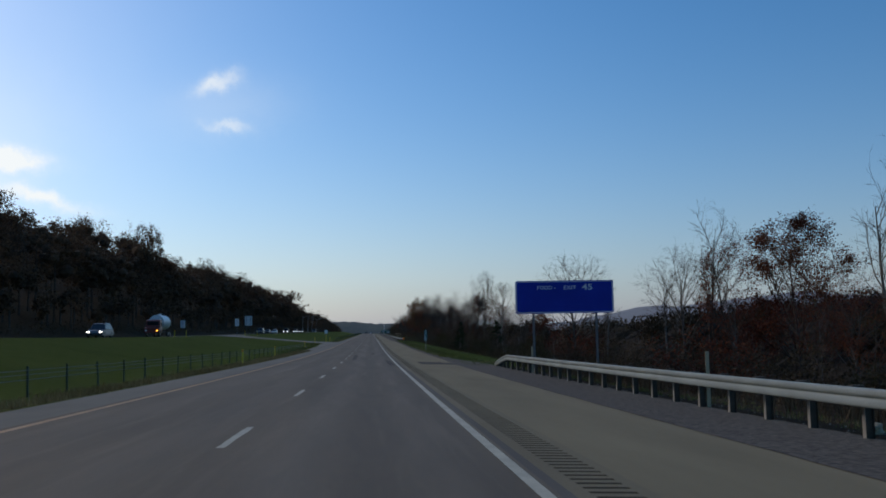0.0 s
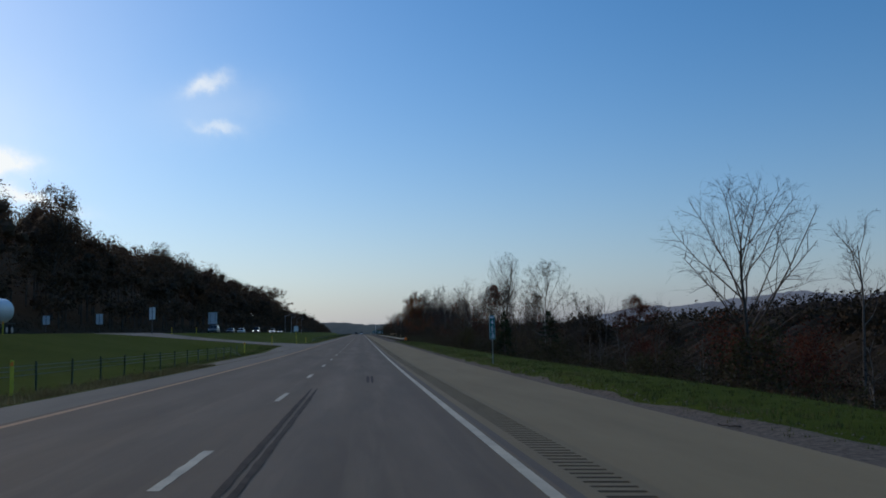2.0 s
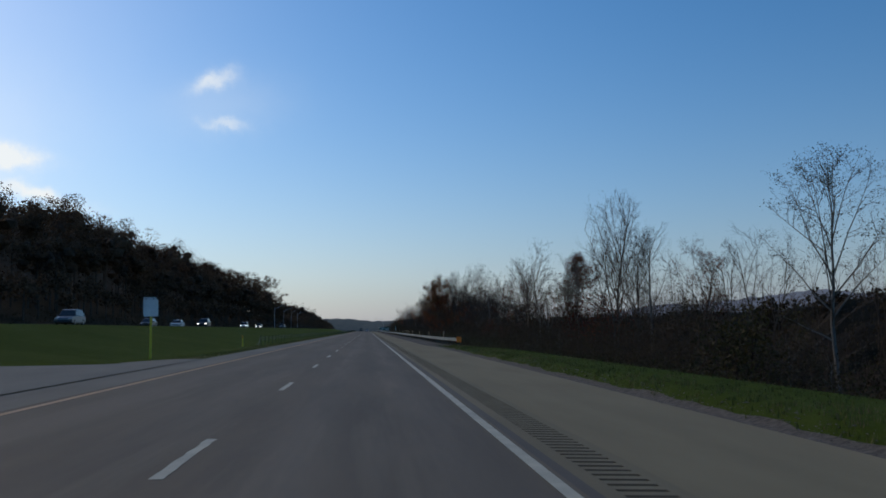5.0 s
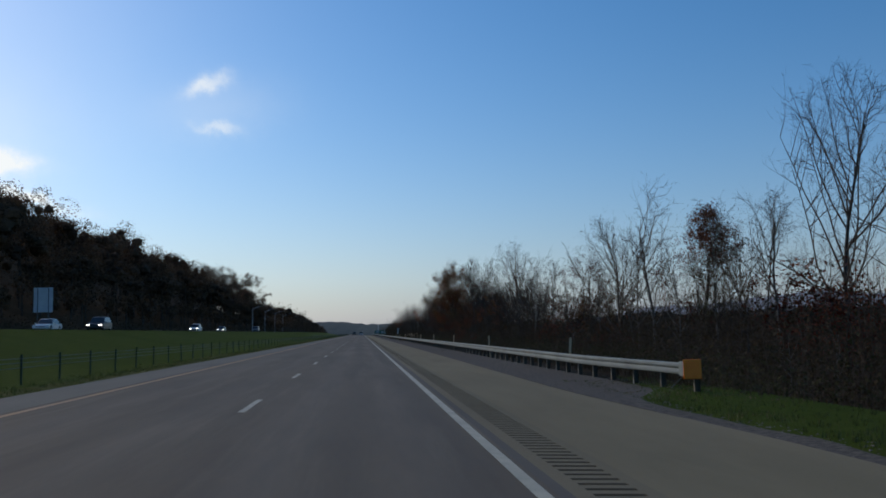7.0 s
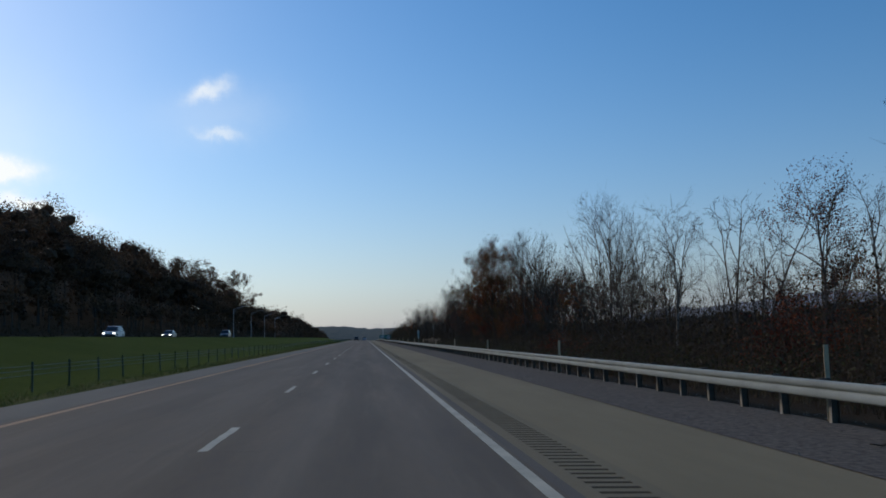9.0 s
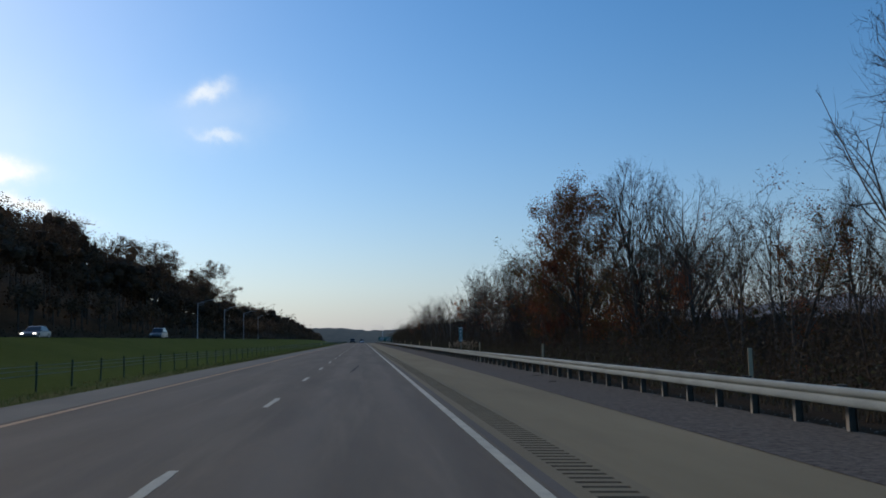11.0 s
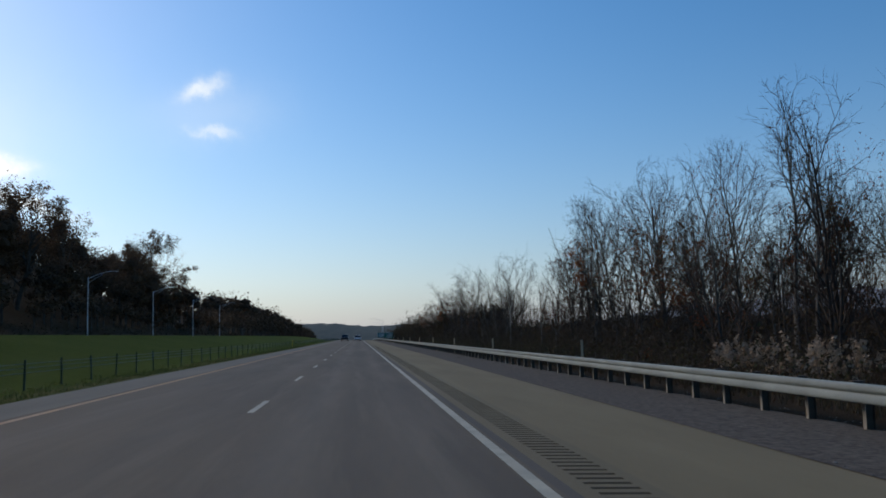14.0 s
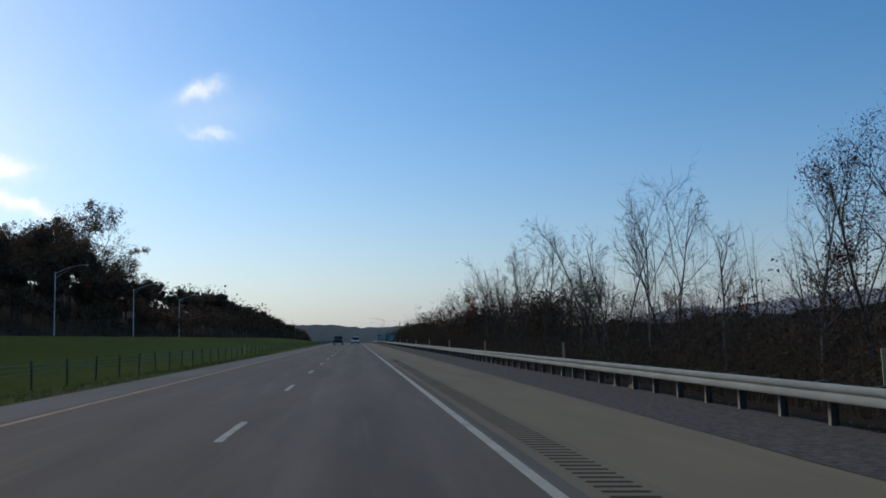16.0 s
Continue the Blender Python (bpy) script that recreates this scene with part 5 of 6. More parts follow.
first_delineator = None
rng = random.Random(8)
for k in range(-1, 30):
    for y in ((23.2 + 24.8 * k) if k < 2 else None, (264.9 + 22.86 * (k - 3)) if k >= 3 else None):
        if y is None or (58 < y < 250) or y > 860:
            continue
        m = ground_pose(8.28, y, rng.uniform(-8, 8), rng.gauss(0, 1.0), 0.22)
        if first_delineator is None:
            first_delineator = delineator_template()
            first_delineator.matrix_basis = m
        else:
            copy_thing(first_delineator, m)


def yellow_marker_template():
    ob = new("yellow_marker_post")
    bm = bmesh.new()
    bm_box(bm, 0, 0, 0.42, 0.10, 0.025, 1.05, 0.008)
    part("stake", bm, M_YPLASTIC, ob)
    bm = bmesh.new()
    bm_box(bm, 0, -0.016, 0.84, 0.08, 0.004, 0.1)
    part("reflector", bm, M_YFACE, ob, "amber reflector")
    return tagged(ob, "yellow flexible marker post in the grass median", "marker post", "marker posts of the median")


ym = yellow_marker_template()
ym.matrix_basis = ground_pose(-9.4, 91)
for x, y in ((-10.8, 150.5), (-10.6, 174), (-10.9, 243.8), (-8.3, 60.6), (-26.0, 212), (-26.5, 196), (-11.5, 620), (-26.8, 128), (-27, 137)):
    copy_thing(ym, ground_pose(x, y, rng.uniform(-6, 6), rng.gauss(0, 1.5)))


# ---- median cable barrier ----
def cable_post_mesh():
    bm = bmesh.new()
    bm_box(bm, -0.021, 0, 0.36, 0.006, 0.055, 0.98)
    bm_box(bm, 0.021, 0, 0.36, 0.006, 0.055, 0.98)
    bm_box(bm, 0, 0.024, 0.36, 0.040, 0.006, 0.98)
    bm_box(bm, 0, 0, 0.86, 0.056, 0.064, 0.02)
    me = bpy.data.meshes.new("post")
    bm.to_mesh(me)
    bm.free()
    me.materials.append(M_CABLEPOST)
    return me


CABLE_POST = cable_post_mesh()


def cable_barrier(y0, y1, label):
    ob = tagged(new("cable_barrier"), label, "cable barrier", "cable barriers of the median")
    x = -9.6
    ob.location = (x, y0, ground_z(x, y0))
    base = Vector(ob.location)
    step, y = 3.3, y0
    ys = []
    while y < y1:
        shared("post", CABLE_POST, ob, Matrix.Translation(Vector((x, y, ground_z(x, y))) - base) @ Matrix.Rotation(radians(rng.gauss(0, 1.2)), 4, "Y"))
        ys.append(y)
        y += step
    for h in (0.50, 0.64, 0.76):
        bm = bmesh.new()
        pts = [Vector((x, ys[0] - 2.5, ground_z(x, ys[0]) + 0.05)) - base] + [Vector((x, v, ground_z(x, v) + h)) - base for v in ys[::2]] + [Vector((x, ys[-1] + 2.5, ground_z(x, ys[-1]) + 0.05)) - base]
        bm_tube(bm, pts, 0.008, 5)
        part("cable", bm, M_CABLE, ob)


cable_barrier(-32, 139, "three-strand cable barrier on dark steel posts in grass")
cable_barrier(246, 960, "long three-strand cable barrier on dark steel posts")


# ---- paved turnaround across the median ----
def turnaround():
    verts, faces = [], []
    n, w = 26, 8
    for i in range(n + 1):
        s = i / n
        x = -7.1 - s * 21.4
        y_lo = 170 - 5 * max(0, (s - 0.7) / 0.3) ** 2
        y_hi = 183 + 20 * max(0, 1 - s / 0.32) ** 2 + 15 * max(0, (s - 0.45) / 0.55) ** 1.5
        for j in range(w + 1):
            y = y_lo + (y_hi - y_lo) * j / w
            verts.append((x, y, ground_z(x, y) + 0.02))
    for i in range(n):
        for j in range(w):
            a = i * (w + 1) + j
            faces.append((a, a + 1, a + w + 2, a + w + 1))
    tagged(mesh_object("turnaround", verts, faces, M_CROSS, None, True), "pale paved turnaround crossing the grass median", "road", kind="structure")
    strip("shoulder_widening", [-9.0, -8.2, -7.14], seq(112, 203, 3), lambda x, y: ground_z(x, y) + 0.018 - (0.0 if x > -9 else 0.02), M_LEFTSHO, shoulder_left)


turnaround()


# ---- signs ----
def text_mesh(body, size, material, name, parent, loc, bold=0.0, narrow=1.0):
    cu = bpy.data.curves.new(name, "FONT")
    cu.body = body
    cu.size = size
    cu.align_x, cu.align_y = "CENTER", "CENTER"
    cu.extrude = 0.001
    cu.offset = bold
    cu.resolution_u = 3
    tmp = bpy.data.objects.new(name, cu)
    scene.collection.objects.link(tmp)
    me = bpy.data.meshes.new_from_object(tmp.evaluated_get(bpy.context.evaluated_depsgraph_get()))
    bpy.data.objects.remove(tmp)
    me.materials.clear()
    me.materials.append(material)
    ob = new(name, me)
    ob.parent = parent
    ob.matrix_basis = Matrix.Translation(loc) @ Matrix.Rotation(radians(90), 4, "X") @ Matrix.Diagonal((narrow, 1, 1, 1))
    return ob


def panel(bm, w, h, t=0.012, bevel=0.02):
    """A sign sheet with rounded corners, standing in the xz plane."""
    vs = bm_box(bm, 0, 0, 0, w, t, h)
    es = [e for e in {e for v in vs for e in v.link_edges} if abs(e.verts[0].co.y - e.verts[1].co.y) > t * 0.5]
    bmesh.ops.bevel(bm, geom=es, offset=bevel, segments=3, affect="EDGES", profile=0.5)


def frame_bars(bm, w, h, bar, y):
    for x, z, sx, sz in ((0, h / 2 - bar, w - bar * 2, bar), (0, -h / 2 + bar, w - bar * 2, bar), (w / 2 - bar, 0, bar, h - bar * 2 - 0.002), (-w / 2 + bar, 0, bar, h - bar * 2 - 0.002)):
        bm_box(bm, x, y, z, sx, 0.003, sz)


def rounded_border(bm, w, h, r, bar, y):
    """A flat white band round a sign, with rounded corners."""
    outer, inner = [], []
    for cx, cz, a0 in ((w / 2 - r, h / 2 - r, 0), (-w / 2 + r, h / 2 - r, 90), (-w / 2 + r, -h / 2 + r, 180), (w / 2 - r, -h / 2 + r, 270)):
        for k in range(7):
            a = radians(a0 + 15 * k)
            outer.append(bm.verts.new((cx + r * math.cos(a), y, cz + r * math.sin(a))))
            inner.append(bm.verts.new((cx + (r - bar) * math.cos(a), y, cz + (r - bar) * math.sin(a))))
    n = len(outer)
    for k in range(n):
        j = (k + 1) % n
        bm.faces.new((outer[k], inner[k], inner[j], outer[j]))


def steel_i_post(bm, x, y, z0, z1, w=0.10, d=0.14):
    bm_box(bm, x, y, (z0 + z1) / 2, 0.008, d, z1 - z0)
    bm_box(bm, x, y - d / 2, (z0 + z1) / 2, w, 0.01, z1 - z0)
    bm_box(bm, x, y + d / 2, (z0 + z1) / 2, w, 0.01, z1 - z0)


def services_sign(x, y, w, h, z_low):
    """The wide blue services sign on two steel posts."""
    ob = tagged(new("services_sign"), "wide blank blue services sign on two steel posts", "road sign")
    g = ground_z(x, y)
    ob.location = (x, y, g)
    cz = z_low - g + h / 2
    bm = bmesh.new()
    panel(bm, w, h, 0.02, 0.12)
    o = part("sheet", bm, M_BLUE, ob)
    o.location = (0, 0, cz)
    bm = bmesh.new()
    rounded_border(bm, w - 0.08, h - 0.08, 0.16, 0.035, -0.0125)
    b = part("border", bm, M_SIGNWHITE, ob, "thin white border")
    b.location = (0, 0, cz)
    for px in (-w * 0.32, w * 0.32):
        bm = bmesh.new()
        bottom = ground_z(x + px, y) - g - 0.3
        steel_i_post(bm, px, 0.10, bottom, cz + h / 2 - 0.1)
        part("post", bm, M_STEELPOST, ob)
    for k in range(3):
        bm = bmesh.new()
        bm_box(bm, 0, 0.02, cz + (k - 1) * h * 0.36, w * 0.98, 0.025, 0.06)
        part("stiffener", bm, M_ALU, ob)
    text_mesh("FOOD -", 0.3, M_SIGNWHITE, "lettering", ob, (-w * 0.185, -0.014, cz + h / 2 - 0.40), 0.0, 1.0)
    text_mesh("EXIT", 0.3, M_SIGNWHITE, "lettering", ob, (w * 0.055, -0.014, cz + h / 2 - 0.40), 0.0, 1.2)
    text_mesh("45", 0.46, M_SIGNWHITE, "lettering", ob, (w * 0.235, -0.014, cz + h / 2 - 0.38), 0.004, 1.3)
    return ob


services_sign(10.6, 50.4, 5.48, 1.8, 2.57)


def mile_marker(x, y, last, h=1.24, low=1.2):
    ob = tagged(new("mile_marker"), "narrow green milepost sign on a single steel post", "road sign", "mileposts of the outer shoulder")
    ob.location = (x, y, ground_z(x, y))
    cz = low + h / 2
    bm = bmesh.new()
    panel(bm, 0.305, h, 0.004, 0.03)
    o = part("sheet", bm, M_TEAL, ob)
    o.location = (0, 0, cz)
    bm = bmesh.new()
    frame_bars(bm, 0.305, h, 0.010, -0.004)
    bm_box(bm, 0, -0.004, -h / 2 + 0.36, 0.28, 0.003, 0.010)
    b = part("border", bm, M_SIGNWHITE, ob, "thin white border and divider")
    b.location = (0, 0, cz)
    for body, size, z in (("MILE", 0.115, h - 0.10), ("4", 0.30, h - 0.37), ("5", 0.30, h - 0.69), ("." + last, 0.30, 0.185)):
        text_mesh(body, size, M_SIGNWHITE, "lettering" if body == "MILE" else "numeral", ob, (0, -0.005, low + z), 0.006, 0.95)
    bm = bmesh.new()
    for sx in (-0.02, 0.02):
        bm_box(bm, sx, 0.012, (low + h) / 2 - 0.2, 0.006, 0.03, low + h + 0.3)
    bm_box(bm, 0, 0.025, (low + h) / 2 - 0.2, 0.046, 0.006, low + h + 0.3)
    part("post", bm, M_GALV, ob, "galvanised U-channel post")
    return ob


mile_marker(6.6, 112.7, "8", low=1.25)
mile_marker(8.4, 438.4, "6", low=1.4)


def back_sign(x, y, w, h, z_low, posts, label, front=M_SIGNWHITE, turn=0.0):
    """A sign that faces the oncoming side: its bare back, ribs and posts show."""
    g = ground_z(x, y)
    ob = tagged(new("road_sign"), label, "road sign")
    ob.matrix_basis = pose(x, y, g, 0, 0, turn)
    cz = z_low + h / 2
    bm = bmesh.new()
    panel(bm, w, h, 0.01, min(0.06, w * 0.08))
    o = part("sheet", bm, M_ALU, ob)
    o.location = (0, 0, cz)
    bm = bmesh.new()
    panel(bm, w * 0.98, h * 0.98, 0.004, min(0.06, w * 0.08))
    f = part("face", bm, front, ob)
    f.location = (0, 0.009, cz)
    for k in range(posts):
        px = 0 if posts == 1 else (k / (posts - 1) - 0.5) * w * 0.56
        bm = bmesh.new()
        steel_i_post(bm, px, -0.05, -0.4, z_low + h * 0.97, 0.07 if posts == 1 else 0.12, 0.06)
        part("post", bm, M_STEELPOST, ob)
    for k in range(3 if h > 1.5 else 2):
        bm = bmesh.new()
        bm_box(bm, 0, -0.012, z_low + h * (0.2 + 0.3 * k), w * 0.94, 0.014, 0.05)
        part("rib", bm, M_ALU, ob)
    return ob


back_sign(-49.8, 377, 2.95, 3.9, 2.3, 2, "tall grey back of a large motorway sign by the woods", M_BLUE)
back_sign(-26.4, 183.4, 0.75, 1.5, 1.9, 1, "narrow grey back of a sign in the median")
back_sign(-47.5, 236, 1.2, 1.9, 1.7, 1, "grey back of a small sign by the woods")
back_sign(-46.5, 205, 1.0, 1.3, 1.6, 1, "dull grey back of a small sign near the hillside")


def small_sign(x, y):
    g = ground_z(x, y)
    ob = tagged(new("turnaround_sign"), "small white square sign on a yellow post", "road sign")
    ob.location = (x, y, g)
    bm = bmesh.new()
    panel(bm, 0.66, 0.78, 0.008, 0.05)
    o = part("sheet", bm, M_SIGNWHITE, ob)
    o.location = (0, 0, 2.35)
    bm = bmesh.new()
    bm_box(bm, 0, 0.03, 0.95, 0.10, 0.04, 2.7, 0.008)
    part("post", bm, M_YPLASTIC, ob, "yellow sleeve over the post")


small_sign(-10.1, 206.5)


def exit_sign(x, y, w, h, z_low):
    ob = tagged(new("exit_sign"), "green motorway exit sign on two posts", "road sign", "exit signs ahead")
    g = ground_z(x, y)
    ob.location = (x, y, g)
    bm = bmesh.new()
    panel(bm, w, h, 0.02, 0.15)
    o = part("sheet", bm, M_GREEN, ob)
    o.location = (0, 0, z_low + h / 2)
    bm = bmesh.new()
    frame_bars(bm, w, h, 0.05, -0.013)
    for k, ww in enumerate((0.6, 0.75, 0.5)):
        bm_box(bm, -w * 0.05 * k, -0.013, h * (0.25 - 0.24 * k), w * ww, 0.004, h * 0.09)
    b = part("border", bm, M_SIGNWHITE, ob, "white border and unreadable white lines")
    b.location = (0, 0, z_low + h / 2)
    for px in (-w * 0.3, w * 0.3):
        bm = bmesh.new()
        steel_i_post(bm, px, 0.1, -0.4, z_low + h * 0.95, 0.2, 0.2)
        part("post", bm, M_STEELPOST, ob)


exit_sign(13.5, 985, 5.2, 2.9, 2.6)
exit_sign(19.0, 1010, 4.6, 4.2, 3.0)


# ---- lamp posts ----
def lamp_post(x, y, height, arm, side, label, group):
    g = ground_z(x, y)
    ob = tagged(new("street_lamp"), label, "street lamp", group)
    ob.location = (x, y, g)
    bm = bmesh.new()
    bm_box(bm, 0, 0, 0.15, 0.34, 0.34, 0.5, 0.03)
    part("base", bm, M_POST, ob)
    bm = bmesh.new()
    bm_tube(bm, [(0, 0, 0.3), (0, 0, height * 0.5), (0, 0, height)], 0.11, 10, 0.065)
    part("pole", bm, M_ALUPOLE, ob)
    bm = bmesh.new()
    pts = [(side * arm * k / 6, 0, height - 0.3 + 1.25 * math.sin(k / 6 * math.pi / 2)) for k in range(7)]
    bm_tube(bm, pts, 0.05, 7, 0.035)
    a = part("arm", bm, M_ALUPOLE, ob)
    bm = bmesh.new()
    pts = [(side * arm * 0.55 * k / 4, 0, height - 1.1 + 1.45 * (k / 4) ** 0.8) for k in range(5)]
    bm_tube(bm, pts, 0.03, 6, 0.025)
    part("brace", bm, M_ALUPOLE, ob)
    bm = bmesh.new()
    bm_box(bm, side * (arm + 0.3), 0, height + 0.95, 0.75, 0.30, 0.14, 0.05)
    h = part("lamp_head", bm, M_POST, ob, "unlit cobra-head lantern")
    bm = bmesh.new()
    bm_box(bm, side * (arm + 0.36), 0, height + 0.87, 0.42, 0.22, 0.05, 0.02)
    part("lens", bm, M_SIGNWHITE, h)


for y in (619, 668.5, 718, 767):
    lamp_post(-45.7, y, 10.4, 4.3, 1, "tall aluminium lamp post with a curved arm", "lamp posts of the opposite carriageway")
for x, y in ((13.5, 960), (14.5, 1020)):
    lamp_post(x, y, 12.0, 6.0, -1, "tall aluminium lamp post over the exit ahead", "lamp posts by the exit")

# ---- far ridges ----
def ridge(name, label, x0, x1, y0, y1, base, height, material, seed, n=160, rough=0.18, depth=7.0):
    """A long wooded rise far off, with depth and an uneven crest."""
    verts, faces = [], []
    rows = 9
    for i in range(n + 1):
        s = i / n
        cx, cy = x0 + (x1 - x0) * s, y0 + (y1 - y0) * s
        dx, dy = -(y1 - y0), (x1 - x0)
        ln = math.hypot(dx, dy)
        dx, dy = dx / ln, dy / ln
        env = math.sin(math.pi * min(1, max(0, s))) ** 0.5
        crest = height * env * (0.75 + rough * 2.2 * noise.fractal(Vector((s * 7, seed, 0)), 1.0, 2.0, 5)) + height * 0.035 * noise.noise(Vector((s * 190, seed, 1)))
        for k in range(rows):
            q = k / (rows - 1)
            prof = math.sin(math.pi * q)
            wob = 1 + 0.05 * noise.noise(Vector((s * 90, q * 6, seed)))
            verts.append((cx + dx * (q - 0.5) * height * depth, cy + dy * (q - 0.5) * height * depth, base + crest * prof * wob))
    for i in range(n):
        for k in range(rows - 1):
            a = i * rows + k
            faces.append((a, a + 1, a + rows + 1, a + rows))
    return tagged(mesh_object(name, verts, faces, material, None, True), label, "hills", kind="structure")


# a faint emission stands in for the haze over far ridges
def wooded(name, lo, hi, haze_glow):
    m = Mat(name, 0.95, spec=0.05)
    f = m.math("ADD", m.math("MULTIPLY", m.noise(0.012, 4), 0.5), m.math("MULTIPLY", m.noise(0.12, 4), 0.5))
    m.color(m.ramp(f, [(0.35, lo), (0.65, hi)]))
    m.b.inputs["Emission Color"].default_value = (*haze_glow, 1)
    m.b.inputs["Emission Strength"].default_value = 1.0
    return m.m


# blue and pale tones and glow are painted haze; the brown slope has none
M_RIDGE_NEAR = wooded("wooded_rise_haze", (0.035, 0.034, 0.03), (0.07, 0.062, 0.05), (0.018, 0.029, 0.040))
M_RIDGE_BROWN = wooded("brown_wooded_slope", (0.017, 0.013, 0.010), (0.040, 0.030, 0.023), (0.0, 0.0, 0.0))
M_RIDGE_FAR = wooded("far_ridge_blue_haze", (0.03, 0.035, 0.045), (0.045, 0.05, 0.06), (0.085, 0.10, 0.135))
M_RIDGE_PALE = wooded("farthest_ridge_pale_haze", (0.08, 0.09, 0.10), (0.1, 0.11, 0.12), (0.33, 0.40, 0.46))
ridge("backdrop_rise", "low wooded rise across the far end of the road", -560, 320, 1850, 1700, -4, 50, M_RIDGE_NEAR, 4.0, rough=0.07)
ridge("backdrop_hills", "wooded hills beyond the right-hand lowland, blue with painted haze", 560, 2900, 3500, 2200, -20, 190, M_RIDGE_FAR, 9.0, rough=0.08)
woods = ridge("backdrop_woods", "dark brown wooded hillside beyond the right-hand lowland", 140, 700, 640, 150, -8, 40, M_RIDGE_BROWN, 21.0, depth=3.4, rough=0.09)
rng = random.Random(41)
crowns = [v.co + Vector((rng.gauss(0, 5), rng.gauss(0, 5), rng.uniform(-1, 5))) for v in woods.data.vertices for _ in range(14)]
shared("foliage", leaf_mesh("foliage", crowns, 2.0, M_RIDGE_BROWN, 41, 0.8), woods)
ridge("backdrop_ridge", "distant ridge on the horizon, pale with painted haze", -700, 1500, 4300, 4300, -20, 120, M_RIDGE_PALE, 14.0)

# ---- vehicles ----
def paint(name, col, metal=0.3):
    m = Mat(name, 0.28, metal)
    dirt = m.noise(3.0, 4, local=True)
    m.color(m.mix(col, (col[0] * 0.7 + 0.03, col[1] * 0.7 + 0.028, col[2] * 0.7 + 0.024), m.math("MULTIPLY", dirt, 0.6)))
    m.rough(dirt, 0.22, 0.45)
    return m.m


M_CARWHITE, M_CARSILVER = paint("white_car_paint", (0.72, 0.72, 0.70), 0.0), paint("silver_car_paint", (0.17, 0.175, 0.18), 0.5)
M_CARDARK, M_CARBLUE = paint("black_car_paint", (0.015, 0.015, 0.017)), paint("dark_blue_car_paint", (0.03, 0.045, 0.075))
M_TANK = paint("white_tank_paint", (0.70, 0.70, 0.68), 0.0)
M_CABRED = paint("dark_red_cab_paint", (0.16, 0.03, 0.025))
M_GLASSDARK = Mat("tinted_car_glass", 0.06).color((0.015, 0.018, 0.02)).m
M_TYRE = two_tone("tyre_rubber", (0.012, 0.012, 0.012), (0.03, 0.03, 0.03), 5, 60, 0.85, local=True).m
M_RIM = two_tone("alloy_rim", (0.3, 0.3, 0.31), (0.5, 0.5, 0.51), 5, 60, 0.35, 0.7, local=True).m
M_TRIM = two_tone("black_plastic_trim", (0.015, 0.015, 0.016), (0.035, 0.035, 0.036), 5, 60, 0.6, local=True).m
M_TAIL = Mat("red_tail_lens", 0.25).color((0.35, 0.01, 0.012)).m
M_LAMP = Mat("lit_headlamp", 0.2).color((0.9, 0.9, 0.88)).m
M_LAMP.node_tree.nodes["Principled BSDF"].inputs["Emission Color"].default_value = (1.0, 0.95, 0.85, 1)
M_LAMP.node_tree.nodes["Principled BSDF"].inputs["Emission Strength"].default_value = 4.0
M_LENS = Mat("unlit_headlamp", 0.15).color((0.55, 0.56, 0.57)).m
M_AMBER = Mat("lit_amber_lamp", 0.2).color((0.9, 0.4, 0.05)).m
M_AMBER.node_tree.nodes["Principled BSDF"].inputs["Emission Color"].default_value = (1.0, 0.45, 0.05, 1)
M_AMBER.node_tree.nodes["Principled BSDF"].inputs["Emission Strength"].default_value = 3.0


def side_loft(bm, profile, half, tuck=0.0, zmid=0.6):
    """A body from its side outline (y, z), with its upper points drawn in by tuck."""
    ring_l, ring_r = [], []
    top = max(z for _, z in profile)
    for y, z in profile:
        k = max(0.0, (z - zmid) / (top - zmid)) if top > zmid else 0
        w = half - tuck * k
        ring_l.append(bm.verts.new((-w, y, z)))
        ring_r.append(bm.verts.new((w, y, z)))
    n = len(profile)
    for i in range(n):
        j = (i + 1) % n
        bm.faces.new((ring_l[i], ring_l[j], ring_r[j], ring_r[i]))
    bm.faces.new(ring_l[::-1])
    bm.faces.new(ring_r)
    bmesh.ops.recalc_face_normals(bm, faces=bm.faces)
    es = [e for e in bm.edges if (e.verts[0].co.x > 0) == (e.verts[1].co.x > 0)]
    bmesh.ops.bevel(bm, geom=es, offset=0.05, segments=2, affect="EDGES", profile=0.6)


def wheel_meshes(r, w):
    out = []
    for name, rad, width, mat in (("tyre", r, w, M_TYRE), ("rim", r * 0.64, w * 1.03, M_RIM)):
        bm = bmesh.new()
        bmesh.ops.create_cone(bm, cap_ends=True, segments=20, radius1=rad, radius2=rad, depth=width, matrix=Matrix.Rotation(radians(90), 4, "Y"))
        bmesh.ops.bevel(bm, geom=[e for e in bm.edges if len(e.link_faces) == 2 and any(len(f.verts) > 4 for f in e.link_faces)], offset=w * 0.15, segments=2, affect="EDGES")
        me = bpy.data.meshes.new(name)
        bm.to_mesh(me)
        bm.free()
        me.materials.append(mat)
        out.append(me)
    return out


CAR_WHEEL, TRUCK_WHEEL = wheel_meshes(0.34, 0.22), wheel_meshes(0.5, 0.3)


def add_wheel(ob, meshes, x, y, r):
    w = shared("wheel", meshes[0], ob, Matrix.Translation((x, y, r)))
    shared("rim", meshes[1], w)


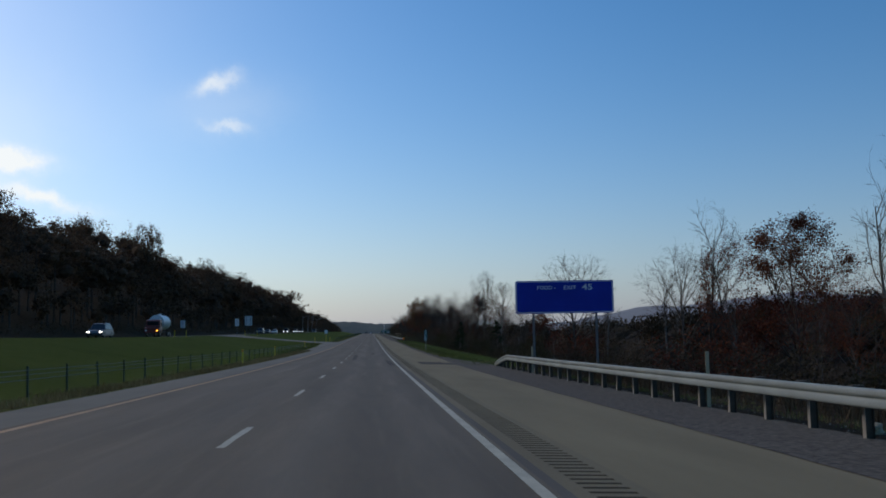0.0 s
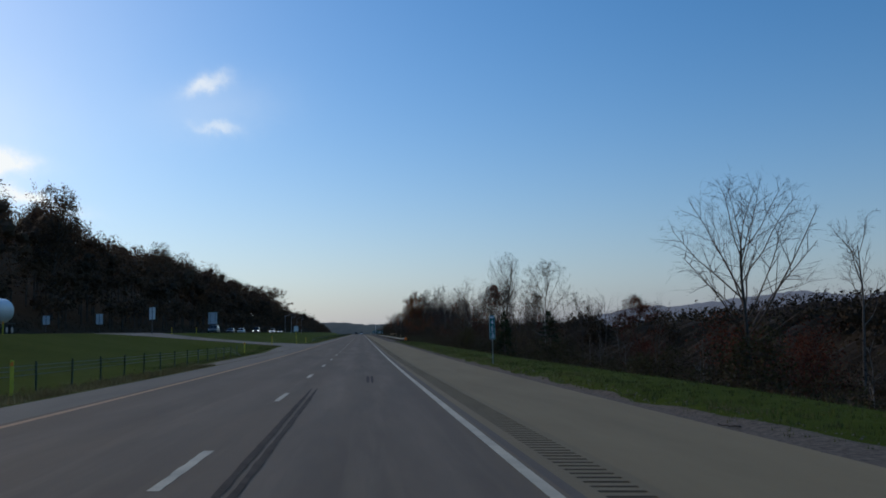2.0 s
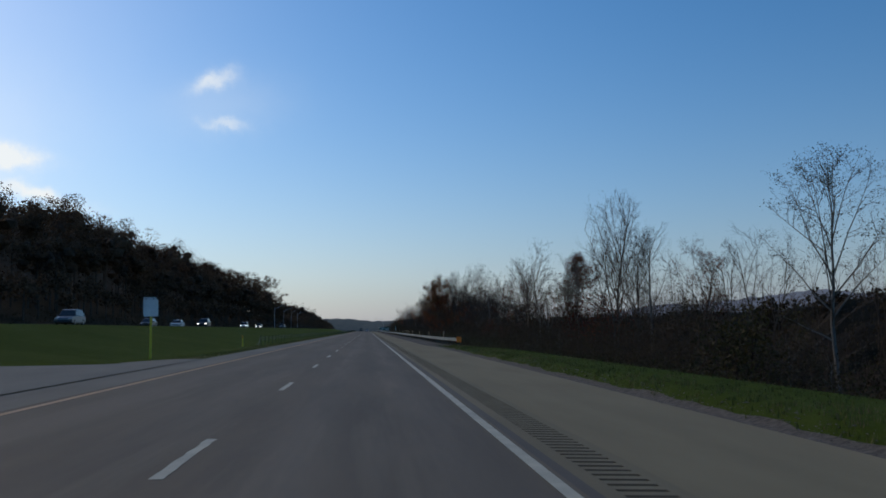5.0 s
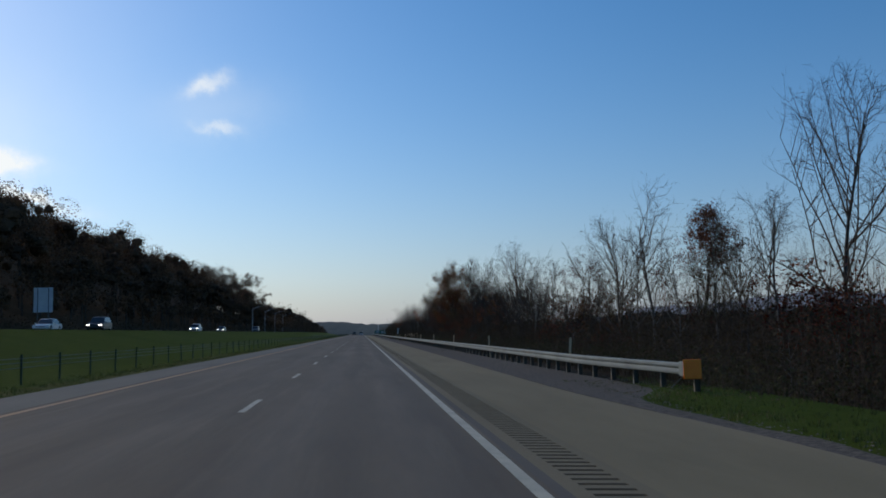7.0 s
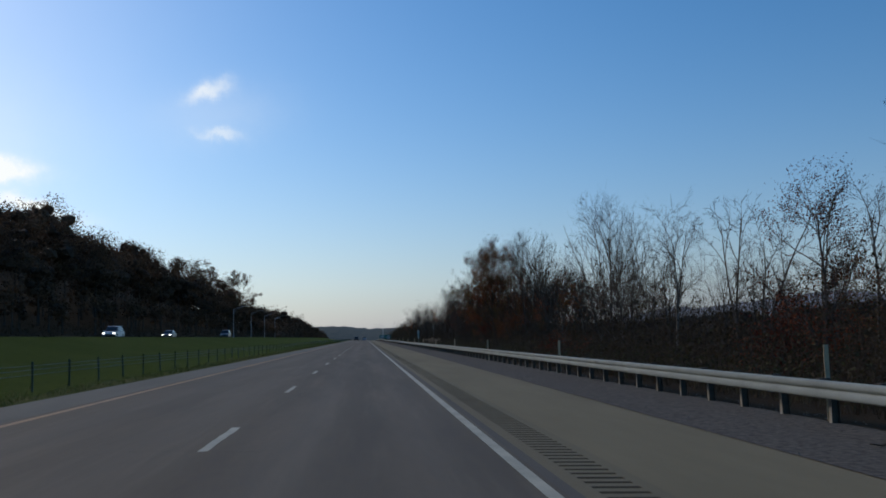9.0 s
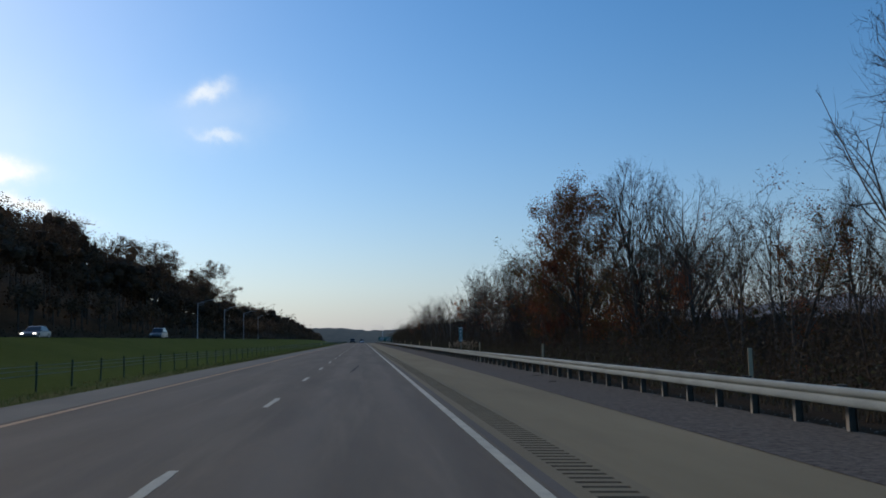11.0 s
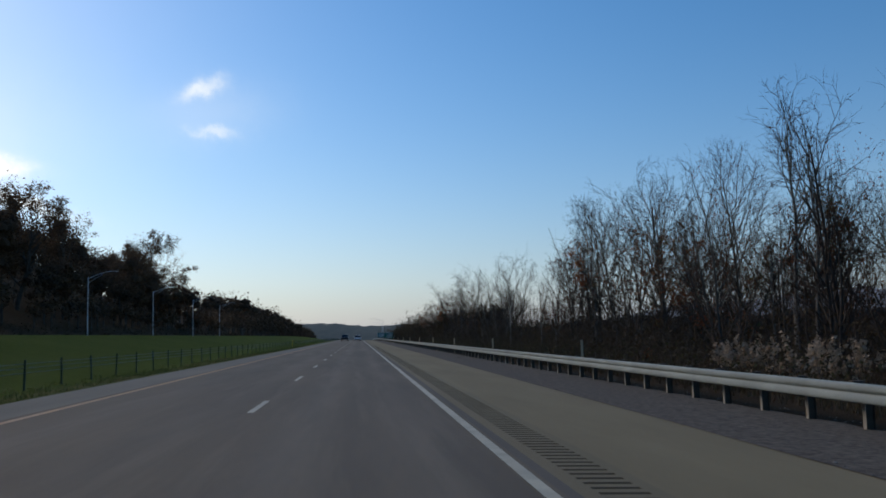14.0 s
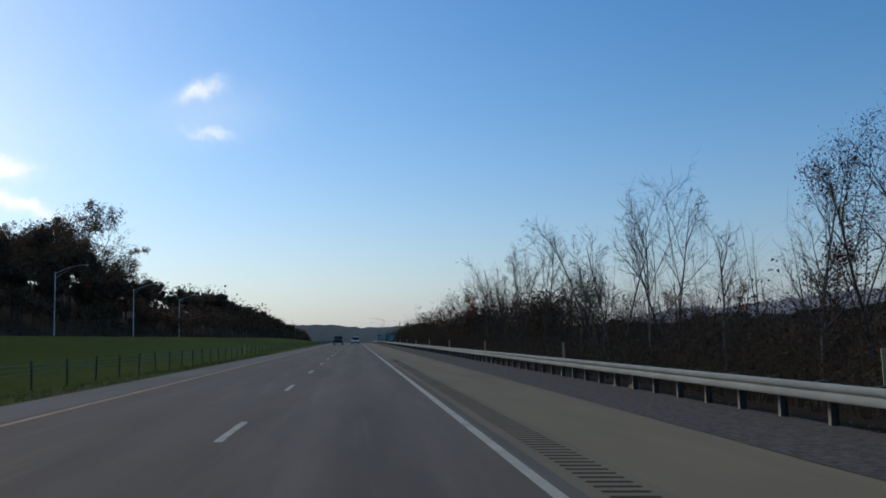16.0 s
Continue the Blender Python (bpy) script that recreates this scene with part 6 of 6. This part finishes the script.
def car(m, colour, label, tall=False, lit=True, group="vehicles on the opposite carriageway"):
    """A car that faces local -y; tall ones are sport utility vehicles."""
    ob = tagged(new("car"), label, "car", group)
    ob.matrix_basis = m
    hood, roof, L, half = (1.0, 1.74, 2.3, 0.93) if tall else (0.86, 1.45, 2.25, 0.89)
    bm = bmesh.new()
    side_loft(bm, [(-L, 0.35), (-L - 0.02, 0.62), (-L + 0.12, hood * 0.86), (-1.1, hood), (1.55, hood + 0.06), (L - 0.05, hood + 0.02), (L, 0.6), (L - 0.05, 0.33), (1.7, 0.26), (-1.7, 0.26)], half, 0.06, 0.5)
    part("body", bm, colour, ob)
    bm = bmesh.new()
    rear = L - 0.12 if tall else 1.75
    side_loft(bm, [(-1.12, hood - 0.02), (-0.38, roof - 0.05), (-0.2, roof - 0.02), (rear - 0.5, roof - 0.04), (rear, hood + 0.02)], half - 0.05, 0.2, hood)
    part("glasshouse", bm, M_GLASSDARK, ob, "dark tinted glasshouse")
    bm = bmesh.new()
    side_loft(bm, [(-0.42, roof - 0.06), (-0.22, roof), (rear - 0.62, roof), (rear - 0.5, roof - 0.08)], half - 0.2, 0.06, roof - 0.1)
    part("roof", bm, colour, ob)
    for sx in (-1, 1):
        bm = bmesh.new()
        bm_box(bm, sx * (half - 0.24), -L + 0.02, hood * 0.74, 0.36, 0.1, 0.14, 0.03)
        part("headlight", bm, M_LAMP if lit else M_LENS, ob)
        bm = bmesh.new()
        bm_box(bm, sx * (half - 0.16), L - 0.03, hood * 0.84, 0.24, 0.08, 0.22, 0.02)
        part("tail_light", bm, M_TAIL, ob)
        bm = bmesh.new()
        bm_box(bm, sx * (half + 0.08), -0.95, hood + 0.06, 0.18, 0.1, 0.13, 0.03)
        part("mirror", bm, colour, ob)
        for y in (-1.42, 1.4):
            add_wheel(ob, CAR_WHEEL, sx * (half - 0.1), y, 0.34)
    bm = bmesh.new()
    bm_box(bm, 0, -L - 0.0, 0.52, half * 1.1, 0.08, 0.16, 0.02)
    part("grille", bm, M_TRIM, ob)
    for y in (-L - 0.02, L + 0.0):
        bm = bmesh.new()
        bm_box(bm, 0, y, 0.42, half * 1.9, 0.12, 0.16, 0.04)
        part("bumper", bm, M_TRIM if tall else colour, ob)
    return ob


def pickup(m, colour, label):
    """A crew-cab pickup with its tailgate towards local +y."""
    ob = tagged(new("pickup_truck"), label, "pickup truck", "vehicles ahead")
    ob.matrix_basis = m
    bm = bmesh.new()
    side_loft(bm, [(-2.9, 0.5), (-2.92, 0.95), (-2.7, 1.12), (-1.5, 1.2), (2.85, 1.22), (2.9, 0.6), (2.4, 0.45), (-2.4, 0.42)], 1.0, 0.05, 0.6)
    part("body", bm, colour, ob)
    bm = bmesh.new()
    side_loft(bm, [(-1.5, 1.16), (-0.75, 1.86), (0.75, 1.88), (1.05, 1.18)], 0.95, 0.2, 1.2)
    part("cab", bm, M_GLASSDARK, ob, "dark tinted cab")
    bm = bmesh.new()
    side_loft(bm, [(-0.8, 1.84), (-0.7, 1.9), (0.7, 1.92), (0.85, 1.84)], 0.78, 0.05, 1.8)
    part("roof", bm, colour, ob)
    for sx in (-1, 1):
        for y in (-1.85, 1.75):
            add_wheel(ob, CAR_WHEEL, sx * 0.9, y, 0.34)
        bm = bmesh.new()
        bm_box(bm, sx * 0.88, 2.88, 0.98, 0.16, 0.08, 0.34, 0.02)
        part("tail_light", bm, M_TAIL, ob)
    bm = bmesh.new()
    bm_box(bm, 0, 2.95, 0.6, 1.9, 0.16, 0.18, 0.03)
    part("bumper", bm, M_TRIM, ob)
    bm = bmesh.new()
    bm_box(bm, 0, 2.9, 1.0, 1.5, 0.05, 0.36, 0.02)
    part("tailgate", bm, colour, ob)


def tanker(m):
    ob = tagged(new("tank_truck"), "truck with a rounded white tank and lit amber lamps", "truck", "vehicles on the opposite carriageway")
    ob.matrix_basis = m
    bm = bmesh.new()
    bm_box(bm, 0, 0.3, 0.85, 0.9, 8.6, 0.3, 0.03)
    part("chassis", bm, M_TRIM, ob)
    bm = bmesh.new()
    side_loft(bm, [(-4.0, 0.7), (-4.05, 1.4), (-3.0, 1.75), (-2.9, 2.65), (-2.6, 2.8), (-1.5, 2.8), (-1.45, 0.7)], 1.15, 0.1, 1.8)
    part("cab", bm, M_CABRED, ob, "dark red cab")
    bm = bmesh.new()
    bm_box(bm, 0, -2.98, 2.2, 1.8, 0.08, 0.62, 0.03)
    part("windscreen", bm, M_GLASSDARK, ob)
    bm = bmesh.new()
    bmesh.ops.create_cone(bm, cap_ends=True, segments=28, radius1=1.22, radius2=1.22, depth=5.6, matrix=Matrix.Translation((0, 1.7, 2.35)) @ Matrix.Rotation(radians(90), 4, "X"))
    bmesh.ops.bevel(bm, geom=[e for e in bm.edges if any(len(f.verts) > 4 for f in e.link_faces)], offset=0.35, segments=4, affect="EDGES")
    tank = part("tank", bm, M_TANK, ob, "white cylindrical tank with domed ends")
    for y in (-0.6, 1.2, 3.2):
        bm = bmesh.new()
        bmesh.ops.create_cone(bm, cap_ends=False, segments=28, radius1=1.25, radius2=1.25, depth=0.1, matrix=Matrix.Translation((0, y, 2.35)) @ Matrix.Rotation(radians(90), 4, "X"))
        part("band", bm, M_ALU, tank)
    bm = bmesh.new()
    bmesh.ops.create_cone(bm, cap_ends=True, segments=16, radius1=0.32, radius2=0.28, depth=0.26, matrix=Matrix.Translation((0, 1.4, 3.65)))
    part("hatch", bm, M_ALU, tank)
    for sx in (-1, 1):
        for y in (-3.1, 2.6, 3.9):
            add_wheel(ob, TRUCK_WHEEL, sx * 1.0, y, 0.5)
        bm = bmesh.new()
        bm_box(bm, sx * 0.85, -4.06, 1.05, 0.3, 0.08, 0.2, 0.03)
        part("headlight", bm, M_AMBER if sx > 0 else M_LENS, ob)
        bm = bmesh.new()
        bm_box(bm, sx * 1.32, -2.9, 2.0, 0.16, 0.08, 0.5, 0.02)
        part("mirror", bm, M_TRIM, ob)
        bm = bmesh.new()
        bm_box(bm, sx * 1.12, 3.2, 1.12, 0.3, 2.6, 0.06, 0.02)
        part("mudguard", bm, M_TRIM, ob)


def on_far_road(x, y):
    return pose(x, y, road_z(y) + 2.19, math.degrees(math.atan(grade(y))), 0, 0)


def on_road(x, y):
    return pose(x, y, lane_z(x, y) + 0.003, math.degrees(math.atan(grade(y))), math.degrees(math.atan(CROSS)), 0)


car(on_far_road(-31.5, 110), M_CARSILVER, "dark silver hatchback with its headlights on", True)
tanker(on_far_road(-34.8, 153))
for x, y, col, label, tall, lit in (
        (-31.2, 262, M_CARSILVER, "silver sport utility vehicle on the opposite carriageway", True, False),
        (-34.8, 312, M_CARDARK, "black saloon on the opposite carriageway", False, False),
        (-34.8, 334, M_CARWHITE, "white saloon on the opposite carriageway", False, False),
        (-31.4, 342, M_CARDARK, "black sport utility vehicle with its headlights on", True, True),
        (-34.6, 424, M_CARWHITE, "pale saloon with bright headlights", True, True),
        (-34.8, 461, M_CARSILVER, "silver saloon on the opposite carriageway", False, True),
        (-31.3, 504, M_CARSILVER, "silver van-shaped car in the far lane", True, False)):
    car(on_far_road(x, y), col, label, tall, lit)
pickup(on_road(-3.9, 722), M_CARDARK, "black crew-cab pickup driving ahead in the passing lane")
car(on_road(-0.3, 752), M_CARWHITE, "white sport utility vehicle ahead in the travel lane", True, False, "vehicles ahead")

# ---- wear on the road ----
def mark(name, x0, y0, x1, y1, width, material, parent, label, seed, lift=0.007, split=False):
    """A ragged stain or tyre mark lying on the pavement from (x0, y0) to (x1, y1)."""
    rng = random.Random(seed)
    n = max(4, int(math.hypot(x1 - x0, y1 - y0) / 0.35))
    for off in ((-width * 0.75, width * 0.75) if split else (0.0,)):
        verts, faces = [], []
        for i in range(n + 1):
            s = i / n
            x, y = x0 + (x1 - x0) * s + off, y0 + (y1 - y0) * s
            taper = min(1.0, 5 * s, 5 * (1 - s)) * 0.7 + 0.3
            for side in (-1, 1):
                xx = x + side * width * 0.5 * taper * rng.uniform(0.7, 1.15)
                verts.append((xx, y, lane_z(xx, y) + lift))
        faces = [(2 * i, 2 * i + 1, 2 * i + 3, 2 * i + 2) for i in range(n)]
        ob = mesh_object(name, verts, faces, material, parent)
        ob["label"] = label


mark("tyre_mark", 1.26, 57.0, 1.18, 72.0, 0.13, M_SKID, road, "dark rubber skid mark", 1, split=True)
mark("tyre_mark", -1.38, 70.5, -1.5, 92.0, 0.10, M_SKID, road, "dark rubber skid mark", 2, split=True)
mark("tyre_mark", -0.60, 400.0, -0.25, 412.0, 0.10, M_SKID, road, "dark rubber skid mark", 3)
mark("tyre_mark", 0.1, 95.5, 0.14, 101.0, 0.10, M_SKID, road, "dark rubber skid mark", 4, split=True)
mark("oil_stain", -0.18, 111.1, -0.12, 111.9, 0.16, M_SKID, road, "small dark oil stain", 5)


def patch(name, cx, cy, rx, ry, material, parent, label, seed, lift=0.006):
    """An irregular repaired area of the shoulder."""
    n = 72
    verts = [(cx, cy, lane_z(cx, cy) + lift)]
    for i in range(n):
        a = 2 * math.pi * i / n
        k = (abs(math.cos(a)) ** 7 + abs(math.sin(a)) ** 7) ** (-1 / 7) * (1 + 0.14 * noise.fractal(Vector((math.cos(a) * 3, math.sin(a) * 3, seed)), 0.8, 2.0, 4))
        x, y = cx + rx * k * math.cos(a), cy + ry * k * math.sin(a)
        verts.append((x, y, lane_z(x, y) + lift))
    faces = [(0, 1 + i, 1 + (i + 1) % n) for i in range(n)]
    ob = mesh_object(name, verts, faces, material, parent)
    ob["label"] = label


patch("asphalt_patch", 4.45, 65.6, 1.18, 3.3, M_PATCH, shoulder_right, "darker patch of repaired asphalt", 3.0)


def crack(y, x0, x1, seed):
    rng = random.Random(seed)
    verts, x = [], x0
    yy = y
    while x < x1:
        w = rng.uniform(0.003, 0.009)
        verts += [(x, yy - w, lane_z(x, yy) + 0.0045), (x, yy + w, lane_z(x, yy) + 0.0045)]
        x += rng.uniform(0.08, 0.2)
        yy += rng.gauss(0, 0.035)
    n = len(verts) // 2
    mesh_object("crack", verts, [(2 * i, 2 * i + 2, 2 * i + 3, 2 * i + 1) for i in range(n - 1)], M_SKID, road)["label"] = "thin crack across the lane"


rng = random.Random(12)
for k in range(6):
    y = 31 + 92 * k + rng.uniform(-9, 9)
    a = rng.choice((-5.6, -1.9, -3.0))
    crack(y, a, a + rng.uniform(1.2, 3.2), k)


# ---- litter ----
def rubber_scrap(x, y, s, seed):
    rng = random.Random(seed)
    bm = bmesh.new()
    pts = [(rng.uniform(-s, s) * 0.3, -s + 2 * s * k / 5, 0.03 + rng.uniform(0, 0.09)) for k in range(6)]
    bm_tube(bm, pts, s * 0.16, 6, s * 0.08)
    bmesh.ops.scale(bm, vec=(1, 1, 0.5), verts=bm.verts)
    ob = part("tyre_scrap", bm, M_SKID)
    ob.matrix_basis = pose(x, y, ground_z(x, y) + 0.012, 0, 0, rng.uniform(20, 160))
    tagged(ob, "torn black scrap of tyre on the roadside gravel", "tyre scrap", "litter by the road")


for k, (x, y, s) in enumerate(((6.05, 81.0, 0.2), (6.2, 141.6, 0.3), (6.4, 87.9, 0.16), (6.9, 306.5, 0.24), (7.2, 398, 0.2), (6.6, 392, 0.18), (6.5, 521, 0.16))):
    rubber_scrap(x, y, s, 30 + k)


def litter_bag(x, y, s, seed):
    rng = random.Random(seed)
    bm = bmesh.new()
    bmesh.ops.create_icosphere(bm, subdivisions=3, radius=s)
    for v in bm.verts:
        v.co *= 1 + 0.5 * noise.fractal(v.co * 9 + Vector((seed, 0, 0)), 0.9, 2.0, 4)
        v.co.z = max(v.co.z * 0.75, -s * 0.45)
    ob = part("litter_bag", bm, M_DELIN)
    ob.matrix_basis = pose(x, y, ground_z(x, y) + s * 0.42, 0, 0, rng.uniform(0, 360))
    tagged(ob, "crumpled white plastic bag by a guardrail post", "plastic bag", "litter by the road")


litter_bag(8.75, 16.6, 0.16, 3)
litter_bag(8.2, 552.5, 0.10, 5)
litter_bag(8.35, 553.2, 0.09, 6)
litter_bag(8.0, 553.8, 0.08, 7)


# ---- grass ----
def tufts(name, label, count, y0, y1, x_of, lo, hi, blades, material, seed):
    rng = random.Random(seed)
    verts, faces = [], []
    for _ in range(count):
        y = y0 + (y1 - y0) * rng.random()
        x = x_of(rng, y)
        z = ground_z(x, y)
        for _ in range(blades):
            h = rng.uniform(lo, hi)
            a = rng.uniform(0, 6.28)
            bx, by = x + rng.gauss(0, 0.07), y + rng.gauss(0, 0.07)
            w = 0.006 + 0.012 * rng.random()
            lx, ly = math.cos(a) * h * rng.uniform(0.1, 0.6), math.sin(a) * h * rng.uniform(0.1, 0.6)
            i = len(verts)
            verts += [(bx - w * math.sin(a), by + w * math.cos(a), z - 0.02), (bx + w * math.sin(a), by - w * math.cos(a), z - 0.02), (bx + lx, by + ly, z + h)]
            faces.append((i, i + 1, i + 2))
    return tagged(mesh_object(name, verts, faces, material), label, "grass", kind="stuff")


tufts("grass_tufts", "ragged green grass along the gravel edge", 3000, 0, 262, lambda r, y: gravel_edge(y) + abs(r.gauss(0, 0.9)), 0.04, 0.13, 7, M_TUFT, 51)
tufts("grass_tufts", "green grass of the open verge", 5200, 60, 258, lambda r, y: 6.3 + 6.5 * r.random(), 0.03, 0.09, 7, M_TUFT, 52)
tufts("grass_tufts", "dry yellowed grass along the median edge", 3000, 5, 112, lambda r, y: -7.3 - abs(r.gauss(0, 1.0)), 0.05, 0.2, 7, M_TUFTDRY, 53)
tufts("grass_tufts", "grass beside the widened inner shoulder", 1600, 112, 167, lambda r, y: -9.2 - abs(r.gauss(0, 1.0)), 0.04, 0.13, 7, M_TUFT, 56)
tufts("grass_tufts", "green grass along the median edge", 5000, 206, 610, lambda r, y: -7.25 - abs(r.gauss(0, 1.3)), 0.04, 0.12, 7, M_TUFT, 54)
tufts("tall_grass", "tall dry grass behind the guardrail", 3800, 0, 600, lambda r, y: (9.6 if y < 62 or y > 256 else 13.4) + abs(r.gauss(0, 1.6)), 0.25, 0.85, 7, M_TUFTBROWN, 55)


def plume_grass(x, y, h, seed):
    """A clump of tall reed grass with pale feathery heads."""
    rng = random.Random(seed)
    ob = tagged(new("plume_grass"), "clump of tall reed grass with pale feathery plumes", "reed grass", "reed grass behind the guardrail")
    ob.location = (x, y, ground_z(x, y))
    lines, heads = [], []
    for k in range(16):
        a, lean = rng.uniform(0, 6.28), rng.uniform(0.1, 0.5)
        tip = Vector((math.cos(a) * lean * h, math.sin(a) * lean * h, h * rng.uniform(0.7, 1.0)))
        base = Vector((rng.gauss(0, 0.15), rng.gauss(0, 0.15), -0.1))
        mid = base.lerp(tip, 0.55) + Vector((0, 0, 0.12 * h))
        lines.append(([base, mid, tip], [0.009, 0.007, 0.004], 3))
        for _ in range(26):
            heads.append(mid.lerp(tip, rng.uniform(0.55, 1.05)))
    shared("stalks", tube_mesh("stalks", lines, M_TUFTDRY, (3, 3, 3, 3)), ob)["kind"] = "stuff"
    shared("plumes", leaf_mesh("plumes", heads, 0.13, M_PLUME, seed, 0.05), ob)["kind"] = "stuff"


for k in range(7):
    plume_grass(12.8 + 2.4 * rng.random(), 484 + 10 * rng.random(), rng.uniform(1.8, 2.9), 200 + k)
